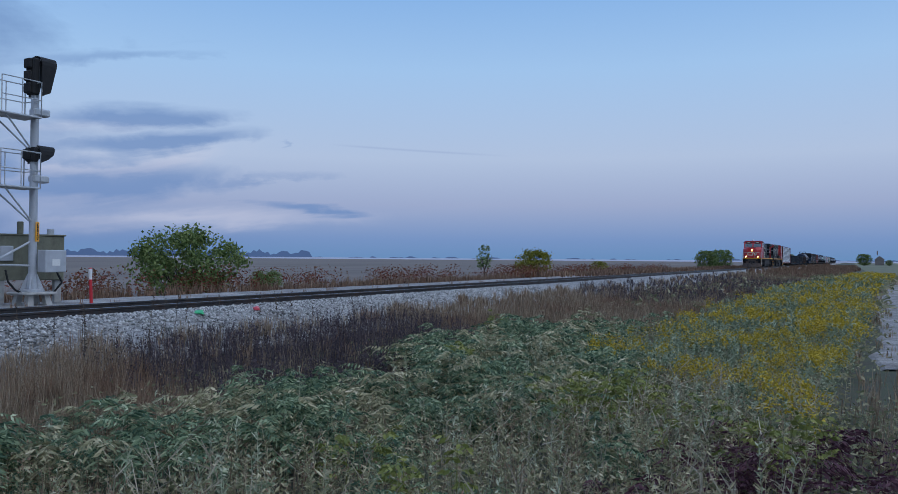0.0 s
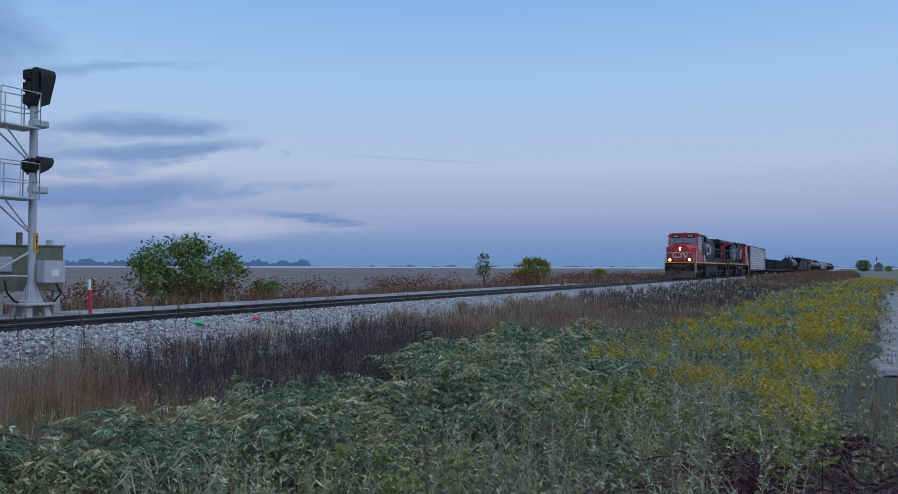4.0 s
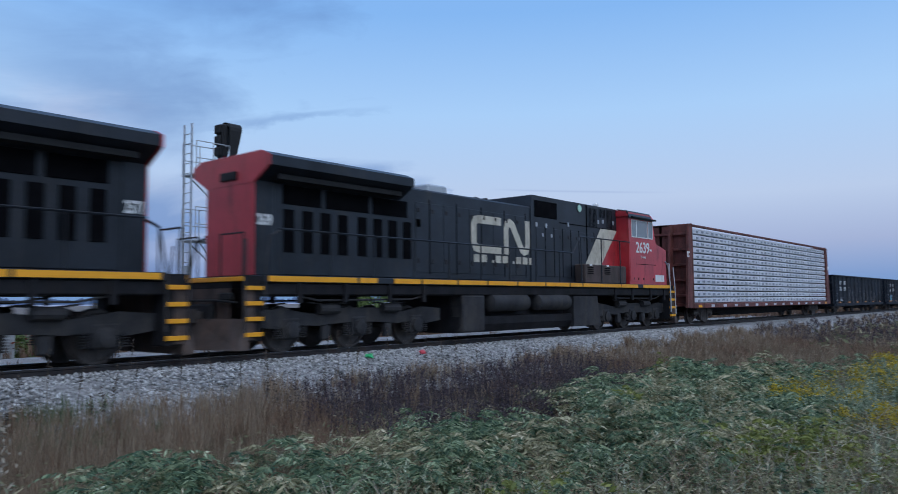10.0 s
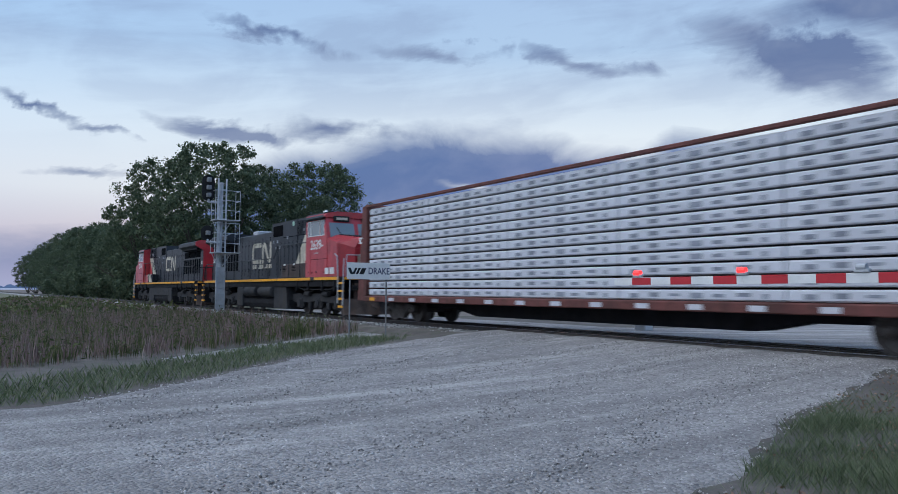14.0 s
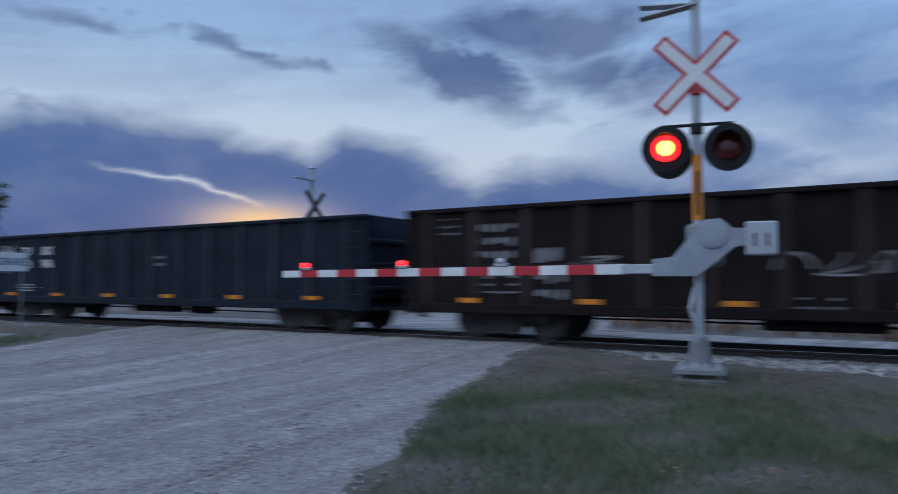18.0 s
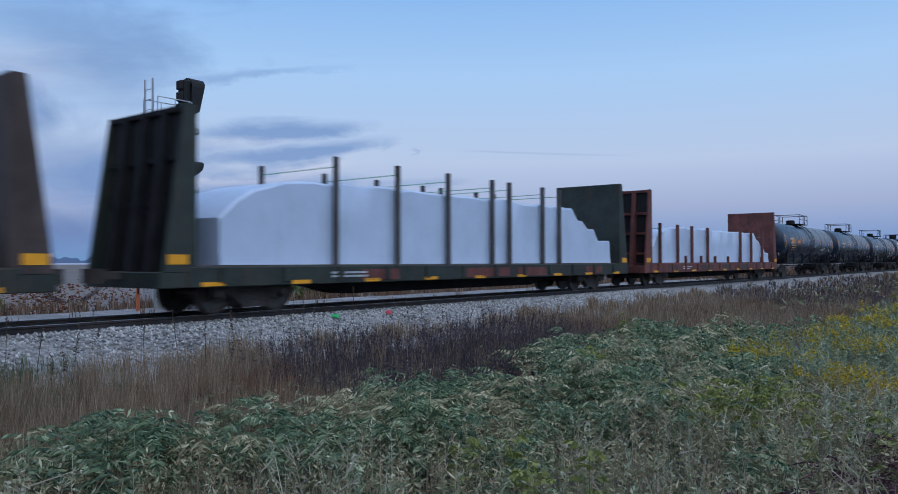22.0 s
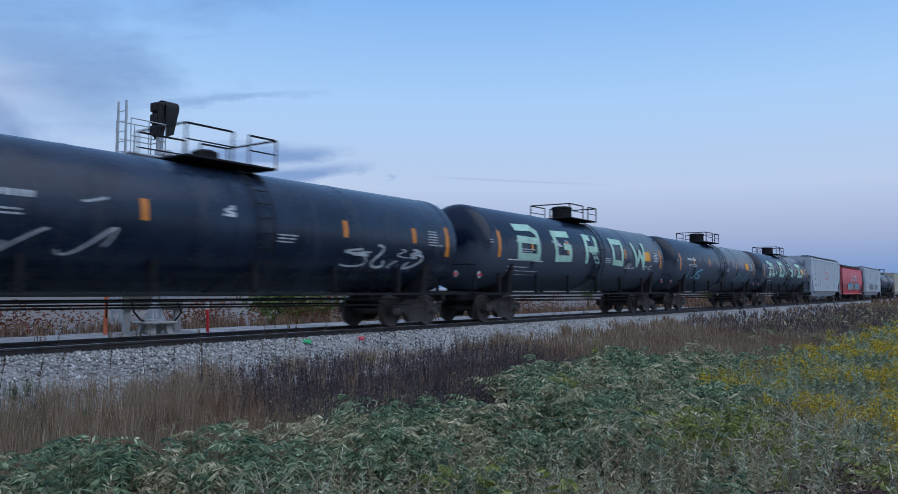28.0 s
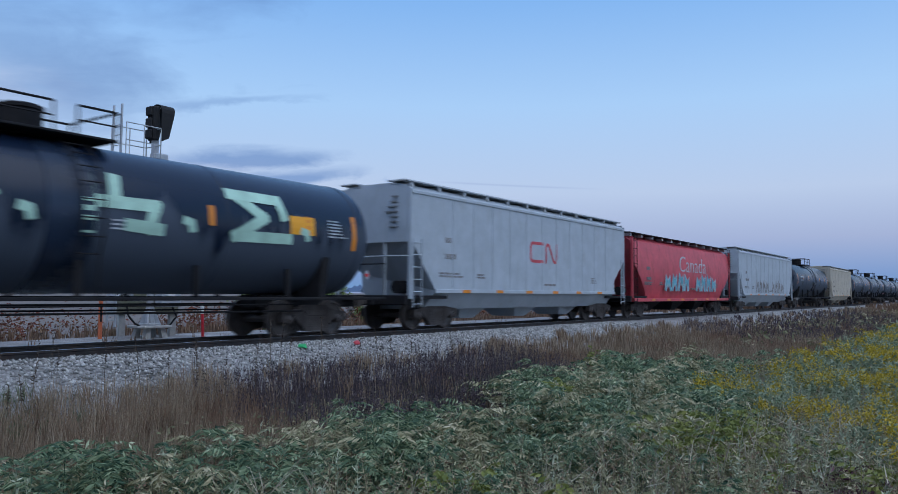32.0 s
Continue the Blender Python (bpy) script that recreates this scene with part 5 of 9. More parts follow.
def scrawl(e, x0, x1, z0, tall, mat, seed, out, w=0.032):
    """Loose looping spray-paint strokes."""
    rnd = random.Random(seed)
    x = x0
    while x < x1:
        h, wd = rnd.uniform(0.45, 1.0) * tall, rnd.uniform(0.3, 0.8)
        a, b, c = rnd.uniform(0, 6), rnd.choice((1, 1, 2, 3)), rnd.uniform(0.5, 1.6)
        t = np.linspace(0, rnd.uniform(2.5, 6.0), 44)
        pts = [(x + wd * 0.5 * math.sin(b * u + a) + wd * 0.12 * u, z0 + h * (0.5 + 0.5 * math.cos(c * u + a * 0.5))) for u in t]
        part("spray_scrawl", ribbon(pts, w * rnd.uniform(0.6, 1.2), out), mat, e, "looping spray-painted scrawl")
        x += wd + rnd.uniform(0.1, 0.5)


def gondola(label, half, mat, number, tag_mat, seed, ribs=14, floor=0.55, top=2.76, smooth_side=False):
    rnd = random.Random(seed)
    e = thing("gondola_car", label, "gondola car", "gondola cars")
    part("floor", Shape().box(-half, half, -1.40, 1.40, floor + 0.15, floor + 0.3, 0.01).box(-half + 1, half - 1, -0.35, 0.35, floor - 0.05, floor + 0.16, 0.01), mat, e)
    for d in (1, -1):
        part("side_sheet", Shape().box(-half, half, -1.44, -1.38, floor + 0.02, top - 0.05).moved(flip(d)), mat, e, "dented side sheet")
        part("top_chord", Shape().box(-half, half, -1.53, -1.36, top - 0.10, top, 0.02).moved(flip(d)), mat, e)
        part("side_sill", Shape().box(-half, half, -1.52, -1.40, floor, floor + 0.20, 0.02).moved(flip(d)), mat, e)
        for i in range(ribs):
            x = -half + 0.55 + i * (2 * half - 1.1) / (ribs - 1)
            w = 0.045 if smooth_side else 0.085
            part("side_post", Shape().prism([(x - w, -1.445), (x - w * 0.7, -1.525), (x + w * 0.7, -1.525), (x + w, -1.445)], floor + 0.2, top - 0.1, "z").moved(flip(d)), (M_RIBB if mat is M_GONB else M_RIB) if not smooth_side else mat, e)
        for x in (-half + 0.28, half - 0.28):
            end_ladder(e, x, 1.56, floor - 0.1, top - 0.05, d, mat)
    for q in (-1, 1):
        a, b = sorted((q * half, q * (half - 0.08)))
        part("end_wall", Shape().box(a, b, -1.44, 1.44, floor, top - 0.02), mat, e)
        for z in (floor + 0.5, floor + 1.05, floor + 1.6):
            a, b = sorted((q * half, q * (half + 0.10)))
            part("end_rib", Shape().box(a, b, -1.40, 1.40, z - 0.06, z + 0.06, 0.03), mat, e)
        part("end_platform", Shape().box(min(q * half, q * (half + 0.3)), max(q * half, q * (half + 0.3)), -1.3, 1.3, floor, floor + 0.06), M_FRAME, e)
    if smooth_side:
        reflectors(e, half - 0.3, floor + 0.30, 1.49, 7, h=0.42, w=0.40)
        plate_on(e, "tall_reflector", rect(half - 1.75, half - 1.40, floor + 0.30, floor + 1.02), 1.49, M_REFL, (1,), "tall amber reflector strip")
        bars(e, half - 2.65, floor + 0.92, 3, 0.6, 1.446, M_GRAFFW, 1, 0.05, 0.11, seed=seed)
        bars(e, half - 4.4, floor + 0.60, 3, 0.8, 1.446, M_GRAFFW, 1, 0.04, 0.10, seed=seed + 1)
    else:
        reflectors(e, half - 0.3, floor + 0.22, 1.535, 6)
    if number:
        for d in (1, -1):
            gap = (2 * half - 1.1) / (ribs - 1)
            for j, text in enumerate(number):
                x = (-half + 0.55 + gap * (1.5 + (j % 2 if d > 0 else 1 - j % 2))) * d
                letters(text, 0.36, M_WHITE, e, lettered(x if d > 0 else -x, 1.447, top - 0.56 - 0.42 * (j // 2), d), "reporting_mark", 0.012, 0.004, 1.0)
            if seed == 5:
                letters("364", 0.46, M_GRAFFW, e, lettered(-half + 1.15, 1.447, top - 0.5, d), "chalked_number", 0.0, 0.004, 1.1)
                letters("TH", 0.34, M_GRAFFW, e, lettered(-half + 1.05, 1.447, top - 1.15, d), "chalked_letters", 0.0, 0.004, 1.1)
            bars(e, -half + 2.0, floor + 0.55, 3, 1.2, 1.445, M_GRAFFW, d, 0.04, seed=seed)
    if seed == 5:
        bars(e, 0.6, top - 0.9, 2, 0.6, 1.446, M_DULL, 1, 0.08, 0.2, seed=11)
    if seed == 6:
        # worn stencil blocks, flaked away in places
        rnd3 = random.Random(seed)
        for x0, z1, cols, rows, w_, h_ in ((1.74, 2.40, 4, 3, 0.21, 0.20), (3.13, 1.88, 2, 1, 0.26, 0.32), (3.15, 1.36, 3, 2, 0.20, 0.22), (1.72, 1.34, 4, 3, 0.22, 0.08), (0.88, 2.55, 3, 3, 0.11, 0.07), (7.9, 0.95, 3, 2, 0.2, 0.07), (11.2, 1.7, 4, 3, 0.16, 0.09)):
            for i in range(cols):
                for j in range(rows):
                    if rnd3.random() < 0.85:
                        a, b, u, v = -half + x0 + i * (w_ + 0.05), z1 - j * (h_ + 0.08), w_ * rnd3.uniform(0.55, 1.0), h_ * rnd3.uniform(0.5, 1.0)
                        q = 0.3 * u
                        plate_on(e, "stencil_block", [(a, b - v), (a + u - q, b - v), (a + u, b - v * 0.6), (a + u * 0.9, b), (a + q, b - 0.02), (a, b - v * 0.3)], 1.446, M_DULL, (1,), "faded stencil block")
        scrawl(e, -half + 4.2, -half + 4.8, 1.50, 0.32, M_DULL, 21, lambda z: 1.447, 0.05)
        scrawl(e, -half + 8.5, -half + 9.3, 1.30, 0.55, M_DULL, 23, lambda z: 1.447, 0.05)
        scrawl(e, -half + 8.4, -half + 9.2, 1.35, 0.40, M_DULL, 26, lambda z: 1.449, 0.04)
        ring = [(-half + 7.85 + 0.30 * math.cos(a), 1.40 + 0.27 * math.sin(a)) for a in np.linspace(0, math.pi, 15)]
        part("spray_scrawl", ribbon(ring, 0.06, lambda z: 1.447), M_DULL, e, "faded half ring of spray paint")
    if tag_mat:
        scrawl(e, -half + 4.0, half - 1.6, floor + 0.25, 1.5, M_DULL, seed, lambda z: 1.447, 0.03)
        scrawl(e, -half + 4.4, half - 2.4, floor + 0.4, 1.2, M_DULL, seed + 50, lambda z: 1.449, 0.022)
        scrawl(e, -half + 0.7, -half + 1.3, floor + 0.4, 1.2, M_GRAFFW, seed + 80, lambda z: 1.449, 0.03)
        if seed == 4:
            for x0, z0, w_, h_, m_ in ((2.05, 0.28, 0.75, 0.42, M_GRAFFB), (2.3, 0.55, 0.5, 0.30, M_GRAFFP), (2.5, 0.22, 0.5, 0.16, M_REFL), (1.85, 0.34, 0.3, 0.34, M_GRAFFW)):
                plate_on(e, "spray_patch", [(-half + x0, floor + z0), (-half + x0 + w_ * 0.9, floor + z0 + 0.03), (-half + x0 + w_, floor + z0 + h_), (-half + x0 + w_ * 0.45, floor + z0 + h_ * 0.8), (-half + x0 + 0.08, floor + z0 + h_)], 1.447 + 0.006 * x0, m_, (1,), "bright spray-painted patch")
    part("brake_gear", Shape().box(-1.1, 0.9, -0.9, -0.5, floor - 0.2, floor + 0.1, 0.04).tube((1.4, -0.7, floor - 0.05), (2.3, -0.7, floor - 0.05), 0.18, 10).tube((-half + 3.5, -0.95, floor - 0.06), (half - 3.5, -0.95, floor - 0.12), 0.02, 5), M_FRAME, e)
    handwheel(e, half, M_FRAME)
    couplers(e, half + 0.3)
    for x in (-half + 2.2, half - 2.2):
        bogie(e, x)
    return e


def tank_profile(half, r):
    left = [(-half + 0.55 * (1 - math.cos(math.pi / 2 * i / 9)), r * math.sin(math.pi / 2 * i / 9)) for i in range(10)]
    left[0] = (-half, 0.03)
    return left + [(-x, q) for x, q in reversed(left)]


def tank_car(label, half, mat, top, seed, tag="", tag_mat=None, panel=False, rail_h=0.62, gloss_marks=True, group="tank cars"):
    rnd = random.Random(seed)
    e = thing("tank_car", label, "tank car", group)
    r = 1.50
    cz = top - r
    shell = part("tank_shell", Shape().lathe(tank_profile(half, r), (0, 0, cz), "x", 48), mat, e, "riveted cylindrical tank", True)
    for x in (-half + 0.78, -half * 0.42, half * 0.42, half - 0.78):
        part("weld_band", Shape().lathe([(-0.03, r + 0.002), (-0.02, r + 0.008), (0.02, r + 0.008), (0.03, r + 0.002)], (x, 0, cz), "x", 48), mat, shell, "", True)
    part("saddle_band", Shape().lathe([(-0.45, r + 0.001), (-0.44, r + 0.02), (0.44, r + 0.02), (0.45, r + 0.001)], (0.1, 0, cz), "x", 48), M_TANK, shell, "dark spill-stained band", True)
    zs = 0.98
    for d in (1, -1):
        part("running_board", Shape().box(-half - 0.2, half + 0.2, -1.47, -1.22, zs - 0.05, zs + 0.02, 0.01).moved(flip(d)), M_FRAME, e)
        for x in np.arange(-half + 1.2, half - 1.0, 2.6):
            part("board_bracket", Shape().prism([(x - 0.05, zs), (x + 0.05, zs), (x + 0.05, zs + 0.7), (x - 0.05, zs + 0.7)], -1.36, -1.26).moved(flip(d)), M_FRAME, e)
        part("brake_rod", Shape().tube((-half + 2.5, -1.2, 0.72), (half - 2.5, -1.2, 0.66), 0.022, 5).tube((-half + 2.5, -0.9, 0.82), (half - 2.5, -0.9, 0.82), 0.02, 5).moved(flip(d)), M_FRAME, e)
        # side ladder up to the platform
        s = Shape()
        prev = None
        for k in range(9):
            a = radians(-28 + k * 12.5)
            y, z = -(r + 0.10) * math.cos(a), cz + (r + 0.10) * math.sin(a)
            s.tube((0.25, y, z), (0.7, y, z), 0.014, 5)
            if prev:
                s.tube((0.25, *prev), (0.25, y, z), 0.018, 5).tube((0.7, *prev), (0.7, y, z), 0.018, 5)
            prev = (y, z)
        s.tube((0.25, -1.4, zs), (0.25, -(r + 0.1) * math.cos(radians(-28)), cz + (r + 0.1) * math.sin(radians(-28))), 0.018, 5).tube((0.7, -1.4, zs), (0.7, -(r + 0.1) * math.cos(radians(-28)), cz + (r + 0.1) * math.sin(radians(-28))), 0.018, 5)
        part("side_ladder", s.moved(flip(d)), M_FRAME, e)
    for q in (-1, 1):
        part("draft_sill", Shape().box(*sorted((q * (half + 0.35), q * (half - 3.2))), -0.35, 0.35, 0.72, 1.05, 0.03), M_FRAME, e)
    for q in (-1, 1):
        x = q * (half - 1.9)
        part("bolster_saddle", Shape().prism([(-1.3, 0.95), (-1.42, cz - 0.55), (-0.9, cz - 1.2), (0.9, cz - 1.2), (1.42, cz - 0.55), (1.3, 0.95)], x - 0.12, x + 0.12, "x"), M_FRAME, e)
        a, b = sorted((q * (half - 0.15), q * (half + 0.42)))
        part("end_platform", Shape().box(a, b, -1.45, 1.45, zs - 0.04, zs + 0.02, 0.01), M_FRAME, e)
        part("end_rail", Shape().pipe([(q * (half + 0.42), -1.4, zs), (q * (half + 0.42), -1.4, zs + 0.95), (q * (half + 0.42), 1.4, zs + 0.95), (q * (half + 0.42), 1.4, zs)], 0.018), M_FRAME, e)
        hz = part("hazard_placard", Shape().add(*diamond(q * (half + 0.02) * 0.985, -1.22, 1.60, 0.13)), M_GRAFFW, e, "white and red hazard placard")
        part("placard_bar", Shape().box(q * half * 0.985 - 0.09, q * half * 0.985 + 0.09, -1.238, -1.222, 1.56, 1.64), M_REDSIGN, hz)
    # top platform
    t = cz + r
    part("platform", Shape().box(-1.3, 1.3, -0.95, 0.95, t + 0.02, t + 0.07, 0.01), M_FRAME, e)
    part("manway", Shape().lathe([(0, 0.42), (0.5, 0.42), (0.52, 0.45), (0.58, 0.45), (0.62, 0.36)], (-0.2, 0, t), "z", 18) if seed > 22 else Shape().lathe([(0, 0.32), (0.34, 0.32), (0.4, 0.2)], (-0.1, 0, t), "z", 18), M_FRAME, e, "round manway housing")
    zt = t + rail_h
    for y in (-0.92, 0.92):
        for a, b in ((-1.28, -0.02), (0.45, 1.28)):
            rl = part("platform_railing", Shape().pipe([(a, y, t + 0.06), (a, y, zt), (b, y, zt), (b, y, t + 0.06)], 0.024), M_FRAME, e, "thin platform railing")
            part("railing_bar", Shape().tube((a, y, t + 0.06 + rail_h * 0.45), (b, y, t + 0.06 + rail_h * 0.45), 0.017, 5), M_FRAME, rl)
    for a in (-1.28, 1.28):
        part("platform_railing", Shape().tube((a, -0.92, zt), (a, 0.92, zt), 0.024, 6), M_FRAME, e)

    def out(z):
        return math.sqrt(max(0.05, r * r - (z - cz) ** 2)) + 0.004

    def curved(x0, x1, z0, z1, m, name, label="", rows=4):
        """A decal that follows the shell."""
        g = Shape()
        zz = np.linspace(z0, z1, rows)
        v = [(x, -out(z) - o, z) for z in zz for x in (x0, x1) for o in (0.004, -0.02)]
        f = []
        for i in range(rows - 1):
            k = i * 4
            f += [(k, k + 2, k + 6, k + 4)]
        g.add([p for p in v], f)
        return part(name, g, m, e, label)
    if seed == 7:
        rnd2 = random.Random(70)
        for k_ in range(9):
            x0, z0 = rnd2.uniform(-half + 1.0, half - 4.0), cz + rnd2.uniform(-0.5, -0.2)
            pts = [(x0 + i * 0.3, z0 + rnd2.uniform(-0.03, 0.03) - 0.004 * i) for i in range(rnd2.randint(8, 16))]
            part("spill_streak", ribbon(pts, rnd2.uniform(0.03, 0.08), out), M_GRAFFW, e, "pale ragged spill streak")
    for x in (-half + 0.95, half - 0.95) if seed != 7 else ():
        curved(x - 0.08, x + 0.08, cz - 0.35, cz + 0.55, M_REFL, "reflector", "amber reflector strip")
    for x in np.linspace(-half + 3.2, half - 2.6, 5) if seed != 7 else ():
        curved(x - 0.07, x + 0.07, cz - 0.02, cz + 0.42, M_REFL, "reflector", "amber reflector strip")
    if panel:
        curved(half - 3.2, half - 2.4, cz - 0.05, cz + 0.4, M_STRIPE, "yellow_panel", "yellow notice panel")
    for x, z, rows, w in ((-half + 2.1, cz + 0.22, 1, 1.9), (-half + 2.3, cz - 0.02, 2, 1.6), (half - 1.9, cz + 0.35, 6, 0.7), (0.9, cz - 0.1, 3, 0.8), (-half + 0.35, cz + 0.2, 2, 0.2)):
        bars(e, x, z, rows, w, r, M_GRAFFW, 1, 0.12 if rows == 1 else 0.035, 0.08, seed=seed + rows, curve=out)
    if seed == 20:
        for x0, zz, hh, wd in ((-half + 2.6, cz + 0.02, 0.24, 1.4), (-half + 4.3, cz - 0.02, 0.24, 1.5)):
            bars(e, x0, zz, 1, wd, r, M_REFL, 1, hh, name="amber_stencil", seed=int(x0 * 10), curve=out)
        bars(e, -half + 2.7, cz - 0.2, 3, 1.4, r, M_REFL, 1, 0.04, 0.16, name="amber_stencil", seed=5, curve=out)
    if seed in (20, 21, 22, 23):
        for i, x0 in enumerate((-half + 5.0, -half + 8.2, half - 5.2, half - 3.2)):
            scrawl(e, x0, x0 + 0.9, cz + (0.25 if i < 2 else -0.45), 0.28, M_GRAFFW, seed * 7 + i, out, 0.05)
    if tag:
        bars(e, -half + 1.6, cz - 0.42, 1, 2.6, r, M_WHITE, 1, 0.2, name="white_stencil", seed=seed, curve=out)
        bars(e, -half + 1.7, cz - 0.66, 3, 2.4, r, M_GRAFFW, 1, 0.05, 0.13, name="stencil_mark", seed=seed + 9, curve=out)
    if tag_mat and not tag:
        scrawl(e, -half + 2.2, -half + 5.0, cz - 0.75, 0.7, tag_mat, seed, out, 0.06)
        scrawl(e, half - 5.2, half - 1.8, cz - 0.75, 0.7, tag_mat, seed + 1, out, 0.06)
    if tag:
        lay_tag(e, tag, tag_mat, half, cz, out, seed)
    handwheel(e, half + 0.2, M_FRAME)
    couplers(e, half + 0.05)
    for x in (-half + 1.9, half - 1.9):
        bogie(e, x)
    return e


def diamond(x, y, z, r):
    return [(x - r, y, z), (x, y, z - r), (x + r, y, z), (x, y, z + r), (x - r, y + 0.01, z), (x, y + 0.01, z - r), (x + r, y + 0.01, z), (x, y + 0.01, z + r)], [(0, 1, 2, 3), (7, 6, 5, 4), (0, 4, 5, 1), (1, 5, 6, 2), (2, 6, 7, 3), (3, 7, 4, 0)]


GLYPHS = {
    "a": [[(-0.6, 0.52), (0.25, 0.56), (0.5, 0.40), (0.52, -0.46), (-0.56, -0.46), (-0.56, 0.12), (0.5, 0.10)]],
    "G": [[(0.45, 0.50), (-0.5, 0.46), (-0.42, -0.45), (0.46, -0.42), (0.46, 0.0), (0.12, 0.02)]],
    "R": [[(-0.42, -0.45), (-0.42, 0.50), (0.36, 0.46), (0.30, 0.04), (-0.2, 0.02)], [(-0.15, 0.02), (0.05, -0.1), (0.42, -0.52)]],
    "O": [[(-0.42, 0.46), (0.42, 0.46), (0.36, -0.46), (-0.36, -0.42), (-0.44, 0.5)]],
    "W": [[(-0.62, 0.42), (-0.34, -0.44), (-0.04, 0.12), (0.26, -0.44), (0.40, 0.45)]],
    "n": [[(-0.55, 0.46), (-0.28, 0.46), (-0.34, -0.42)], [(-0.26, 0.30), (0.24, 0.32), (0.30, -0.42)], [(-0.56, -0.42), (-0.16, -0.42)], [(0.14, -0.42), (0.56, -0.40)]],
    "D": [[(-0.3, 0.5), (0.3, 0.46), (0.5, 0.0), (0.34, -0.44), (-0.48, -0.42), (-0.14, 0.06), (-0.34, 0.5)]],
    "k": [[(-0.5, 0.5), (-0.5, -0.45)], [(-0.14, 0.48), (-0.17, 0.14)], [(-0.5, 0.04), (0.40, 0.04), (0.30, -0.40)], [(0.04, -0.36), (0.46, -0.40)]],
    "Z": [[(-0.5, 0.50), (0.40, 0.48), (0.46, 0.12)], [(-0.38, 0.44), (0.08, 0.04), (-0.46, -0.40), (0.56, -0.38)]],
}


def fine_line(pts, n_=6):
    """The same line with more points, so that it bends with the shell."""
    out_ = [pts[0]]
    for (a, b), (c, d) in zip(pts, pts[1:]):
        out_ += [(a + (c - a) * i / n_, b + (d - b) * i / n_) for i in range(1, n_ + 1)]
    return out_


def lay_tag(e, tag, mat, half, cz, out, seed):
    """Big spray-painted letters in broad strokes, bent round the shell, with square dots between them."""
    items = tag.split(" ")
    wide = 1.30 if len(items) == 5 else 1.55
    for i, ch in enumerate(items):
        x = -half + 2.2 + (i + 0.3) * (2 * half - 4.0) / len(items)
        for pts in GLYPHS[ch]:
            g = Shape()
            for j, (p_, q_) in enumerate(zip(pts, pts[1:])):
                a, b = Vector((x + p_[0] * wide, cz + 0.22 + p_[1] * 1.05)), Vector((x + q_[0] * wide, cz + 0.22 + q_[1] * 1.05))
                d = (b - a).normalized() * 0.11
                band = ribbon(fine_line([tuple(a - d), tuple(b + d)], 8), 0.25, lambda z: out(z) + 0.010 + 0.002 * j)
                g.add(band.v, band.f)
            part("graffiti_letter", g, mat, e, "bold spray-painted graffiti letter")
        if len(items) == 4:
            part("graffiti_dot", ribbon(fine_line([(x + 1.25, cz + 0.05), (x + 1.45, cz + 0.0), (x + 1.5, cz - 0.2)], 3), 0.18, lambda z: out(z) + 0.012), mat, e)


def stepped_load(a, b, top, seed, steps_left=True):
    """A sheet-wrapped stack of lumber with stepped, sagging ends: a grid pulled over it."""
    rnd = random.Random(seed)
    xs = sorted(set(list(np.arange(a, b, 0.45)) + [b]))
    prof = []
    for x in xs:
        k = b - x
        t = top if k > 3.1 else (top - 0.42 if k > 1.9 else (top - 0.75 if k > 1.0 else top - 1.15))
        q = x - a
        t = min(t, top - 0.95 * math.exp(-q / 0.8) - 0.10 * math.exp(-q / 3.0))
        prof.append(t + rnd.uniform(-0.035, 0.035))
    s = Shape()
    base = 1.085
    rows = []
    for x, t in zip(xs, prof):
        w = 1.30 + rnd.uniform(-0.025, 0.02)
        jog = [rnd.uniform(-0.02, 0.02) for _ in range(8)]
        mid = base + (t - base) * 0.5
        rows.append([(x, -w - 0.03, base), (x, -w + jog[0], base + 0.25), (x, -w + jog[1], mid), (x, -w + jog[2], t - 0.06), (x, -w + 0.05, t), (x, -0.4, t + jog[3] * 0.5), (x, 0.4, t + jog[4] * 0.5),
                     (x, w - 0.10, t), (x, w + jog[5], t - 0.12), (x, w + jog[6], mid), (x, w + 0.03, base)])
    k, m = len(rows[0]), len(rows)
    faces = [(j * k + i, j * k + i + 1, j * k + k + i + 1, j * k + k + i) for j in range(m - 1) for i in range(k - 1)]
    return s.add([p for r in rows for p in r], faces + [tuple(range(k)), tuple(range(m * k - k, m * k))])


M_STAKE = material("scuffed_stake_steel", (0.085, 0.078, 0.080), 0.7, 0, 0.25, 2.0, 30, 0.1, (0.05, 0.04, 0.038), 0.35)


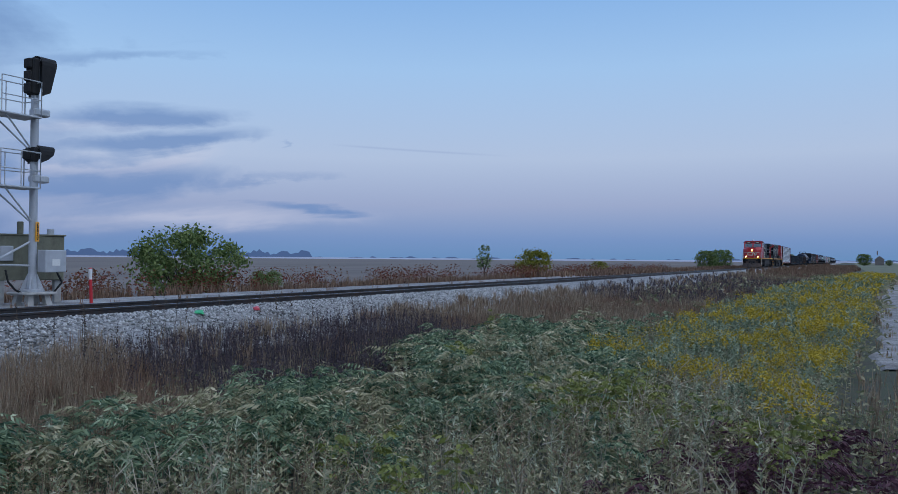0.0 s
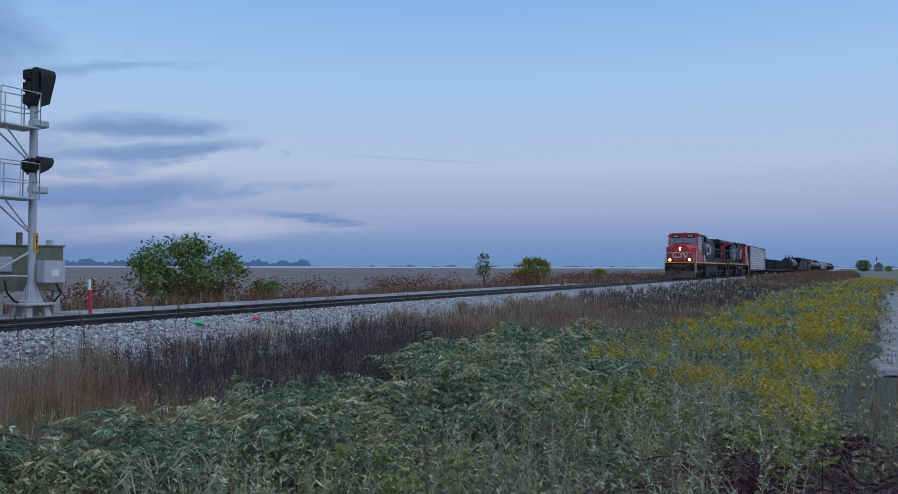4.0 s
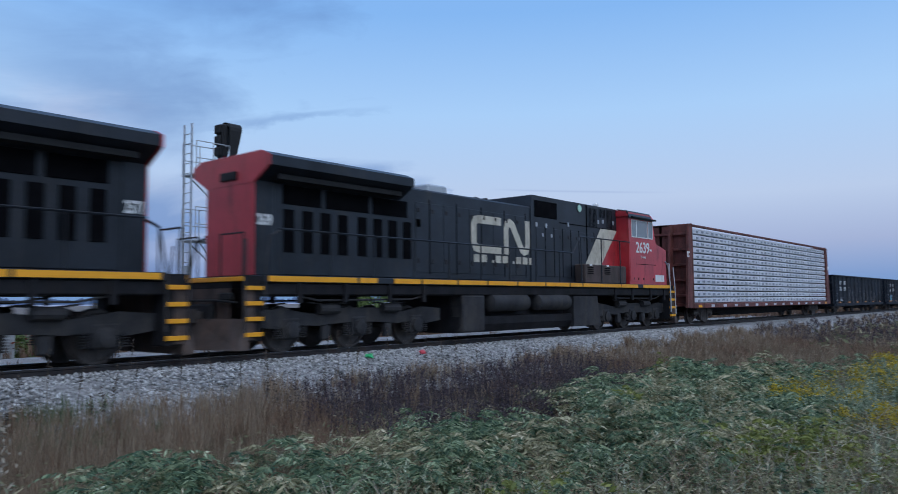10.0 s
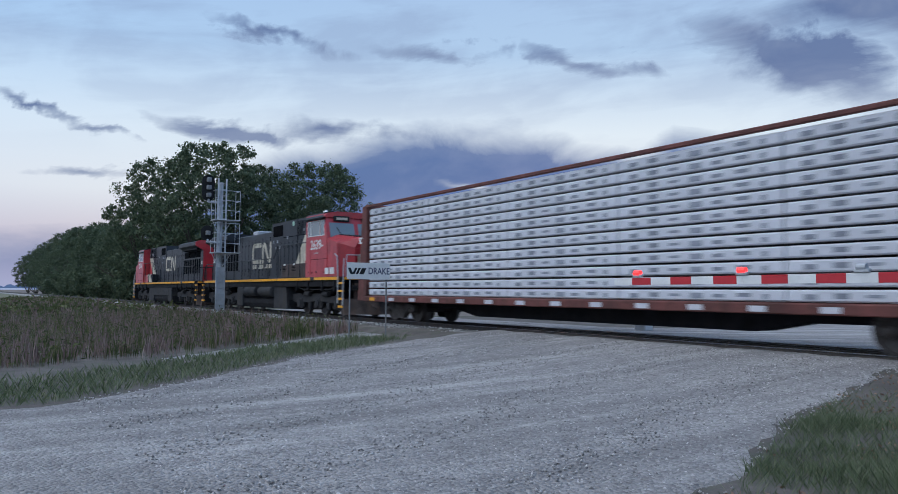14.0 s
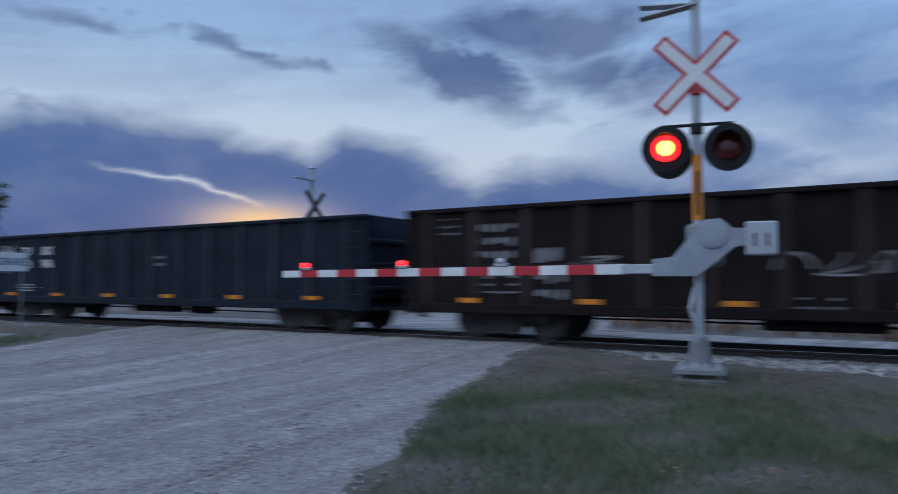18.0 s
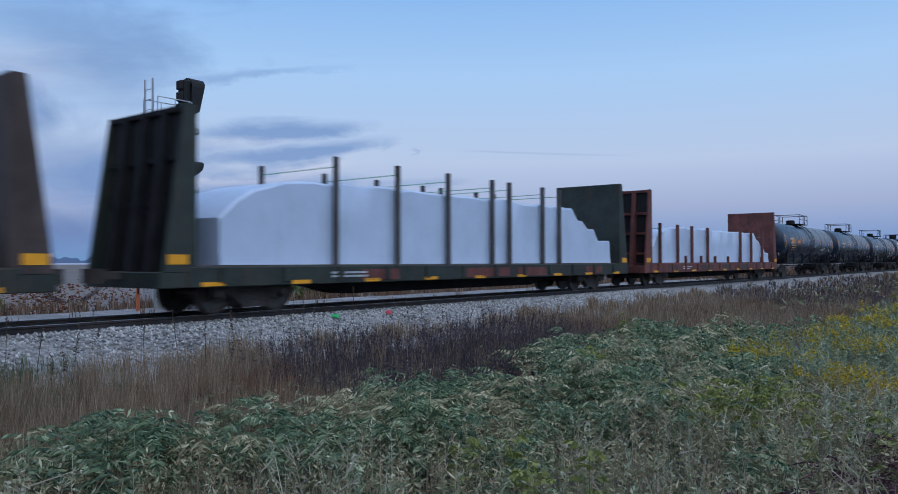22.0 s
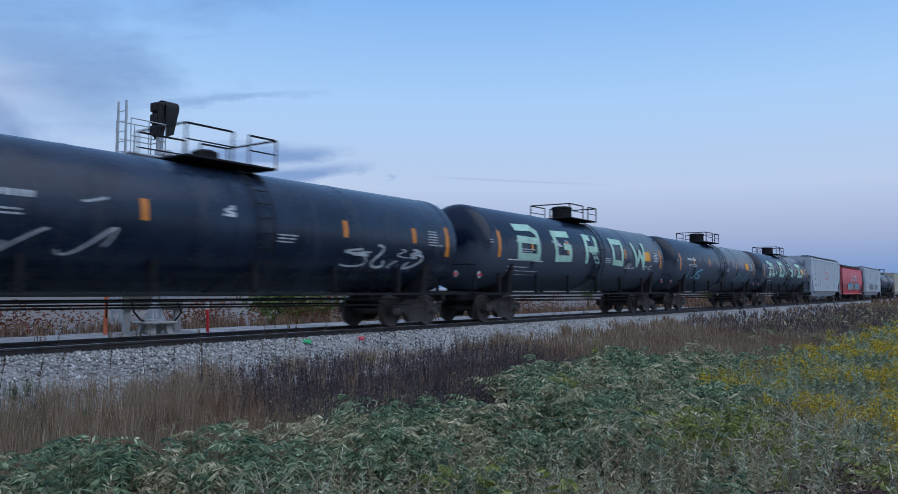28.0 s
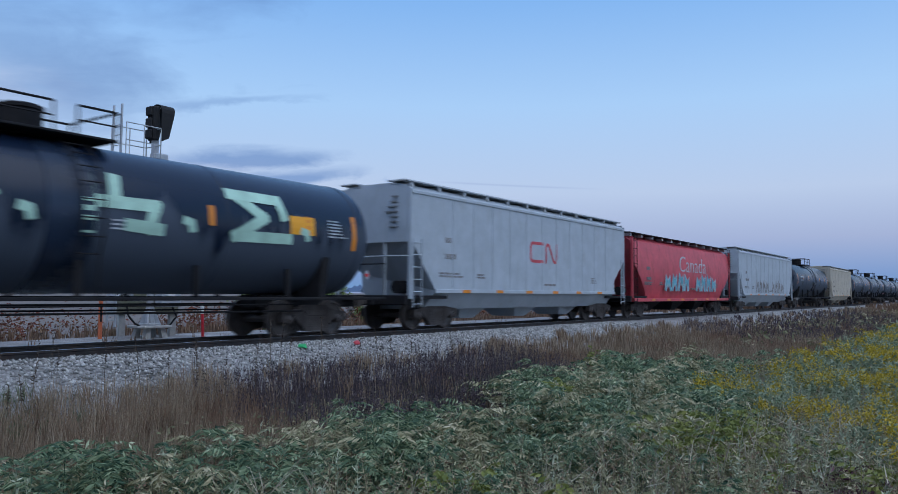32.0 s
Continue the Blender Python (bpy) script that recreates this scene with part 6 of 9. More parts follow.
def bulkhead_flat(label, half, mat, bulk_mat, top, stakes, stake_top, short, seed):
    e = thing("bulkhead_flat_car", label, "flat car", "bulkhead flat cars")
    part("deck", Shape().box(-half, half, -1.40, 1.40, 0.92, 1.07, 0.01), M_BROWN, e, "worn timber deck")
    part("centre_sill", Shape().prism([(-half + 0.4, 0.92), (-half + 0.4, 0.66), (-half + 4.2, 0.60), (-half + 5.6, 0.30), (half - 5.6, 0.30), (half - 4.2, 0.60), (half - 0.4, 0.66), (half - 0.4, 0.92)], -0.45, 0.45), M_FRAME, e)
    n_panel = 12
    for d in (1, -1):
        sill = part("side_sill", Shape().box(-half, half, -1.5, -1.41, 0.62, 1.05, 0.02).moved(flip(d)), mat, e, "scuffed side sill")
        for i in range(n_panel):
            x = -half + (i + 0.5) * 2 * half / n_panel
            part("stake_pocket", Shape().box(x - 0.09, x + 0.09, -1.55, -1.49, 0.70, 1.04, 0.01).moved(flip(d)), mat, sill)
        rnd = random.Random(seed + d)
        for i in range(5):
            x = rnd.uniform(-half + 2, half - 2)
            plate_on(e, "repaint_patch", rect(x, x + rnd.uniform(0.6, 2.2), 0.68, 0.96), 1.502, M_RUST if mat is M_GREEN else M_BROWN, (d,))
        for x in np.linspace(-half + 0.6, half - 0.6, 9):
            part("reflector", Shape().prism(rect(x - 0.28, x + 0.28, 0.64, 0.73), -1.508, -1.49).moved(flip(d)), M_STRIPE, e, "yellow reflector strip")
        bars(e, -half + 4.0, 0.86, 2, 1.5, 1.505, M_GRAFFW, d, 0.05, seed=seed)
        for i, x in enumerate(stakes):
            part("stake", Shape().box(x - 0.055, x + 0.055, -1.50, -1.36, 0.95, stake_top, 0.01).moved(flip(d)), bulk_mat if short else M_STAKE, e, "steel load stake")
        if short:
            for x in np.linspace(-half + 4.5, half - 3.0, 7):
                part("stake", Shape().box(x - 0.05, x + 0.05, -1.50, -1.38, 0.95, 1.42, 0.01).moved(flip(d)), bulk_mat, e)
    for q in (-1, 1):
        x0, x1 = sorted((q * half, q * (half - 0.22)))
        bh = part("bulkhead", Shape().box(x0 + (0.1 if q < 0 else 0), x1 - (0.1 if q > 0 else 0), -1.48, 1.48, 1.06, 4.38, 0.01), bulk_mat, e, "tall weathered end bulkhead")
        # near-black sheet: the shade between the gussets is put into its colour
        part("bulkhead_shade_back", Shape().box(*((x0 + 0.01, x0 + 0.098) if q < 0 else (x1 - 0.098, x1 - 0.01)), -1.38, 1.38, 1.06, 4.30), M_DARK, bh)
        for d in (1, -1):
            part("bulkhead_gusset", Shape().prism([(q * (half - 0.2), 4.38), (q * (half + 0.06), 4.38), (q * (half + 0.55), 0.95), (q * (half - 0.2), 0.95)], -1.485, -1.40).moved(flip(d)), bulk_mat, bh)
        # ribs and beams are blackened for that shade too, except on short cars
        for y in (-0.75, 0.0, 0.75):
            part("bulkhead_rib", Shape().prism([(q * half, 4.30), (q * (half + 0.10), 4.30), (q * (half + 0.50), 0.95), (q * half, 0.95)], y - 0.09, y + 0.09), M_FRAME if not short else bulk_mat, bh)
        for z in (1.5, 2.4, 3.3, 4.3):
            a, b = sorted((q * half, q * (half + 0.09)))
            part("bulkhead_beam", Shape().box(a, b, -1.38, 1.38, z - 0.06, z + 0.06, 0.01), M_FRAME if not short else bulk_mat, bh)
        plate_on(e, "reflector", rect(min(q * half, q * (half + 0.45)), max(q * half, q * (half + 0.45)), 1.10, 1.30), 1.49, M_STRIPE, (1,), "yellow reflector plate")
        a, b = sorted((q * half, q * (half + 0.62)))
        part("end_platform", Shape().box(a, b, -1.48, 1.48, 0.62, 0.95, 0.02), mat, e)
    part("wrapped_lumber", stepped_load(-half + (0.9 if not short else 0.6), half - 0.75, top, seed), M_WRAP, e, "lumber stacks under white plastic wrap", True)
    for x in stakes:
        part("tie_strap", Shape().tube((x, -1.42, stake_top - 0.25), (x, 1.42, stake_top - 0.25), 0.014, 4), M_CORD, e, "taut green strap")
    couplers(e, half + 0.75)
    for x in (-half + 2.0, half - 2.0):
        bogie(e, x)
    return e


def centerbeam(label, half):
    e = thing("centerbeam_car", label, "lumber car")
    part("deck", Shape().box(-half, half, -1.42, 1.42, 0.80, 0.95, 0.02), M_RUST, e)
    part("centre_sill", Shape().prism([(-half + 0.3, 0.82), (-half + 0.3, 0.55), (-half + 5, 0.52), (-half + 6.2, 0.30), (half - 6.2, 0.30), (half - 5, 0.52), (half - 0.3, 0.55), (half - 0.3, 0.82)], -0.4, 0.4), M_FRAME, e)
    part("centre_beam", Shape().box(-half, half, -0.06, 0.06, 0.95, 4.5), M_RUST, e)
    part("top_chord", Shape().box(-half, half, -0.5, 0.5, 4.45, 4.56, 0.02), M_RUST, e)
    for d in (1, -1):
        part("side_sill", Shape().box(-half, half, -1.5, -1.40, 0.72, 0.94, 0.02).moved(flip(d)), M_RUST, e)
        part("top_rail", Shape().box(-half, half, -1.48, -1.36, 4.42, 4.53, 0.02).moved(flip(d)), M_RUST, e)
        for x in np.linspace(-half + 0.7, half - 0.7, 15):
            part("reflector", Shape().prism(rect(x - 0.2, x + 0.2, 0.76, 0.88), -1.508, -1.49).moved(flip(d)), M_STRIPE if abs(abs(x) - half + 0.7) < 0.1 else M_SLAT, e)
    for q in (-1, 1):
        a, b = sorted((q * half, q * (half - 0.12)))
        bh = part("bulkhead", Shape().box(a, b, -1.48, 1.48, 0.95, 4.56, 0.02), M_RUST, e, "oxide red end bulkhead")
        for y in (-1.42, -0.55, 0.55, 1.42):
            a, b = sorted((q * half, q * (half + 0.55)))
            part("bulkhead_rib", Shape().prism([(q * half, 4.5), (q * (half + 0.28), 4.5), (q * (half + 0.62), 0.75), (q * half, 0.75)], y - 0.05, y + 0.05), M_RUST, bh)
        for z in (1.3, 2.0, 2.7, 3.4, 4.1):
            a, b = sorted((q * half, q * (half + 0.14)))
            part("bulkhead_beam", Shape().box(a, b, -1.42, 1.42, z - 0.05, z + 0.05, 0.01), M_RUST, bh)
        bars(bh, half + 0.2 if q > 0 else -half - 0.55, 3.2, 3, 0.3, 1.475, M_WHITE, 1, 0.07, seed=2)
    cols, rows = 5, 12
    lx = (2 * half - 0.5) / cols
    hz = (4.40 - 0.96) / rows
    g = Shape().box(-lx / 2 + 0.02, lx / 2 - 0.02, -0.62, 0.62, 0.0, hz - 0.05, 0.03).mesh("lumber_pack", M_SLAT)
    gl = Shape()
    rnd = random.Random(5)
    for i in range(7):
        x = -lx / 2 + 0.4 + i * lx / 7.5
        gl.box(x, x + rnd.uniform(0.12, 0.34), -0.628, -0.615, 0.05 + 0.02 * (i % 3), 0.15 + 0.02 * (i % 2))
    gl = gl.mesh("pack_print", material("grey_wrap_print", (0.24, 0.26, 0.30), 0.6, 0, 0.2, 3, 30, 0.03))
    for side in (-1, 1):
        for c in range(cols):
            for r_ in range(rows):
                o = part("lumber_pack", g, None, e, "white-wrapped lumber bundle" if r_ + c == 0 and side < 0 else "")
                o.location = (-half + 0.25 + lx * (c + 0.5), side * 0.80, 0.965 + r_ * hz)
                if side < 0:
                    pr = part("pack_print", gl, None, o)
    couplers(e, half + 0.75)
    for x in (-half + 2.1, half - 2.1):
        bogie(e, x)
    return e


def hopper(label, half, mat, top, rounded, seed, mark=None, word="", tag_mat=None):
    e = thing("covered_hopper_car", label, "hopper car", "hopper cars")
    side = [(-1.0, 0.62), (-1.47, 1.20), (-1.47, 1.72), (-1.47, 2.66), (-1.47, top - 0.30), (-1.10, top - 0.06), (-0.6, top), (0.6, top), (1.10, top - 0.06), (1.47, top - 0.30), (1.47, 2.66), (1.47, 1.72), (1.47, 1.20), (1.0, 0.62)]
    if rounded:
        side = [(-1.25, 0.80)] + [(-1.30 - 0.20 * math.sin(math.pi * k / 8), 0.9 + (top - 1.25) * k / 8) for k in range(9)] + [(-0.75, top), (0.75, top)] + [(1.30 + 0.20 * math.sin(math.pi * k / 8), 0.9 + (top - 1.25) * k / 8) for k in range(8, -1, -1)] + [(1.25, 0.80)]
    upper = [p for p in side if p[1] > 1.1]
    inner = half - (2.0 if rounded else 2.2)
    body = Shape()
    k = len(side)
    # the body tapers in towards its lower corners
    ring = []
    for x, cut in ((-half + 0.1, 0), (-half + 0.12, 0), (half - 0.12, 0), (half - 0.1, 0)):
        ring.append([(x + (inner + x) * 0 + (0 if z > 2.65 else (-(x) / abs(x)) * min(1.9 if rounded else 1.18, (2.65 - z) * 1.25)), y, z) for y, z in side])
    for p, q in zip(ring, ring[1:]):
        body.add(p + q, [(i, (i + 1) % k, k + (i + 1) % k, k + i) for i in range(k)])
    body.add(ring[0], [tuple(range(k))]).add(ring[-1], [tuple(range(k))])
    b = part("body", body, mat, e, "faded hopper body", rounded)
    if not rounded:
        for d in (1, -1):
            for i in range(11):
                x = -inner + i * 2 * inner / 10
                part("side_seam", Shape().box(x - 0.02, x + 0.02, -1.482, -1.465, 1.25, top - 0.35).moved(flip(d)), mat, b)
            part("top_flange", Shape().box(-half + 0.1, half - 0.1, -1.50, -1.46, top - 0.36, top - 0.26, 0.01).moved(flip(d)), mat, b)
            part("side_sill", Shape().box(-half + 1.25, half - 1.25, -1.51, -1.44, 1.12, 1.24, 0.01).moved(flip(d)), mat, b)
    else:
        for d in (1, -1):
            part("side_sill", Shape().box(-half + 0.3, half - 0.3, -1.46, -1.28, 0.78, 0.95, 0.02).moved(flip(d)), mat, b)
    # outlet hoppers below
    for i in range(3):
        x = (i - 1) * inner * 0.62
        part("outlet_hopper", Shape().add([(x - 1.5, -1.2, 1.2), (x + 1.5, -1.2, 1.2), (x + 1.5, 1.2, 1.2), (x - 1.5, 1.2, 1.2), (x - 0.4, -0.5, 0.28), (x + 0.4, -0.5, 0.28), (x + 0.4, 0.5, 0.28), (x - 0.4, 0.5, 0.28)],
                                          [(0, 1, 5, 4), (1, 2, 6, 5), (2, 3, 7, 6), (3, 0, 4, 7), (4, 5, 6, 7), (3, 2, 1, 0)]), mat if not rounded else M_FRAME, e)
    part("centre_sill", Shape().box(-half - 0.3, half + 0.3, -0.3, 0.3, 0.75, 1.0, 0.02), M_FRAME, e)
    part("roof_hatch", Shape().box(-half + 0.9, half - 0.9, -0.4, 0.4, top, top + 0.10, 0.03), mat, e, "long roof hatch")
    for d in (1, -1):
        part("roof_walk", Shape().box(-half, half, -1.30, -0.62, top + 0.02, top + 0.06).moved(flip(d)), M_FRAME if rounded else M_GREY, e)
    for x in np.linspace(-half + 0.4, half - 0.4, 12):
        for d in (1, -1):
            part("walk_bracket", Shape().box(x - 0.06, x + 0.06, -1.25, -0.6, top - 0.14, top + 0.02, 0.01).moved(flip(d)), M_GREY, e)
    for q in (-1, 1):
        x = q * (half - 0.05)
        for d in (1, -1):
            part("corner_post", Shape().box(min(x, x - q * 0.12), max(x, x - q * 0.12), -1.47, -1.36, 0.95, top - 0.2, 0.01).moved(flip(d)), mat, e)
            end_ladder(e, q * (half - 0.35), 1.5, 0.7, 2.7 if not rounded else top, d, mat if not rounded else M_FRAME)
        part("end_deck", Shape().box(min(x, q * (half - 2.0)), max(x, q * (half - 2.0)), -1.42, 1.42, 0.95, 1.05, 0.01), M_FRAME, e)
        part("end_sill", Shape().box(min(x, q * (half + 0.12)), max(x, q * (half + 0.12)), -1.42, 1.42, 0.78, 1.05, 0.02), M_FRAME, e)
        if not rounded:
            a, b2 = sorted((x, q * (half - 0.06)))
            part("end_sheet", Shape().box(a, b2 + 0.002, -1.36, 1.36, 2.62, top - 0.1), mat, e)
        part("brake_cylinder", Shape().tube((q * (half - 1.4), -0.4, 1.3), (q * (half - 0.7), -0.4, 1.3), 0.2, 10), M_FRAME, e)
    reflectors(e, inner + 0.3, 1.13 if not rounded else 0.82, 1.515 if not rounded else 1.465, 6, h=0.1)
    yy = 1.474 if not rounded else 1.505
    bars(e, -half + 1.8, top - 2.22, 1, 1.0, yy, M_DULL, 1, 0.16, seed=seed)
    bars(e, -half + 1.8, top - 1.72, 1, 0.5, yy, M_DULL, 1, 0.16, seed=seed + 1)
    bars(e, -half + 1.5, 1.7, 2, 1.3, yy, M_DULL, 1, 0.06, seed=seed + 2)
    bars(e, -half + 3.6, 1.7, 2, 0.5, yy, M_DULL, 1, 0.06, seed=seed + 4)
    bars(e, 0.2, 1.42, 1, 1.3, yy, M_DULL, 1, 0.08, seed=seed + 5)
    bars(e, inner - 1.5, 1.75, 3, 0.5, yy, M_DULL, 1, 0.05, seed=seed + 3)
    if not rounded:
        rnd4 = random.Random(seed)
        for i in range(7):
            part("end_stencil", Shape().box(-half - 0.02, -half + 0.06, -0.98, -0.98 + rnd4.uniform(0.2, 0.55), 3.95 - i * 0.15, 3.99 - i * 0.15), M_STEEL, e)
        part("end_grab_rail", Shape().pipe([(-half + 0.02, -1.40, 2.20), (-half - 0.06, -1.30, 2.20), (-half - 0.06, 1.30, 2.20), (-half + 0.02, 1.40, 2.20)], 0.02), mat, e)
        part("end_slope_post", Shape().box(-half + 0.05, -half + 0.13, -0.5, -0.42, 1.05, 2.64, 0.01), mat, e)
    if mark:
        bent_mark(e, 0.28, 2.66, 0.78, yy, mark, 1, w=0.11, wide=1.2)
    if word:
        letters(word, 1.25, M_GRAFFW, e, on_side(0.6, -yy - 0.004, 2.75), "painted_word", -0.012, 0.004, 1.3)
    if tag_mat:
        # bubble letters: pale outline strokes under narrower teal ones
        rnd = random.Random(seed)
        for i in range(9):
            if i == 4:
                continue
            x, z, h = -inner * 0.62 + i * 1.02, 1.28, rnd.uniform(0.78, 1.0)
            pts = [(x, z + 0.05), (x + rnd.uniform(0.1, 0.3), z + h), (x + rnd.uniform(0.3, 0.5), z + h * 0.45), (x + 0.55, z + h * 0.85), (x + rnd.uniform(0.55, 0.8), z + 0.05)]
            for w_, lift, m_ in ((0.30, 0.004, M_GRAFFW), (0.17, 0.010, tag_mat if rounded else M_DULL)):
                part("spray_stroke", ribbon(fine_line(pts, 2), w_, lambda z_: yy + lift), m_, e, "bubble graffiti letter")
    handwheel(e, half, M_FRAME)
    couplers(e, half + 0.3)
    for x in (-half + 1.9, half - 1.9):
        bogie(e, x)
    return e


# ---- train: the consist, with each car's middle at the start ----
def join(ob, x, turned=False):
    cars.append((ob, x, turned))


def span(a, b):
    return (a + b) / 2, (b - a) / 2


join(locomotive("leading red and black diesel locomotive with lit headlights", "2571", False), 150.2)
join(locomotive("trailing sooty red and black diesel locomotive running backwards", "2639", True), 173.3, True)
x, h = span(186.2, 209.2)
join(centerbeam("oxide red lumber car stacked with white-wrapped bundles", h), x)
for (a, b), num, tg, sd in zip(((210.6, 227.3), (228.4, 245.1), (246.2, 262.9), (264.0, 280.6)), (("ZV", "BX", "321", "880"), ("ZV", "BX", "321", "776"), ("ZV", "BX", "321", "746"), None), (M_GRAFFW, M_GRAFFW, None, None), (3, 4, 5, 6)):
    x, h = span(a, b)
    join(gondola("black high-sided gondola car with pale graffiti", h, M_GON if sd < 6 else M_GONB, num, tg, sd), x)
x, h = span(282.1, 299.1)
join(tank_car("long black tank car with pale spill streaks", h, M_TANKD, 3.88, 7, panel=True), x)
x, h = span(300.4, 316.9)
join(gondola("smooth dark gondola car with amber reflectors", h, M_GONS, None, None, 8, 10, 0.72, 2.56, True), x)
x, h = span(319.1, 339.8)
join(bulkhead_flat("green bulkhead flat car loaded with white-wrapped lumber", h, M_GREEN, M_BROWN, 2.93, (-6.3, -4.03, -1.78, -0.59, 0.52, 1.65, 4.01, 6.3), 3.76, False, 9), x)
x, h = span(343.0, 363.6)
join(bulkhead_flat("dark green bulkhead flat car with white-wrapped lumber", h, M_GREEN, M_GREEN, 3.15, (-6.1, -3.79, -1.54, 0.77, 1.77, 3.91, 5.1), 3.75, False, 10), x)
x, h = span(366.6, 387.3)
join(bulkhead_flat("oxide red bulkhead flat car with low wrapped lumber", h, M_RUST, M_RUST, 2.86, (-9.1, -6.9, -4.95, -2.6, 3.1, 5.25, 7.62), 2.92, True, 11), x)
TAGS = [("", None), ("", None), ("", M_GRAFFW), ("a G R O W", M_GRAFF), ("", M_GRAFFB), ("n D k Z", M_GRAFF)]
x = 389.3
for i, (tag, tm) in enumerate(TAGS):
    c, h = span(x, x + 17.3)
    join(tank_car("black tank car with mint graffiti letters" if tm is M_GRAFF else "black tank car with amber reflector strips", h, M_TANK if i < 3 else M_TANKD, 3.95 if i < 3 else 4.06, 20 + i, tag, tm, i in (3, 4, 5), 0.75 if i < 3 else 0.62), c)
    x += 18.45
x, h = span(500.3, 516.4)
join(hopper("grey covered hopper car with a red company mark", h, M_HOP, 4.40, False, 31, M_CANRED), x)
x, h = span(517.3, 534.1)
join(hopper("faded red covered hopper car with a white painted word", h, M_CANRED, 4.06, True, 32, None, "Canada", M_GRAFFB), x)
x, h = span(536.2, 553.4)
join(hopper("grey covered hopper car with teal graffiti", h, M_HOP, 4.36, False, 33, None, "", M_GRAFFB), x)
x = 554.9
plain_tank = None
for i in range(15):
    if i == 1:
        c, h = span(x, x + 15.2)
        join(hopper("tan covered hopper car, dusty and plain", h, M_TAN, 4.3, False, 34), c)
        x += 16.9
        continue
    c, h = span(x, x + 17.0)
    if plain_tank is None:
        plain_tank = tank_car("black tank car among a long string of others", h, M_TANKD, 4.05, 40)
        join(plain_tank, c)
    else:
        join(copy_thing(plain_tank, pose(c, CENTRE, 0)), c)
    x += 18.3

# ---- signals, crossing gear and signs ----


def railing(s, pts, z0, heights, r=0.018):
    for p in pts:
        s.tube((*p, z0), (*p, z0 + max(heights)), r, 6)
    for h in heights:
        s.pipe([(*p, z0 + h) for p in pts], r * 0.9)
    return s


def ladder_shape(x, y0, y1, z0, z1, gap=0.32, r=0.025):
    s = Shape()
    s.box(x - 0.02, x + 0.02, y0 - 0.04, y0 + 0.04, z0, z1).box(x - 0.02, x + 0.02, y1 - 0.04, y1 + 0.04, z0, z1)
    for z in np.arange(z0 + 0.2, z1 - 0.1, gap):
        s.tube((x, y0, z), (x, y1, z), 0.014, 6)
    return s


def signal_head(e, x, z0, z1, mat_box):
    """Lamp housings with a deep black hood towards +x."""
    hd = part("signal_head", Shape().box(x - 0.10, x + 0.14, -0.20, 0.20, z0, z1, 0.05), M_DARK, e, "black signal head")
    k = max(1, round((z1 - z0) / 0.4))
    for i in range(k):
        z = z0 + (i + 0.5) * (z1 - z0) / k
        part("lamp_door", Shape().box(x - 0.20, x - 0.10, -0.15, 0.15, z - 0.15, z + 0.15, 0.03), M_DARK, hd, "black lamp housing")
        part("lamp_lens", Shape().lathe([(0, 0.10), (0.03, 0.09), (0.04, 0.03)], (x + 0.14, 0, z), "x", 14), M_LENSOFF, hd)
    n_ = 9
    pts = [(-0.31 * math.cos(math.pi * i / (n_ - 1)), z1 - 0.22 + 0.30 * math.sin(math.pi * i / (n_ - 1))) for i in range(n_)]
    sh = Shape()
    outline = [(-0.31, z0 - 0.05)] + pts + [(0.31, z0 - 0.05)]
    for (a, b), (c, d) in zip(outline, outline[1:]):
        fb, fd = x + 0.42 + 0.22 * (b - z0) / (z1 - z0), x + 0.42 + 0.22 * (d - z0) / (z1 - z0)
        sh.add([(x + 0.10, a, b), (x + 0.10, c, d), (fd, c * 0.9, max(d, z0 + 0.10)), (fb, a * 0.9, max(b, z0 + 0.10)), (x + 0.10, a * 1.05, b + 0.012), (x + 0.10, c * 1.05, d + 0.012), (fd, c * 0.95, max(d, z0 + 0.10) + 0.012), (fb, a * 0.95, max(b, z0 + 0.10) + 0.012)],
               [(0, 1, 2, 3), (7, 6, 5, 4), (0, 3, 7, 4), (1, 5, 6, 2), (2, 6, 7, 3), (0, 4, 5, 1)])
    part("hood", sh, M_DARK, hd, "deep black sun hood")
    return hd


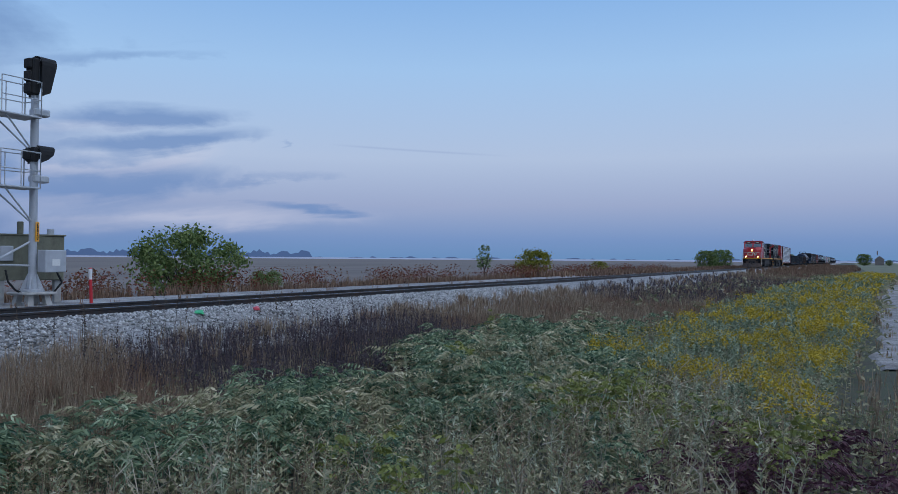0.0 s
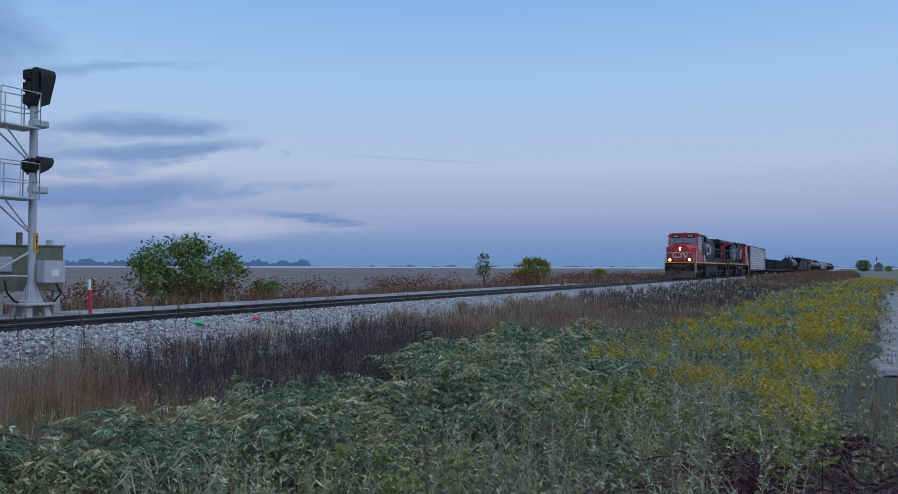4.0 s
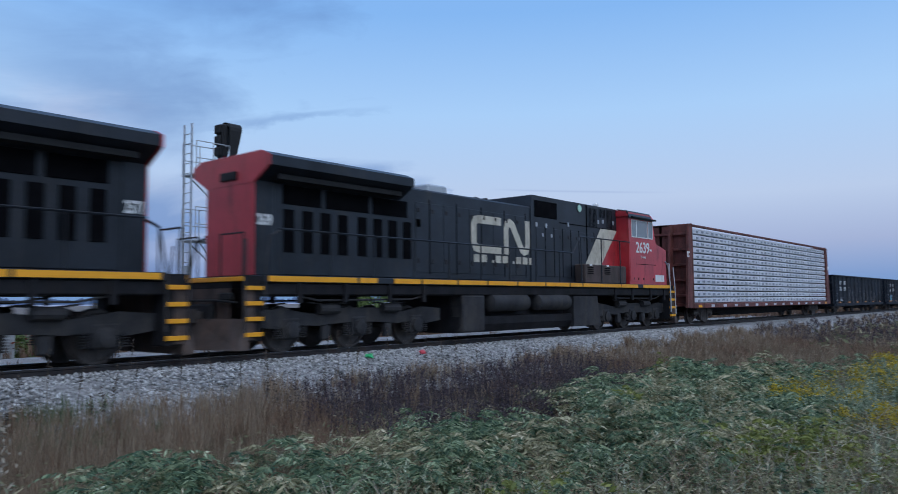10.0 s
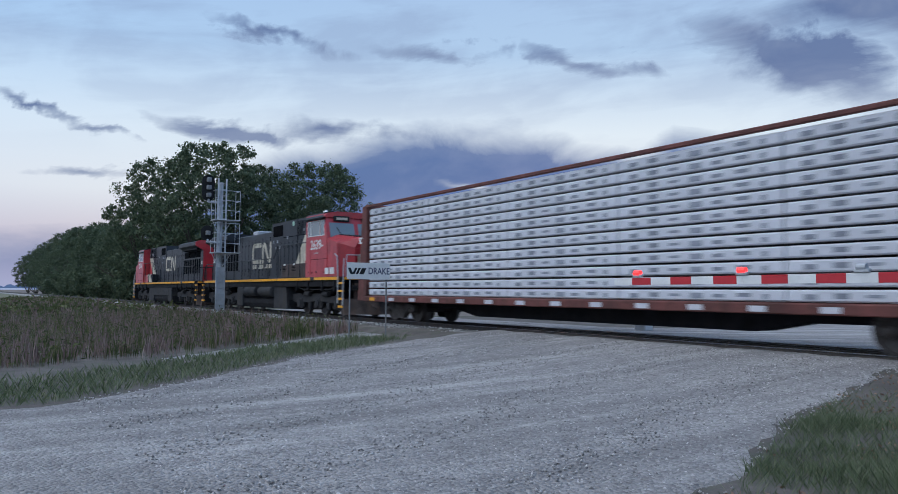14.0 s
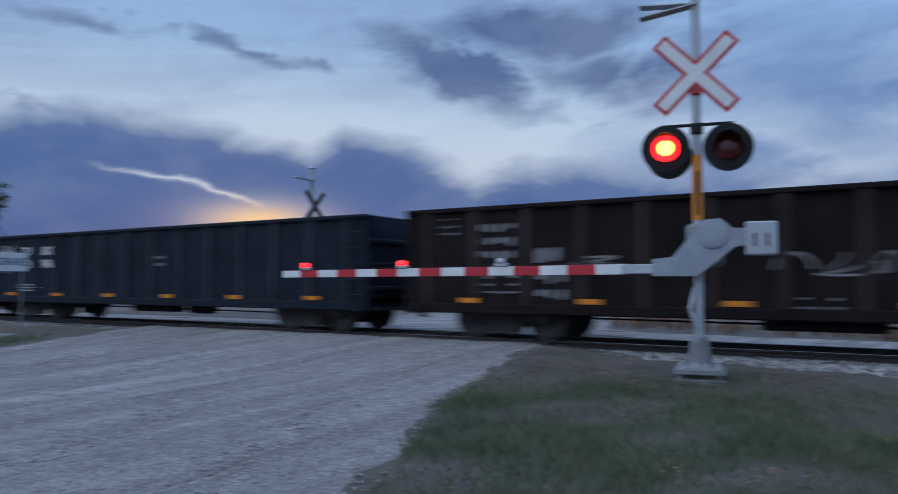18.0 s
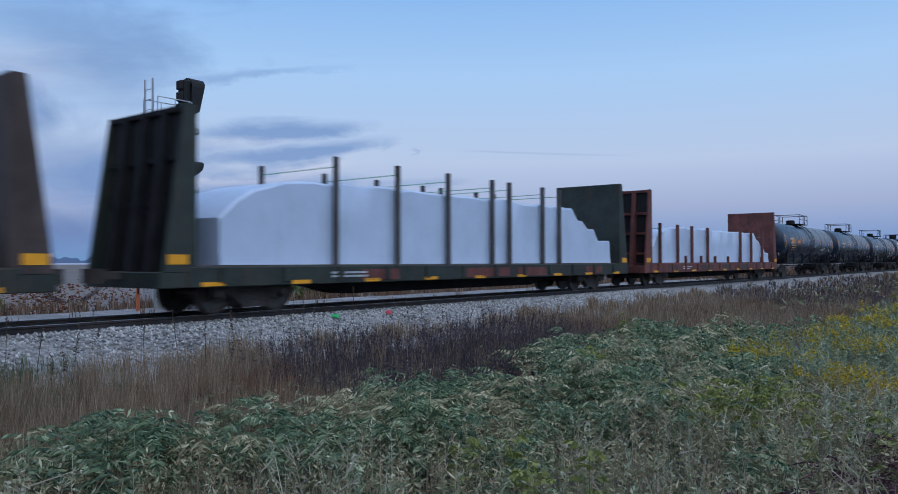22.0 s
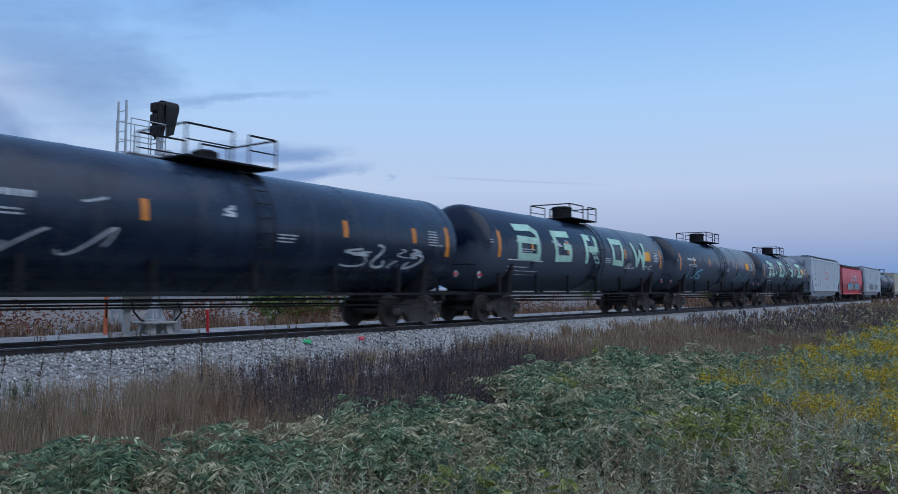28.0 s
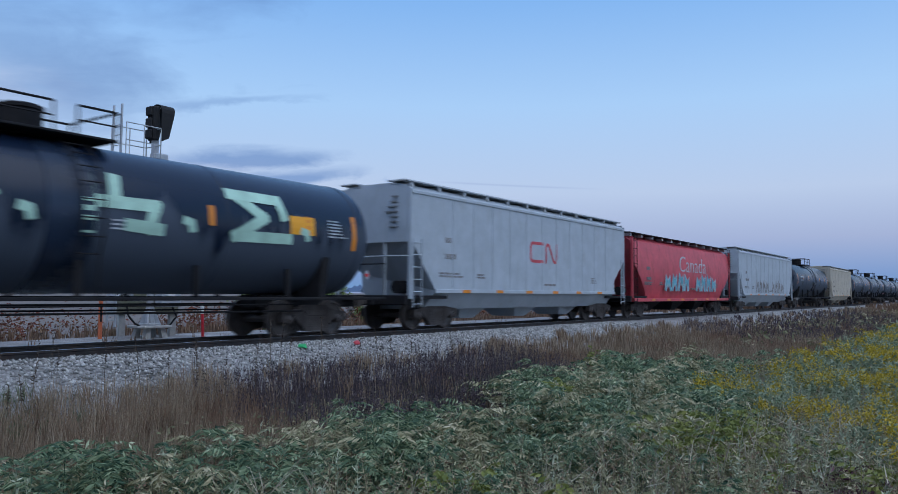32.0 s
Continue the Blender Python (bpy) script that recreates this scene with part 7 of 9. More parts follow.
def wayside_signal():
    """Tall two-headed signal mast with a ladder and two platforms, facing +x."""
    g = float(ground_z(14.65, 22.1))
    e = thing("railway_signal", "tall galvanised railway signal mast with two black heads", "railway signal", at=pose(14.65, 22.1, 0))
    part("mast", Shape().tube((0, 0, 0.25), (0, 0, 7.1), 0.115, 14).tube((0, 0, 7.1), (0, 0, 7.16), 0.13, 14), M_SILVER, e, "silver painted tubular mast", True)
    base = part("mast_base", Shape().lathe([(0.0, 0.34), (0.06, 0.34), (0.08, 0.18), (0.55, 0.13)], (0, 0, 0.02), "z", 10), M_SILVER, e)
    for a in range(4):
        c, q = 0.28 * math.cos(a * 1.571 + 0.785), 0.28 * math.sin(a * 1.571 + 0.785)
        part("base_fin", Shape().prism([(0.1, 0.06), (0.33, 0.06), (0.13, 0.55)], -0.02, 0.02).moved(pose(0, 0, 0.02, 0, 0, a * 90 + 45)), M_SILVER, base)
        part("foundation_leg", Shape().add(*leg(c * 1.2, q * 1.2, g - 0.05, 0.02)), M_CONC, e)
    part("foundation_frame", Shape().box(-0.5, 0.5, -0.5, 0.5, -0.06, 0.02, 0.02), M_CONC, e)
    for z in (5.32, 3.18):
        part("platform", Shape().box(-1.32, -0.05, -0.42, 0.42, z - 0.05, z, 0.01), M_GREY, e, "steel grating platform")
        s = Shape()
        for y in (-0.40, 0.40):
            railing(s, [(-1.28, y), (-0.66, y), (-0.06, y)], z, (0.5, 1.05))
        railing(s, [(-0.06, -0.4), (-0.06, 0.4)], z, (0.5, 1.05))
        part("railing", s, M_GREY, e, "thin galvanised railing")
        part("platform_brace", Shape().tube((-1.1, -0.3, z - 0.05), (-0.1, -0.05, z - 1.0), 0.025, 6).tube((-1.1, 0.3, z - 0.05), (-0.1, 0.05, z - 1.0), 0.025, 6), M_GREY, e)
    part("ladder", ladder_shape(-1.34, -0.22, 0.22, 0.02, 6.95), M_GREY, e, "galvanised access ladder")
    part("ladder_guard", Shape().box(-1.39, -1.355, -0.20, 0.20, 0.35, 2.35, 0.01), M_GREY, e, "grey sheet climbing guard")
    part("ladder_brace", Shape().tube((-1.32, -0.1, 0.9), (-0.08, 0, 1.55), 0.035, 8).tube((-1.32, 0.1, 0.85), (-0.08, 0, 0.82), 0.03, 8), M_SILVER, e)
    for z0, z1 in ((6.02, 7.15), (3.98, 4.42)):
        signal_head(e, -0.10, z0, z1, M_GREY)
        part("junction_box", Shape().box(-0.1, 0.42, -0.16, 0.16, z0 - 0.62, z0 - 0.40, 0.04), M_GREY, e)
    pl = part("number_plate_panel", Shape().box(-0.125, 0.125, -0.135, -0.119, 1.55, 2.15, 0.004), M_STRIPE, e, "yellow number plate")
    pl.matrix_basis = pose(0, 0, 0, 0, 0, 34)
    for i, ch in enumerate("690"):
        letters(ch, 0.24, M_DARK, pl, on_side(0, -0.137, 2.03 - i * 0.18), "digit", 0.006)
    part("control_box", Shape().box(0.05, 0.75, -0.55, -0.15, 0.62, 1.30, 0.02), M_SILVER, e, "pale grey control box")
    part("box_label", Shape().box(0.27, 0.53, -0.558, -0.548, 0.82, 1.02), M_WHITE, e)
    part("cable", Shape().pipe([(-0.9, -0.1, 0.7), (-0.85, -0.15, 0.35), (-0.6, -0.1, 0.1), (-0.3, -0.1, -0.05)], 0.03), M_DARK, e)
    part("cable", Shape().pipe([(0.6, -0.3, 0.62), (0.75, -0.35, 0.3), (0.5, -0.2, -0.1)], 0.03), M_DARK, e)
    return e


def leg(x, y, z0, z1):
    k = 1.35
    v = [(x * k + a, y * k + b, z0) for a, b in ((-0.1, -0.1), (0.1, -0.1), (0.1, 0.1), (-0.1, 0.1))] + [(x + a, y + b, z1) for a, b in ((-0.08, -0.08), (0.08, -0.08), (0.08, 0.08), (-0.08, 0.08))]
    return v, [(3, 2, 1, 0), (4, 5, 6, 7), (0, 1, 5, 4), (1, 2, 6, 5), (2, 3, 7, 6), (3, 0, 4, 7)]


wayside_signal()
M_OLIVE = material("olive_drab_paint", (0.17, 0.17, 0.12), 0.7, 0, 0.15, 2, 30, 0.1, (0.10, 0.09, 0.07), 0.3)
M_ORANGE = material("faded_orange_plastic", (0.62, 0.16, 0.07), 0.6, 0, 0.1, 3, 30, 0.05)
e = thing("relay_cabinet", "olive drab relay cabinet on legs beside the track", "relay cabinet", at=pose(15.2, 23.1, 0, 0, 0, -24))
part("body", Shape().box(-0.95, 0.95, -0.3, 0.3, 0.35, 1.75, 0.02), M_OLIVE, e)
part("roof", Shape().box(-1.0, 1.0, -0.34, 0.34, 1.75, 1.80, 0.01), M_OLIVE, e)
part("vent_cap", Shape().tube((0.6, 0, 1.8), (0.6, 0, 1.98), 0.11, 10), M_GREY, e)
part("vent_pipe", Shape().box(-0.35, -0.18, -0.08, 0.08, 1.8, 2.2, 0.02), M_OLIVE, e)
part("meter_box", Shape().box(-0.85, -0.5, -0.4, -0.3, 0.95, 1.42, 0.02), M_SILVER, e)
for x in (-0.8, 0.8):
    part("leg", Shape().box(x - 0.1, x + 0.1, -0.2, 0.2, -0.5, 0.36, 0.01), M_CONC, e)
e = thing("equipment_hut", "low grey metal signal equipment hut across the track", "equipment hut", at=pose(8.3, 26.5, 0))
part("wall", Shape().box(-1.3, 1.3, -0.9, 0.9, -0.5, 0.62, 0.02), M_GREY, e)
part("roof", Shape().box(-1.4, 1.4, -1.0, 1.0, 0.62, 0.70, 0.02), M_SILVER, e)
part("door", Shape().box(-0.75, -0.2, -0.93, -0.895, -0.42, 0.55, 0.01), M_SILVER, e)


def marker(x, y, h, kind):
    g = float(ground_z(x, y))
    if kind == "red":
        e = thing("marker_post", "red cable marker post with a white top band", "marker post", at=pose(x, y, g, 0, -3, 0))
        part("post", Shape().tube((0, 0, -0.1), (0, 0, h * 0.70), 0.05, 8), M_REDSIGN, e)
        part("band", Shape().tube((0, 0, h * 0.70), (0, 0, h), 0.05, 8), M_WHITE, e)
        part("cap", Shape().tube((0, 0, h), (0, 0, h + 0.03), 0.055, 8), M_REDSIGN, e)
    else:
        e = thing("marker_post", "faded orange flat plastic marker post", "marker post", at=pose(x, y, g))
        part("post", Shape().box(-0.06, 0.06, -0.03, 0.03, -0.1, h, 0.01), M_ORANGE, e)
        part("text_bars", Shape().box(-0.03, 0.03, -0.034, -0.028, h * 0.45, h * 0.9), M_DARK, e)


marker(15.95, 21.1, 1.12, "red")
marker(13.2, 22.5, 1.2, "orange")


def far_side_signal():
    """The second signal mast, beside the near rail, seen from behind."""
    X, Y = -42.3, 12.2
    e = thing("railway_signal", "galvanised signal mast with an oval black head, seen from behind", "railway signal", at=pose(X, Y, 0))
    part("mast", Shape().tube((0, 0, -0.6), (0, 0, 7.1), 0.11, 12), M_SILVER, e, "", True)
    part("ladder_guard", Shape().box(0.16, 0.20, -0.26, 0.26, 0.05, 2.42, 0.01), M_GREY, e, "grey sheet climbing guard")
    part("ladder", ladder_shape(0.22, -0.22, 0.22, -0.55, 7.3).moved(pose(0, 0, 0)), M_GREY, e, "galvanised access ladder")
    for z in (5.0, 3.2):
        part("platform", Shape().box(-0.3, 0.6, -0.5, 0.95, z - 0.05, z, 0.01), M_GREY, e)
        s = railing(Shape(), [(-0.25, -0.45), (0.55, -0.45), (0.55, 0.9), (-0.25, 0.9)], z, (0.5, 1.05, 1.6))
        part("railing", s, M_GREY, e, "thin galvanised railing")
        part("platform_brace", Shape().tube((0, 0.6, z - 0.05), (0, 0.05, z - 0.9), 0.025, 6).tube((0, -0.45, z - 0.05), (0, -0.05, z - 0.9), 0.025, 6), M_GREY, e)
    for z, h, k in ((6.76, 0.72, 3), (4.25, 0.42, 1)):
        pts = [(-0.72 + 0.34 * math.cos(a), z + (h - 0.34 if math.sin(a) >= 0 else -(h - 0.34)) + 0.34 * math.sin(a)) for a in np.linspace(0, 2 * math.pi, 24, endpoint=False)]
        hd = part("signal_head", Shape().prism(pts, -0.04, 0.04, "x"), M_DARK, e, "oval black signal backing")
        for i in range(k):
            zz = z + (i - (k - 1) / 2) * 0.42
            part("lamp_housing", Shape().box(0.04, 0.26, -0.84, -0.60, zz - 0.12, zz + 0.12, 0.03), M_STEEL, hd, "grey lamp housing")
            part("visor", Shape().tube((-0.04, -0.72, zz), (-0.30, -0.72, zz), 0.12, 12), M_DARK, hd)
        part("head_bracket", Shape().box(-0.05, 0.1, -0.72, 0.0, z - h - 0.12, z - h - 0.02, 0.02).box(-0.05, 0.1, -0.75, -0.65, z - h - 0.1, z - h + 0.1, 0.02), M_GREY, e)


far_side_signal()


def crossbuck(e, z, size, y, label, back=False):
    """Two crossed blades: white with a red border."""
    for a in (45, -45):
        m = Matrix.Translation((0, y, z)) @ pose(0, 0, 0, 0, a, 0)
        off = 0.0 if a > 0 else -0.006
        b = part("crossbuck_blade", Shape().box(-size / 2, size / 2, -0.012 + off, 0.012 + off, -0.125, 0.125, 0.004).moved(m), M_SILVER if back else M_REDSIGN, e, label)
        part("blade_face", Shape().box(-size / 2 + 0.05, size / 2 - 0.05, -0.020 + off, -0.010 + off, -0.078, 0.078).moved(m), M_BROWN if back else M_WHITE, b, "stained back" if back else "white reflective face")


def flasher(e, x, y, z, lit):
    f = part("light_backing", Shape().lathe([(0.02, 0.335), (0.0, 0.34), (-0.015, 0.335), (-0.015, 0.11)], (x, y, z), "y", 28), M_DARK, e, "round black light backing", True)
    hood = Shape()
    for i in range(14):
        a0, a1 = radians(-15 + i * 15), radians(-15 + (i + 1) * 15)
        r = 0.19
        d0, d1 = 0.20 + 0.10 * math.sin(a0), 0.20 + 0.10 * math.sin(a1)
        p = [(x + r * math.cos(q), y - t, z + r * math.sin(q)) for q, t in ((a0, 0.01), (a1, 0.01), (a1, d1), (a0, d0))]
        p2 = [(x + (r + 0.01) * math.cos(q), y - t, z + (r + 0.01) * math.sin(q)) for q, t in ((a0, 0.01), (a1, 0.01), (a1, d1), (a0, d0))]
        hood.add(p + p2, [(0, 1, 2, 3), (7, 6, 5, 4), (2, 6, 7, 3)])
    part("light_hood", hood, M_DARK, f)
    part("lens", Shape().lathe([(0.0, 0.188), (-0.03, 0.185), (-0.05, 0.15)], (x, y - 0.015, z), "y", 24), M_LAMPRED if lit else M_LENSOFF, f, "glowing red lens" if lit else "unlit red lens", True)
    if lit:
        part("lamp", Shape().lathe([(0.0, 0.108), (-0.012, 0.10), (-0.018, 0.05)], (x, y - 0.064, z), "y", 20), M_LAMPCORE, f, "bright lamp core")
    part("light_case", Shape().lathe([(0.02, 0.17), (0.22, 0.14), (0.26, 0.06)], (x, y, z), "y", 16), M_DARK, f)


def crossing_signal():
    X, Y = -2.85, 11.0
    g = float(ground_z(X, Y))
    e = thing("crossing_signal", "level crossing signal with crossbuck, red flashers and lowered gate", "crossing signal", at=pose(X, Y, 0, 0, 0, 13))
    part("mast", Shape().tube((0, 0, 0.30), (0, 0, 5.35), 0.065, 12), M_SILVER, e, "pale tubular mast", True)
    part("pedestal", Shape().lathe([(-0.02, 0.22), (0.05, 0.17), (0.36, 0.13), (0.42, 0.10)], (0, 0, 0), "z", 8), M_STEEL, e)
    for z in (g - 0.02, g + 0.12):
        part("foundation", Shape().box(-0.34, 0.34, -0.34, 0.34, z, z + 0.08, 0.01), M_STEEL, e)
    part("bolt_posts", Shape().tube((-0.25, -0.25, g), (-0.25, -0.25, 0.05), 0.03).tube((0.25, -0.25, g), (0.25, -0.25, 0.05), 0.03).tube((-0.25, 0.25, g), (-0.25, 0.25, 0.05), 0.03).tube((0.25, 0.25, g), (0.25, 0.25, 0.05), 0.03), M_GREY, e)
    part("plinth", Shape().box(-0.27, 0.27, -0.27, 0.27, -0.05, 0.0, 0.01), M_STEEL, e)
    part("reflective_band", Shape().tube((0, 0, 2.06), (0, 0, 2.98), 0.075, 12), M_REFL, e, "amber reflective sleeve", True)
    part("band_text_bars", Shape().box(-0.02, 0.02, -0.085, -0.070, 2.12, 2.75), M_DARK, e)
    part("crossarm", Shape().box(-0.5, 0.5, -0.03, 0.03, 3.40, 3.44, 0.01).tube((-0.42, 0, 3.42), (-0.42, 0, 3.2), 0.025).tube((0.42, 0, 3.42), (0.42, 0, 3.2), 0.025).box(-0.09, 0.09, -0.09, 0.09, 3.28, 3.44, 0.02), M_DARK, e)
    crossbuck(e, 4.14, 1.42, -0.09, "red-bordered white crossbuck blade")
    part("crossbuck_bracket", Shape().box(-0.08, 0.08, -0.09, 0.08, 3.84, 3.92, 0.02), M_REDSIGN, e)
    flasher(e, -0.42, -0.12, 3.08, True)
    flasher(e, 0.42, -0.12, 3.06, False)
    flasher(e, -0.42, 0.75, 3.10, False)
    for q, a in ((-1, 4), (-1, -9)):
        part("bell_arm_blade", Shape().box(-0.78, 0.04, -0.1, 0.1, -0.012, 0.012, 0.005).moved(Matrix.Translation((0, 0.0, 5.16)) @ pose(0, 0, 0, 0, a, 0)), M_GREY, e)
    # gate machine
    mech = part("gate_mechanism", Shape().prism([(-0.62, 1.26), (-0.62, 1.50), (-0.34, 1.53), (-0.04, 1.90), (0.08, 2.04), (0.30, 2.06), (0.46, 1.92), (0.70, 1.92), (0.70, 1.70), (0.48, 1.66), (0.12, 1.36), (-0.02, 1.26)], -0.22, -0.12), M_STEELP, e, "pale grey gate arm support")
    part("gate_machine_case", Shape().box(-0.16, 0.36, -0.12, 0.30, 1.40, 2.0, 0.05), M_STEEL, e)
    part("hub_disc", Shape().lathe([(0.0, 0.20), (-0.02, 0.20), (-0.03, 0.16)], (0.20, -0.22, 1.84), "y", 22), M_STEELP, mech, "", True)
    part("counterweight", Shape().box(0.62, 1.02, -0.30, -0.04, 1.54, 2.00, 0.02), M_SILVER, mech, "pale counterweight block")
    for x in (0.72, 0.88):
        part("counterweight_slot", Shape().box(x, x + 0.03, -0.308, -0.298, 1.66, 1.84), M_DARK, mech)
    part("conduit", Shape().pipe([(-0.05, -0.08, 1.1), (-0.12, -0.1, 0.8), (0.02, -0.1, 0.4)], 0.03), M_GREY, e)
    # the lowered arm
    arm = thing("gate_arm", "red and white striped crossing gate arm, lowered over the road", "gate arm", at=pose(-3.55, 10.80, 1.365, 0, -0.25, 0.5))
    part("arm_butt", Shape().box(-0.35, 0.15, -0.04, 0.04, -0.07, 0.07, 0.01), M_GREY, arm)
    n_ = 15
    for i in range(n_):
        a, b = -0.3 - i * 6.85 / n_, -0.3 - (i + 1) * 6.85 / n_
        h = 0.076 - 0.012 * i / n_
        part("arm_stripe", Shape().box(b, a, -0.018, 0.018, -h, h, 0.004), M_REDSIGN if i % 2 else M_WHITE, arm, "red reflective stripe" if i % 2 else "")
    for x, lit in ((-6.55, True), (-4.3, True), (-2.35, False)):
        gl = part("gate_light", Shape().box(x - 0.11, x + 0.11, -0.05, 0.05, 0.075, 0.13, 0.01), M_GREY, arm)
        part("gate_lamp", Shape().lathe([(-0.07, 0.05), (0.07, 0.05)], (x, -0.02, 0.155), "x", 12), M_LAMPRED if lit else M_SILVER, gl, "glowing red gate lamp" if lit else "")
    part("arm_wire", Shape().tube((-0.2, 0.02, 0.09), (-6.9, 0.02, 0.09), 0.008, 4), M_DARK, arm)


crossing_signal()


def far_crossing_signal():
    X, Y = -18.1, 19.5
    g = float(ground_z(X, Y))
    e = thing("crossing_signal", "grey crossing signal mast across the track, turned away", "crossing signal", at=pose(X, Y, 0, 0, 0, 95))
    part("mast", Shape().tube((0, 0, g - 0.1), (0, 0, 5.15), 0.075, 12).lathe([(0, 0.12), (0.12, 0.02)], (0, 0, 5.15), "z", 12), M_SILVER, e, "", True)
    crossbuck(e, 3.85, 1.45, -0.12, "crossbuck blade seen from behind", True)
    part("bell_arm_blade", Shape().box(-0.95, 0.05, -0.1, 0.1, 4.72, 4.75, 0.005), M_GREY, e)
    for x in (-0.42, 0.42):
        flasher(e, x, -0.12, 2.75, False)
    part("gate_machine_case", Shape().box(-0.25, 0.25, -0.3, 0.3, 0.9, 1.8, 0.04), M_GREY, e)
    part("pedestal", Shape().box(-0.22, 0.22, -0.22, 0.22, g, 0.4, 0.03), M_GREY, e)


far_crossing_signal()


def station_sign():
    x0, y0, y1 = -22.0, 10.36, 11.9
    e = thing("station_name_sign", "white station name sign on two grey posts", "sign", at=pose(x0, (y0 + y1) / 2, 0, 0, 0, 90))
    w = (y1 - y0) / 2
    part("panel", Shape().box(-w, w, -0.012, 0.012, 1.50, 2.03, 0.004), M_WHITE, e, "white sign panel")
    m = on_side(0, -0.014, 0)
    letters("DRAKE", 0.30, material("dark_blue_lettering", (0.03, 0.04, 0.10), 0.6), e, on_side(0.36, -0.0135, 1.76), "lettering", 0.004, 0.002, 0.82)
    s = Shape()
    for a, b, lean in ((-0.70, -0.60, 0.10), (-0.54, -0.46, -0.10), (-0.42, -0.34, -0.10), (-0.30, -0.14, -0.10)):
        s.prism([(a - lean * 0.5, 1.86), (b - lean * 0.5, 1.86), (b + lean * 0.5, 1.66), (a + lean * 0.5, 1.66)], -0.0155, -0.010)
    part("painted_mark", s, M_DARK, e, "black slanted bars of the company mark")
    for x in (-w + 0.12, w - 0.12):
        g = float(ground_z(x0, (y0 + y1) / 2 + x))
        part("post", Shape().box(x - 0.022, x + 0.022, 0.013, 0.05, g - 0.1, 2.0, 0.006), M_STEEL, e, "thin steel sign post")


station_sign()
for nm, lab, x, m in (("plastic_scrap", "crushed green plastic scrap on the ballast", 12.6, material("green_plastic", (0.03, 0.42, 0.14), 0.4)), ("fabric_scrap", "crumpled red scrap on the ballast", 14.5, material("red_plastic", (0.55, 0.05, 0.07), 0.5))):
    rnd = random.Random(x)
    v = [(rnd.uniform(-0.2, 0.2), rnd.uniform(-0.1, 0.1), rnd.uniform(0, 0.12)) for _ in range(14)]
    b = bmesh.new()
    for p in v:
        b.verts.new(p)
    bmesh.ops.convex_hull(b, input=b.verts[:])
    d = bpy.data.meshes.new(nm)
    b.to_mesh(d)
    b.free()
    d.materials.append(m)
    o = new(nm, d)
    o.location = (x, 13.05, -0.20)
    tagged(o, lab, "litter")

# ---- plants ----
RNG = np.random.default_rng(7)


class Leaves:
    """Collects many small quads, kept as arrays."""

    def __init__(self):
        self.q = []

    def quads(self, a, b, c, d):
        self.q.append(np.stack([a, b, c, d], 1))

    def blades(self, root, tip, width, bow=None):
        """Flat tapering leaves from root to tip, with a fold half way."""
        d = tip - root
        ln = np.linalg.norm(d, axis=1, keepdims=True) + 1e-6
        side = np.cross(d, RNG.normal(size=d.shape))
        side /= np.linalg.norm(side, axis=1, keepdims=True) + 1e-6
        w = np.asarray(width).reshape(-1, 1) * 0.5
        mid = root + d * 0.45 + (0 if bow is None else bow)
        self.quads(root, mid + side * w, tip, mid - side * w)

    def stalks(self, root, tip, width):
        """Thin stems."""
        d = tip - root
        side = np.cross(d, RNG.normal(size=d.shape))
        side /= np.linalg.norm(side, axis=1, keepdims=True) + 1e-6
        w = np.asarray(width).reshape(-1, 1) * 0.5
        self.quads(root - side * w, root + side * w, tip + side * w * 0.5, tip - side * w * 0.5)

    def count(self):
        return sum(len(a) for a in self.q)

    def build(self, name, mat, label, category, parent=None):
        v = np.concatenate(self.q).reshape(-1, 3).astype(np.float32)
        k = len(v) // 4
        d = bpy.data.meshes.new(name)
        d.vertices.add(4 * k)
        d.vertices.foreach_set("co", v.reshape(-1))
        d.loops.add(4 * k)
        d.loops.foreach_set("vertex_index", np.arange(4 * k, dtype=np.int32))
        d.polygons.add(k)
        d.polygons.foreach_set("loop_start", np.arange(0, 4 * k, 4, dtype=np.int32))
        d.update(calc_edges=True)
        d.materials.append(mat)
        ob = new(name, d)
        if parent:
            ob.parent = parent
            return tagged(ob, label)
        return tagged(ob, label, category, kind="stuff")


def col(*c):
    return tuple(c)


M_SUMAC = leaf_material("green_sapling_leaves", [(0.0, (0.018, 0.040, 0.024)), (0.3, (0.068, 0.120, 0.072)), (0.58, (0.178, 0.242, 0.132)), (0.82, (0.36, 0.42, 0.25)), (1.0, (0.62, 0.63, 0.42))])
M_OLIVE = leaf_material("olive_sapling_leaves", [(0.0, (0.10, 0.10, 0.052)), (0.35, (0.255, 0.245, 0.135)), (0.7, (0.48, 0.43, 0.27)), (1.0, (0.74, 0.66, 0.47))])
M_PALELEAF = leaf_material("pale_weed_leaves", [(0.0, (0.15, 0.18, 0.11)), (0.5, (0.37, 0.40, 0.27)), (1.0, (0.66, 0.67, 0.50))])
M_LIME = leaf_material("yellow_green_sapling_leaves", [(0.0, (0.09, 0.115, 0.03)), (0.5, (0.20, 0.22, 0.06)), (1.0, (0.36, 0.35, 0.11))])
M_MULLEIN = leaf_material("dark_seed_spikes", [(0.0, (0.040, 0.030, 0.028)), (0.6, (0.09, 0.07, 0.055)), (1.0, (0.17, 0.13, 0.09))])
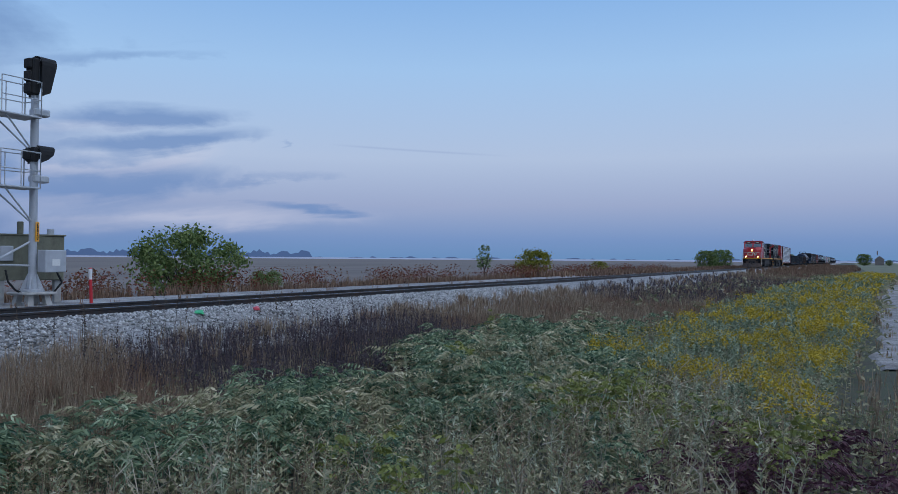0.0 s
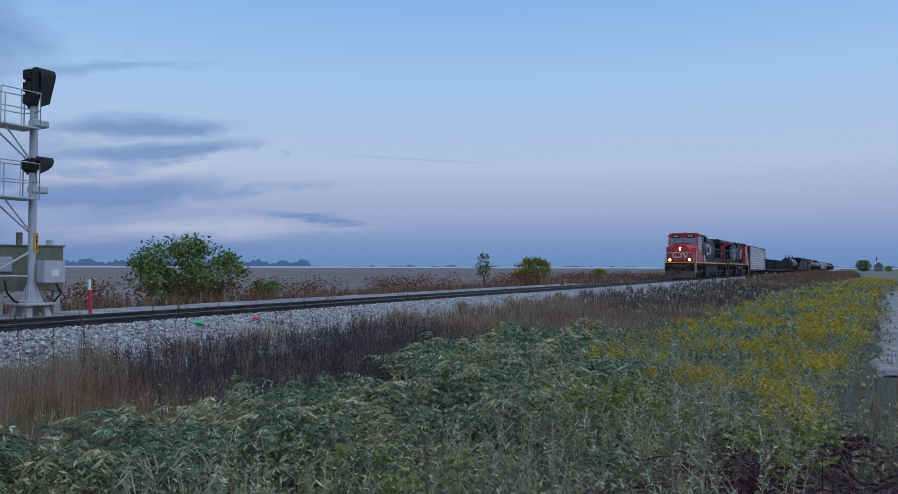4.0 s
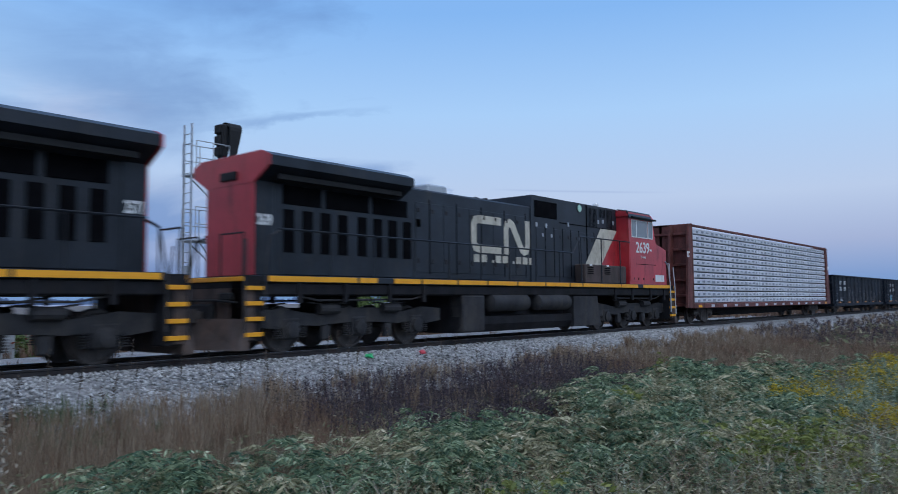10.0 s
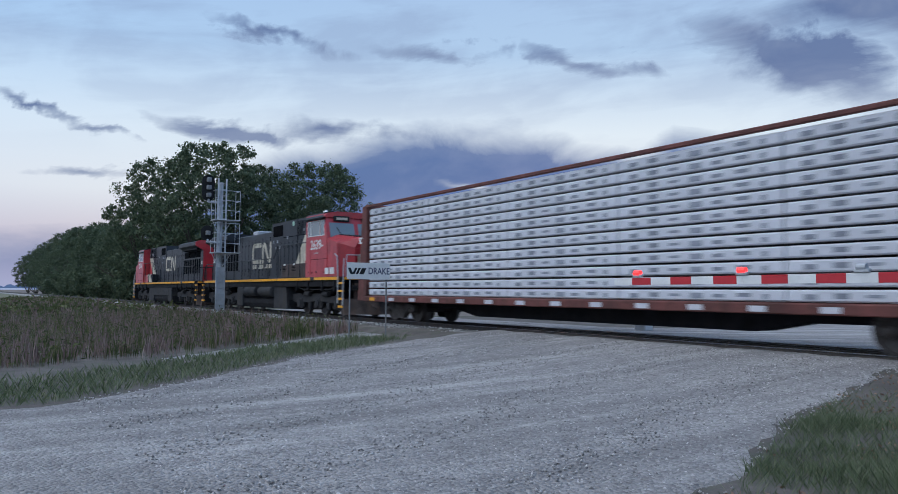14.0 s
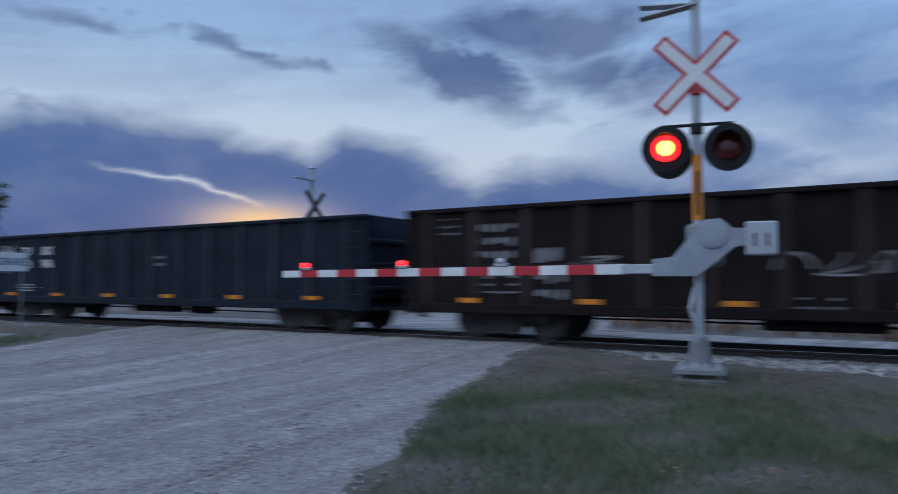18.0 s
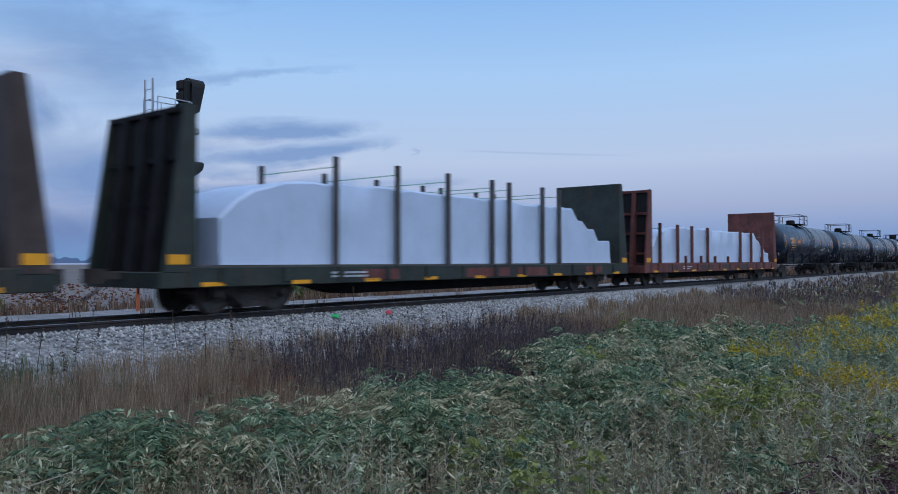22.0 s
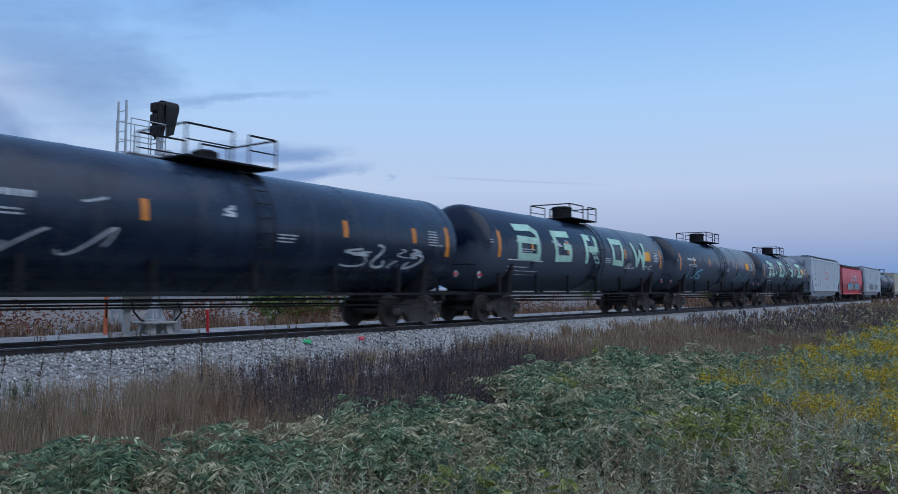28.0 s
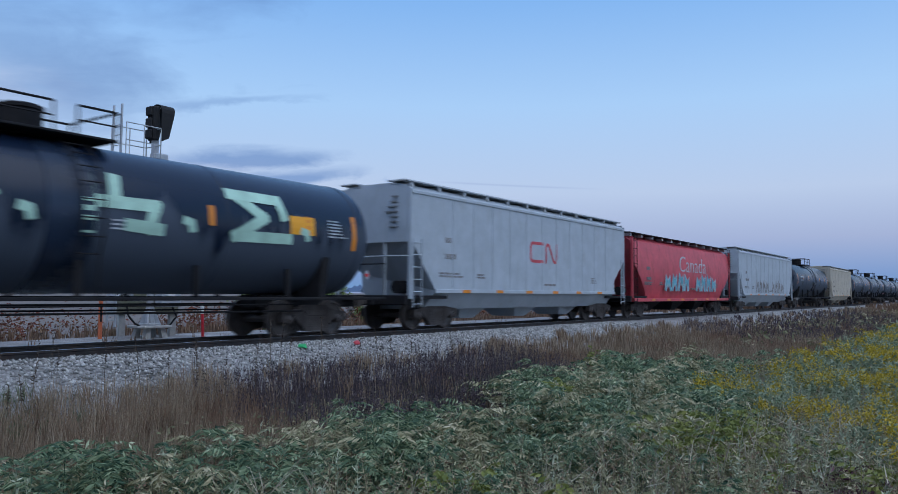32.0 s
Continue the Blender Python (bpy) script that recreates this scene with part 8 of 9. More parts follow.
M_UNDER = leaf_material("mixed_weed_leaves", [(0.0, (0.070, 0.078, 0.042)), (0.35, (0.190, 0.200, 0.105)), (0.7, (0.35, 0.32, 0.19)), (1.0, (0.54, 0.45, 0.30))])
M_DRY = leaf_material("dry_brown_grass", [(0.0, (0.075, 0.045, 0.032)), (0.35, (0.180, 0.108, 0.072)), (0.7, (0.310, 0.195, 0.130)), (1.0, (0.49, 0.36, 0.25))])
M_TANGRASS = leaf_material("tan_seeding_grass", [(0.0, (0.110, 0.074, 0.050)), (0.35, (0.240, 0.170, 0.115)), (0.7, (0.380, 0.290, 0.200)), (1.0, (0.600, 0.500, 0.370))])
M_PURPLE = leaf_material("dark_purplish_weeds", [(0.0, (0.030, 0.025, 0.030)), (0.5, (0.080, 0.062, 0.072)), (0.85, (0.150, 0.115, 0.120)), (1.0, (0.300, 0.250, 0.235))])
M_GOLD = leaf_material("goldenrod_plumes", [(0.0, (0.20, 0.145, 0.014)), (0.5, (0.48, 0.345, 0.030)), (1.0, (0.66, 0.50, 0.08))])
M_GOLDLEAF = leaf_material("goldenrod_leaves", [(0.0, (0.080, 0.110, 0.062)), (0.5, (0.230, 0.280, 0.175)), (1.0, (0.500, 0.530, 0.380))])
M_PALE = leaf_material("dead_pale_stalks", [(0.0, (0.200, 0.160, 0.115)), (0.6, (0.400, 0.345, 0.260)), (1.0, (0.640, 0.580, 0.450))])
M_CRIMSON = leaf_material("crimson_leaves", [(0.0, (0.032, 0.014, 0.020)), (0.5, (0.090, 0.036, 0.050)), (0.85, (0.170, 0.085, 0.100)), (1.0, (0.30, 0.18, 0.17))])
M_GRASS = leaf_material("short_grass_blades", [(0.0, (0.040, 0.068, 0.027)), (0.5, (0.120, 0.152, 0.080)), (0.85, (0.215, 0.230, 0.140)), (1.0, (0.38, 0.34, 0.26))])
M_MEADOW = leaf_material("dim_meadow_grass", [(0.0, (0.095, 0.062, 0.060)), (0.5, (0.240, 0.165, 0.150)), (1.0, (0.40, 0.31, 0.27))])
M_MEADOWG = leaf_material("dim_meadow_leaves", [(0.0, (0.032, 0.046, 0.018)), (0.5, (0.085, 0.105, 0.040)), (1.0, (0.190, 0.185, 0.080))])
M_LEAF = leaf_material("dusky_tree_leaves", [(0.0, (0.034, 0.052, 0.032)), (0.5, (0.088, 0.122, 0.074)), (1.0, (0.185, 0.225, 0.130))])
M_BUSH = leaf_material("green_bush_leaves", [(0.0, (0.052, 0.086, 0.026)), (0.5, (0.140, 0.200, 0.062)), (1.0, (0.280, 0.320, 0.120))])
M_YSHRUB = leaf_material("yellowing_shrub_leaves", [(0.0, (0.091, 0.098, 0.013)), (0.5, (0.195, 0.195, 0.026)), (1.0, (0.312, 0.273, 0.052))])
M_SUMACRED = leaf_material("reddening_hedge_leaves", [(0.0, (0.075, 0.022, 0.016)), (0.4, (0.190, 0.050, 0.030)), (0.7, (0.180, 0.090, 0.044)), (1.0, (0.100, 0.095, 0.045))])
M_BARK = material("grey_brown_bark", (0.075, 0.06, 0.05), 0.95, 0, 0.3, 5, 40, 0.6, stretch=(1, 1, 0.3))


def spread(x0, x1, y0, y1, per_m2, keep=None, near=None):
    """Scattered places on the ground, thinned by keep(x, y)."""
    k = int((x1 - x0) * (y1 - y0) * per_m2)
    x, y = RNG.uniform(x0, x1, k), RNG.uniform(y0, y1, k)
    if keep is not None:
        m = RNG.uniform(size=k) < keep(x, y)
        x, y = x[m], y[m]
    m = road_amount(x, y, 0.2) < 0.5
    x, y = x[m], y[m]
    bed = np.interp(np.abs(y - CENTRE), [2.05, 3.75], [-0.20, -0.86])
    z = ground_z(x, y)
    on_bed = (np.abs(y - CENTRE) < 3.75) & ((x > -6.4) | (x < -20.5))
    return np.stack([x, y, np.where(on_bed, np.maximum(z, bed), z)], 1)


def around(n_, flat=1.0):
    a = RNG.uniform(0, 2 * np.pi, n_)
    return np.stack([np.cos(a), np.sin(a), np.zeros(n_)], 1) * flat


def patch(x, y, s, seed):
    return 0.5 + 0.5 * hum(x, y, s, seed)


# tree-of-heaven thicket: arching feathered fronds on short stems
def fronds(L, at, height, per, length, pairs, leaf, slim=0.30, droop=0.8):
    k = len(at)
    up = np.zeros((k, 3))
    up[:, 2] = 1
    for p in range(per):
        h = height * RNG.uniform(0.5, 1.0, k)
        root = at + np.stack([RNG.normal(0, 0.03, k), RNG.normal(0, 0.03, k), h], 1)
        d = around(k)
        ln = length * RNG.uniform(0.6, 1.15, k)
        rise = RNG.uniform(0.15, 0.85, k)
        fall = droop * RNG.uniform(0.7, 1.3, k)
        s = np.stack([-d[:, 1], d[:, 0], np.zeros(k)], 1)
        last = root
        for j in range(pairs):
            t = (j + 0.8) / pairs
            c = root + d * (ln * t)[:, None] + up * (ln * (rise * t - fall * t * t))[:, None]
            L.stalks(last, c, np.full(k, 0.005))
            w = leaf * (1 - 0.9 * max(0.0, t - 0.55)) * RNG.uniform(0.8, 1.2, k)
            for q in (-1, 1):
                tip = c + s * (q * w * 0.8)[:, None] + d * (w * 0.45)[:, None] - up * (w * RNG.uniform(0.1, 0.65, k))[:, None]
                L.blades(c, tip, w * slim)
            last = c
    L.stalks(at, at + up * np.asarray(height)[:, None], np.full(k, 0.012))


def sumac_zone(x, y):
    """A belt that starts narrow by the viewer and widens along the ditch."""
    top = np.interp(x, [2, 4, 8, 10, 14, 19, 22, 26], [7.6, 8.2, 8.0, 7.6, 8.3, 8.6, 7.6, 5.0]) + 0.45 * hum(x, y, 0.7, 3.3)
    low = np.interp(x, [2, 4, 8, 9, 13, 16, 22, 26], [6.2, 5.9, 4.6, 3.5, 3.1, 4.2, 6.0, 5.0]) + 0.5 * hum(x, y, 0.8, 1.3)
    inside = smooth(0.0, 0.5, top - y) * smooth(-0.4, 0.5, y - low) * smooth(2.2, 3.4, x)
    return inside * (0.10 + 0.90 * smooth(0.25, 0.62, 0.6 * patch(x, y, 0.75, 9.0) + 0.4 * patch(x, y, 0.33, 4.0)))


L, LO = Leaves(), Leaves()
for box, dens, per, ln, pairs, leaf, slim in (((2.2, 9, 2.6, 9.2), 19, 7, 0.44, 10, 0.105, 0.25), ((9, 16, 2.4, 9.4), 15, 7, 0.46, 9, 0.110, 0.30), ((16, 27, 3.6, 9.6), 13, 7, 0.48, 7, 0.13, 0.36)):
    at = spread(*box, dens, sumac_zone)
    pick = RNG.uniform(size=len(at)) < 0.16 + 0.45 * smooth(0.5, 0.75, patch(at[:, 0], at[:, 1], 0.8, 12.0))
    for to, sel in ((L, ~pick), (LO, pick)):
        a_ = at[sel]
        fronds(to, a_, RNG.uniform(0.22, 0.66, len(a_)) + 0.42 * patch(a_[:, 0], a_[:, 1], 0.75, 9.0), per, ln, pairs, leaf, slim)
at = spread(3.0, 9.5, 1.0, 4.8, 4.5, lambda x, y: smooth(0.35, 0.7, patch(x, y, 0.8, 5.0)))
fronds(L, at, RNG.uniform(0.35, 0.7, len(at)), 7, 0.36, 9, 0.085, 0.27)
L.build("green_thicket", M_SUMAC, "dense thicket of blue-green feathery saplings", "weeds")
LO.build("olive_thicket", M_OLIVE, "olive and yellowing saplings among the thicket", "weeds")
L = Leaves()
for cx, cy, k_, r_ in ((8.9, 2.8, 13, 0.32), (9.9, 2.6, 7, 0.25), (12.4, 6.3, 4, 0.25), (7.5, 0.5, 4, 0.3), (18.8, 8.4, 4, 0.2), (5.3, 2.9, 3, 0.2), (6.2, 4.3, 3, 0.2), (8.4, 0.9, 5, 0.5)):
    at = np.stack([RNG.normal(cx, r_, k_), RNG.normal(cy, r_, k_), np.zeros(k_)], 1)
    at[:, 2] = ground_z(at[:, 0], at[:, 1])
    fronds(L, at, RNG.uniform(0.6, 0.98, k_), 9, 0.2, 5, 0.075, 0.55, 0.5)
L.build("yellow_green_saplings", M_LIME, "bright yellow-green saplings in the ditch", "weeds")


# broad weed leaves that close the ground
def clumps(L, at, height, n_, size, spread_=0.22):
    for i in range(n_):
        k = len(at)
        h = height * RNG.uniform(0.15, 1.0, k)
        c = at + np.stack([RNG.normal(0, spread_, k), RNG.normal(0, spread_, k), h], 1)
        s = size * RNG.uniform(0.5, 1.3, k)
        d = RNG.normal(size=(k, 3))
        d[:, 2] = d[:, 2] * 0.5 + 0.15
        d /= np.linalg.norm(d, axis=1, keepdims=True)
        L.blades(c, c + d * s[:, None], s * 0.42)


def leafy(L, at, height, n_, leaf, slim, low=0.15, lift=0.5):
    """Upright stems set with small leaves that point up and outwards."""
    k = len(at)
    top = at + np.stack([RNG.normal(0, 0.10, k), RNG.normal(0, 0.10, k), height], 1)
    L.stalks(at, top, np.full(k, 0.007))
    for i in range(n_):
        c = at + (top - at) * RNG.uniform(low, 1.0, k)[:, None]
        d = around(k) * (leaf * RNG.uniform(0.5, 1.2, k))[:, None]
        d[:, 2] = leaf * RNG.uniform(-0.4, 1.2, k) * lift
        L.blades(c, c + d, np.full(k, leaf * slim))
    return top


def dark_floor(x, y):
    return smooth(1.2, 2.6, x + 0.2 * y - 0.6) * smooth(0.0, 0.5, y - lane_edge(x))


L = Leaves()
at = spread(1.5, 12, -4, 9.5, 26, lambda x, y: smooth(1.2, 2.6, x + 0.2 * y - 0.6))
clumps(L, at, RNG.uniform(0.15, 0.5, len(at)), 15, 0.075)
at = spread(12, 34, -7, 9.5, 9, lambda x, y: dark_floor(x, y) * (0.25 + 0.75 * smooth(6.5, 4.5, y)))
clumps(L, at, RNG.uniform(0.2, 0.55, len(at)), 16, 0.11, 0.3)
at = spread(34, 120, -14, 11.5, 1.6, lambda x, y: dark_floor(x, y) * (0.1 + 0.9 * smooth(5.0, 2.5, y)))
clumps(L, at, RNG.uniform(0.3, 0.7, len(at)), 14, 0.34, 0.6)
L.build("mixed_weeds", M_UNDER, "tangled green and brown ditch weeds", "weeds")


# dry grass along the ballast and over the ditch bank
def tufts(L, at, height, n_, width, lean=0.28, wide=0.06):
    for i in range(n_):
        k = len(at)
        h = height * RNG.uniform(0.45, 1.0, k)
        r = at + np.stack([RNG.normal(0, wide, k), RNG.normal(0, wide, k), np.zeros(k)], 1)
        d = around(k) * (lean * h * RNG.uniform(0.1, 1.0, k))[:, None]
        tip = r + d + np.stack([np.zeros(k), np.zeros(k), h], 1)
        L.blades(r, tip, np.full(k, width) * RNG.uniform(0.6, 1.4, k), bow=-d * 0.25)


def verge_edge(x, y):
    """Ragged upper edge of the growth at the foot of the ballast."""
    return smooth(0.0, -0.5, y - np.interp(x, [0, 5, 9, 16, 22, 40, 80], [11.9, 12.0, 12.2, 12.15, 12.45, 12.75, 12.8]) - 0.45 * hum(x, y, 0.8, 2.0))


def taper(at, lo, hi):
    """Growth that gets shorter on the stones."""
    return RNG.uniform(lo, hi, len(at)) * np.interp(at[:, 1], [8.0, 10.8, 12.4], [0.9, 1.0, 0.55])


def dusky(x, y):
    """Share of the dark purplish weeds along the belt."""
    a_ = smooth(7.6, 9.6, x + 0.9 * hum(x, y, 1.0, 8.0)) * smooth(20.5, 17.5, x + 1.2 * hum(x, y, 1.2, 5.0))
    b_ = smooth(34, 42, x + 3 * hum(x, y, 3.0, 5.0)) * smooth(105, 80, x)
    return np.maximum(a_ * smooth(12.4, 11.4, y - 0.3 * hum(x, y, 0.8, 6.0)), 0.8 * b_)


def belt(x, y):
    """The belt of dry growth between thicket and stones."""
    low = np.interp(x, [1, 4, 8, 11, 14, 19, 23, 30, 60, 120], [5.6, 7.0, 7.2, 7.0, 7.6, 8.2, 6.8, 4.4, 4.8, 0.0])
    return smooth(-0.5, 0.3, y - low + 0.4 * hum(x, y, 0.9, 3.0)) * verge_edge(x, y)


LT, LR, LP = Leaves(), Leaves(), Leaves()
for box, dens, n_, wid in (((2.6, 10, 5.4, 13), 85, 11, 0.0085), ((10, 21, 6.6, 13), 70, 11, 0.012), ((21, 45, 3.8, 13), 24, 10, 0.022), ((45, 110, 2.0, 13), 6, 10, 0.05)):
    at = spread(*box, dens, belt)
    u = dusky(at[:, 0], at[:, 1])
    tan = smooth(0.30, 0.62, patch(at[:, 0], at[:, 1], 1.0 if box[0] < 20 else 3.0, 3.0) + 0.25 * smooth(10.0, 11.6, at[:, 1]))
    r_ = RNG.uniform(size=len(at))
    dark = r_ < u * 0.9
    pale = (~dark) & (RNG.uniform(size=len(at)) < 0.15 + 0.7 * tan)
    a_ = at[pale]
    tufts(LT, a_, taper(a_, 0.5, 0.85), n_, wid, 0.3)
    a_ = at[~dark & ~pale]
    tufts(LR, a_, taper(a_, 0.45, 0.8), n_, wid, 0.34)
    a_ = at[dark]
    a_ = a_[RNG.uniform(size=len(a_)) < 0.75]
    tufts(LP, a_, taper(a_, 0.4, 0.75), n_ // 2, wid * 0.8, 0.14)
    leafy(LP, a_, taper(a_, 0.45, 0.85), 14, 0.030 + wid * 0.9, 0.5, 0.3, 1.0)
at = spread(0.2, 4.6, 5.4, 12.0, 34, lambda x, y: smooth(0.0, 1.6, x - 0.1 * (y - 6)) * verge_edge(x, y) * (0.3 + 0.7 * patch(x, y, 0.7, 1.0)))
tufts(LT, at, taper(at, 0.35, 0.9), 10, 0.0075)
at = spread(110, 200, 0.0, 12.6, 2.2)
tufts(LR, at, RNG.uniform(0.5, 0.9, len(at)), 9, 0.09)
at = spread(200, 520, -2.0, 12.8, 0.5)
tufts(LR, at, RNG.uniform(0.5, 0.9, len(at)), 9, 0.3)
at = spread(2.0, 30, 0.5, 9, 6.0, lambda x, y: smooth(0.0, 0.5, y - lane_edge(x)))
tufts(LT, at, RNG.uniform(0.5, 0.95, len(at)), 6, 0.008)
at = spread(9, 16, -8, 0.5, 14, lambda x, y: smooth(0.3, -0.3, y - lane_edge(x)) * (0.4 + 0.6 * patch(x, y, 0.7, 3.0)))
tufts(LT, at, RNG.uniform(0.3, 0.7, len(at)), 10, 0.013)
at = spread(16, 130, -22, 0, 3.0, lambda x, y: smooth(-1.6, -2.6, y - lane_edge(x)) + 0.35 * np.exp(-((y - lane_edge(x)) / 0.5) ** 2))
tufts(LT, at, RNG.uniform(0.2, 0.55, len(at)), 9, 0.035)
LT.build("tan_grass", M_TANGRASS, "tall tan seeding grass along the ballast", "grass")
LR.build("dry_grass", M_DRY, "tall dry russet grass along the ballast", "grass")
LP.build("purplish_weeds", M_PURPLE, "dark purplish seeded weeds by the track", "weeds")
L = Leaves()
for cx, cy, rx, ry, k_ in ((4.9, 11.9, 0.7, 0.2, 80), (4.7, 11.2, 0.6, 0.4, 60), (14.5, 8.6, 1.5, 0.3, 40)):
    at = np.stack([RNG.normal(cx, rx, k_), RNG.normal(cy, ry, k_), np.zeros(k_)], 1)
    at[:, 2] = np.maximum(ground_z(at[:, 0], at[:, 1]), np.interp(CENTRE - at[:, 1], [2.05, 3.75], [-0.20, -0.86]))
    tufts(L, at, RNG.uniform(0.2, 0.4, k_), 14, 0.009, 0.5)
L.build("green_grass_patches", M_GRASS, "fresh green grass patches at the ballast foot", "grass")

# single tall spikes that stand out of the growth
L = Leaves()
at = spread(3.5, 17, 10.8, 12.8, 1.5)
k = len(at)
h = RNG.uniform(0.55, 0.95, k)
top_ = at + np.stack([RNG.normal(0, 0.05, k), RNG.normal(0, 0.05, k), h], 1)
L.stalks(at, top_, np.full(k, 0.012))
for i in range(34):
    t = RNG.uniform(0.45, 1.0, k)[:, None]
    c = at + (top_ - at) * t
    d = RNG.normal(0, 0.028, (k, 3))
    L.blades(c, c + d, np.full(k, 0.022))
L.build("seed_spikes", M_MULLEIN, "tall dark seed spikes standing over the grass", "weeds")


def ditch_zone(x, y):
    """The flowering ditch between the thicket, the dry belt and the lane."""
    left = np.interp(x, [7, 9, 12, 15, 19, 30, 57, 110], [0.3, 0.9, 2.6, 4.4, 4.6, 4.8, 4.6, -0.5]) + 0.5 * hum(x, y, 1.1, 2.7)
    return smooth(0.4, -0.3, y - left) * smooth(0.0, 0.6, y - lane_edge(x)) * smooth(7.6, 8.8, x + 0.4 * hum(x, y, 0.6, 2.0))


def gold_share(x, y):
    return smooth(0.50, 0.62, 0.6 * patch(x, y, 0.95, 1.5) + 0.4 * patch(x + 3, y, 0.45, 7.5) + 0.10 * smooth(2.2, 0.6, y))


LG, LL = Leaves(), Leaves()
for box, dens, size, n_ in (((7.5, 20, -1.5, 5.5), 24, 0.042, 34), ((20, 45, -3, 6), 8.0, 0.075, 30), ((45, 115, -6, 6), 1.9, 0.17, 24)):
    at = spread(*box, dens, ditch_zone)
    g_ = gold_share(at[:, 0], at[:, 1])
    h = RNG.uniform(0.38, 0.62, len(at)) + 0.34 * patch(at[:, 0], at[:, 1], 0.9, 1.5)
    sel = RNG.uniform(size=len(at)) < 0.28 + 0.72 * (1 - g_)
    leafy(LL, at[sel], h[sel], n_, size * 1.9, 0.34, 0.25, 0.9)
    bloom = RNG.uniform(size=len(at)) < 0.02 + 0.95 * g_
    b_, hb = at[bloom], h[bloom]
    k = len(b_)
    for i in range(n_ + 10):
        c = b_ + np.stack([RNG.normal(0, size * 1.5, k), RNG.normal(0, size * 1.5, k), hb * RNG.uniform(0.84, 1.12, k)], 1)
        d = RNG.normal(size=(k, 3))
        d /= np.linalg.norm(d, axis=1, keepdims=True)
        LG.blades(c, c + d * (size * RNG.uniform(0.6, 1.5, k))[:, None], np.full(k, size * 0.55))
LG.build("goldenrod_blooms", M_GOLD, "yellow goldenrod blooms filling the ditch", "wildflowers")
LL.build("goldenrod_foliage", M_GOLDLEAF, "olive green goldenrod stems and leaves", "weeds")


def front_zone(x, y):
    """The mixed growth nearest to the viewer."""
    far = np.interp(x, [2, 4, 6, 8, 10, 13, 16], [6.6, 6.2, 5.2, 4.4, 3.0, 2.6, 2.0])
    return smooth(0.5, -0.5, y - far - 0.6 * hum(x, y, 0.7, 4.2)) * smooth(0.0, 0.6, y - lane_edge(x)) * (0.35 + 0.65 * patch(x, y, 0.7, 10.0))


# tall olive weeds with brown seed clusters in the foreground
LO, LB = Leaves(), Leaves()
at = spread(2.0, 13, 0.0, 6.8, 26, front_zone)
h = RNG.uniform(0.45, 0.9, len(at))
k = len(at)
top_ = leafy(LO, at, h, 28, 0.068, 0.26, 0.25, 0.9)
for i in range(14):
    c = at + (top_ - at) * RNG.uniform(0.75, 1.04, k)[:, None] + RNG.normal(0, 0.028, (k, 3))
    LB.blades(c, c + RNG.normal(0, 0.018, (k, 3)), np.full(k, 0.013))
LO.build("olive_weeds", M_OLIVE, "tall olive weeds in the foreground", "weeds")
LB.build("weed_seed_clusters", M_DRY, "brown seed clusters on tall weeds", "weeds")
LW = Leaves()
at = spread(2.0, 16, 0.2, 8.0, 14, lambda x, y: smooth(0.52, 0.72, 0.6 * patch(x, y, 0.6, 3.0) + 0.4 * patch(x, y, 0.27, 6.0)) * smooth(0.0, 0.6, y - lane_edge(x)) * smooth(8.2, 6.5, y))
leafy(LW, at, RNG.uniform(0.5, 1.0, len(at)), 40, 0.05, 0.34, 0.1, 1.2)
LW.build("pale_leafy_weeds", M_PALELEAF, "pale grey-green leafy weeds in the foreground", "weeds")

# dead branching stalks in the foreground
L = Leaves()
at = spread(2.0, 11, 0.3, 7.0, 12, lambda x, y: front_zone(x, y) * (0.25 + 0.75 * smooth(0.5, 0.8, patch(x, y, 0.8, 8.0))))
for i in range(len(at)):
    p = at[i]
    h = RNG.uniform(0.5, 1.02)
    mid = p + np.array([RNG.normal(0, 0.05), RNG.normal(0, 0.05), h * 0.55])
    top = mid + np.array([RNG.normal(0, 0.10), RNG.normal(0, 0.10), h * 0.45])
    n_ = 8
    b = p + (mid - p) * RNG.uniform(0.5, 1.0, n_)[:, None]
    b[n_ // 2:] = mid + (top - mid) * RNG.uniform(0.1, 0.9, n_ - n_ // 2)[:, None]
    e_ = b + np.stack([RNG.normal(0, 0.10, n_), RNG.normal(0, 0.10, n_), RNG.uniform(0.06, 0.22, n_)], 1)
    L.stalks(np.vstack([p[None], mid[None], b]), np.vstack([mid[None], top[None], e_]), np.full(n_ + 2, 0.0105))
    c = e_ + np.stack([RNG.normal(0, 0.05, n_), RNG.normal(0, 0.05, n_), RNG.uniform(0.0, 0.10, n_)], 1)
    L.stalks(e_, c, np.full(n_, 0.007))
L.build("dead_stalks", M_PALE, "pale dead branching weed stalks", "weeds")

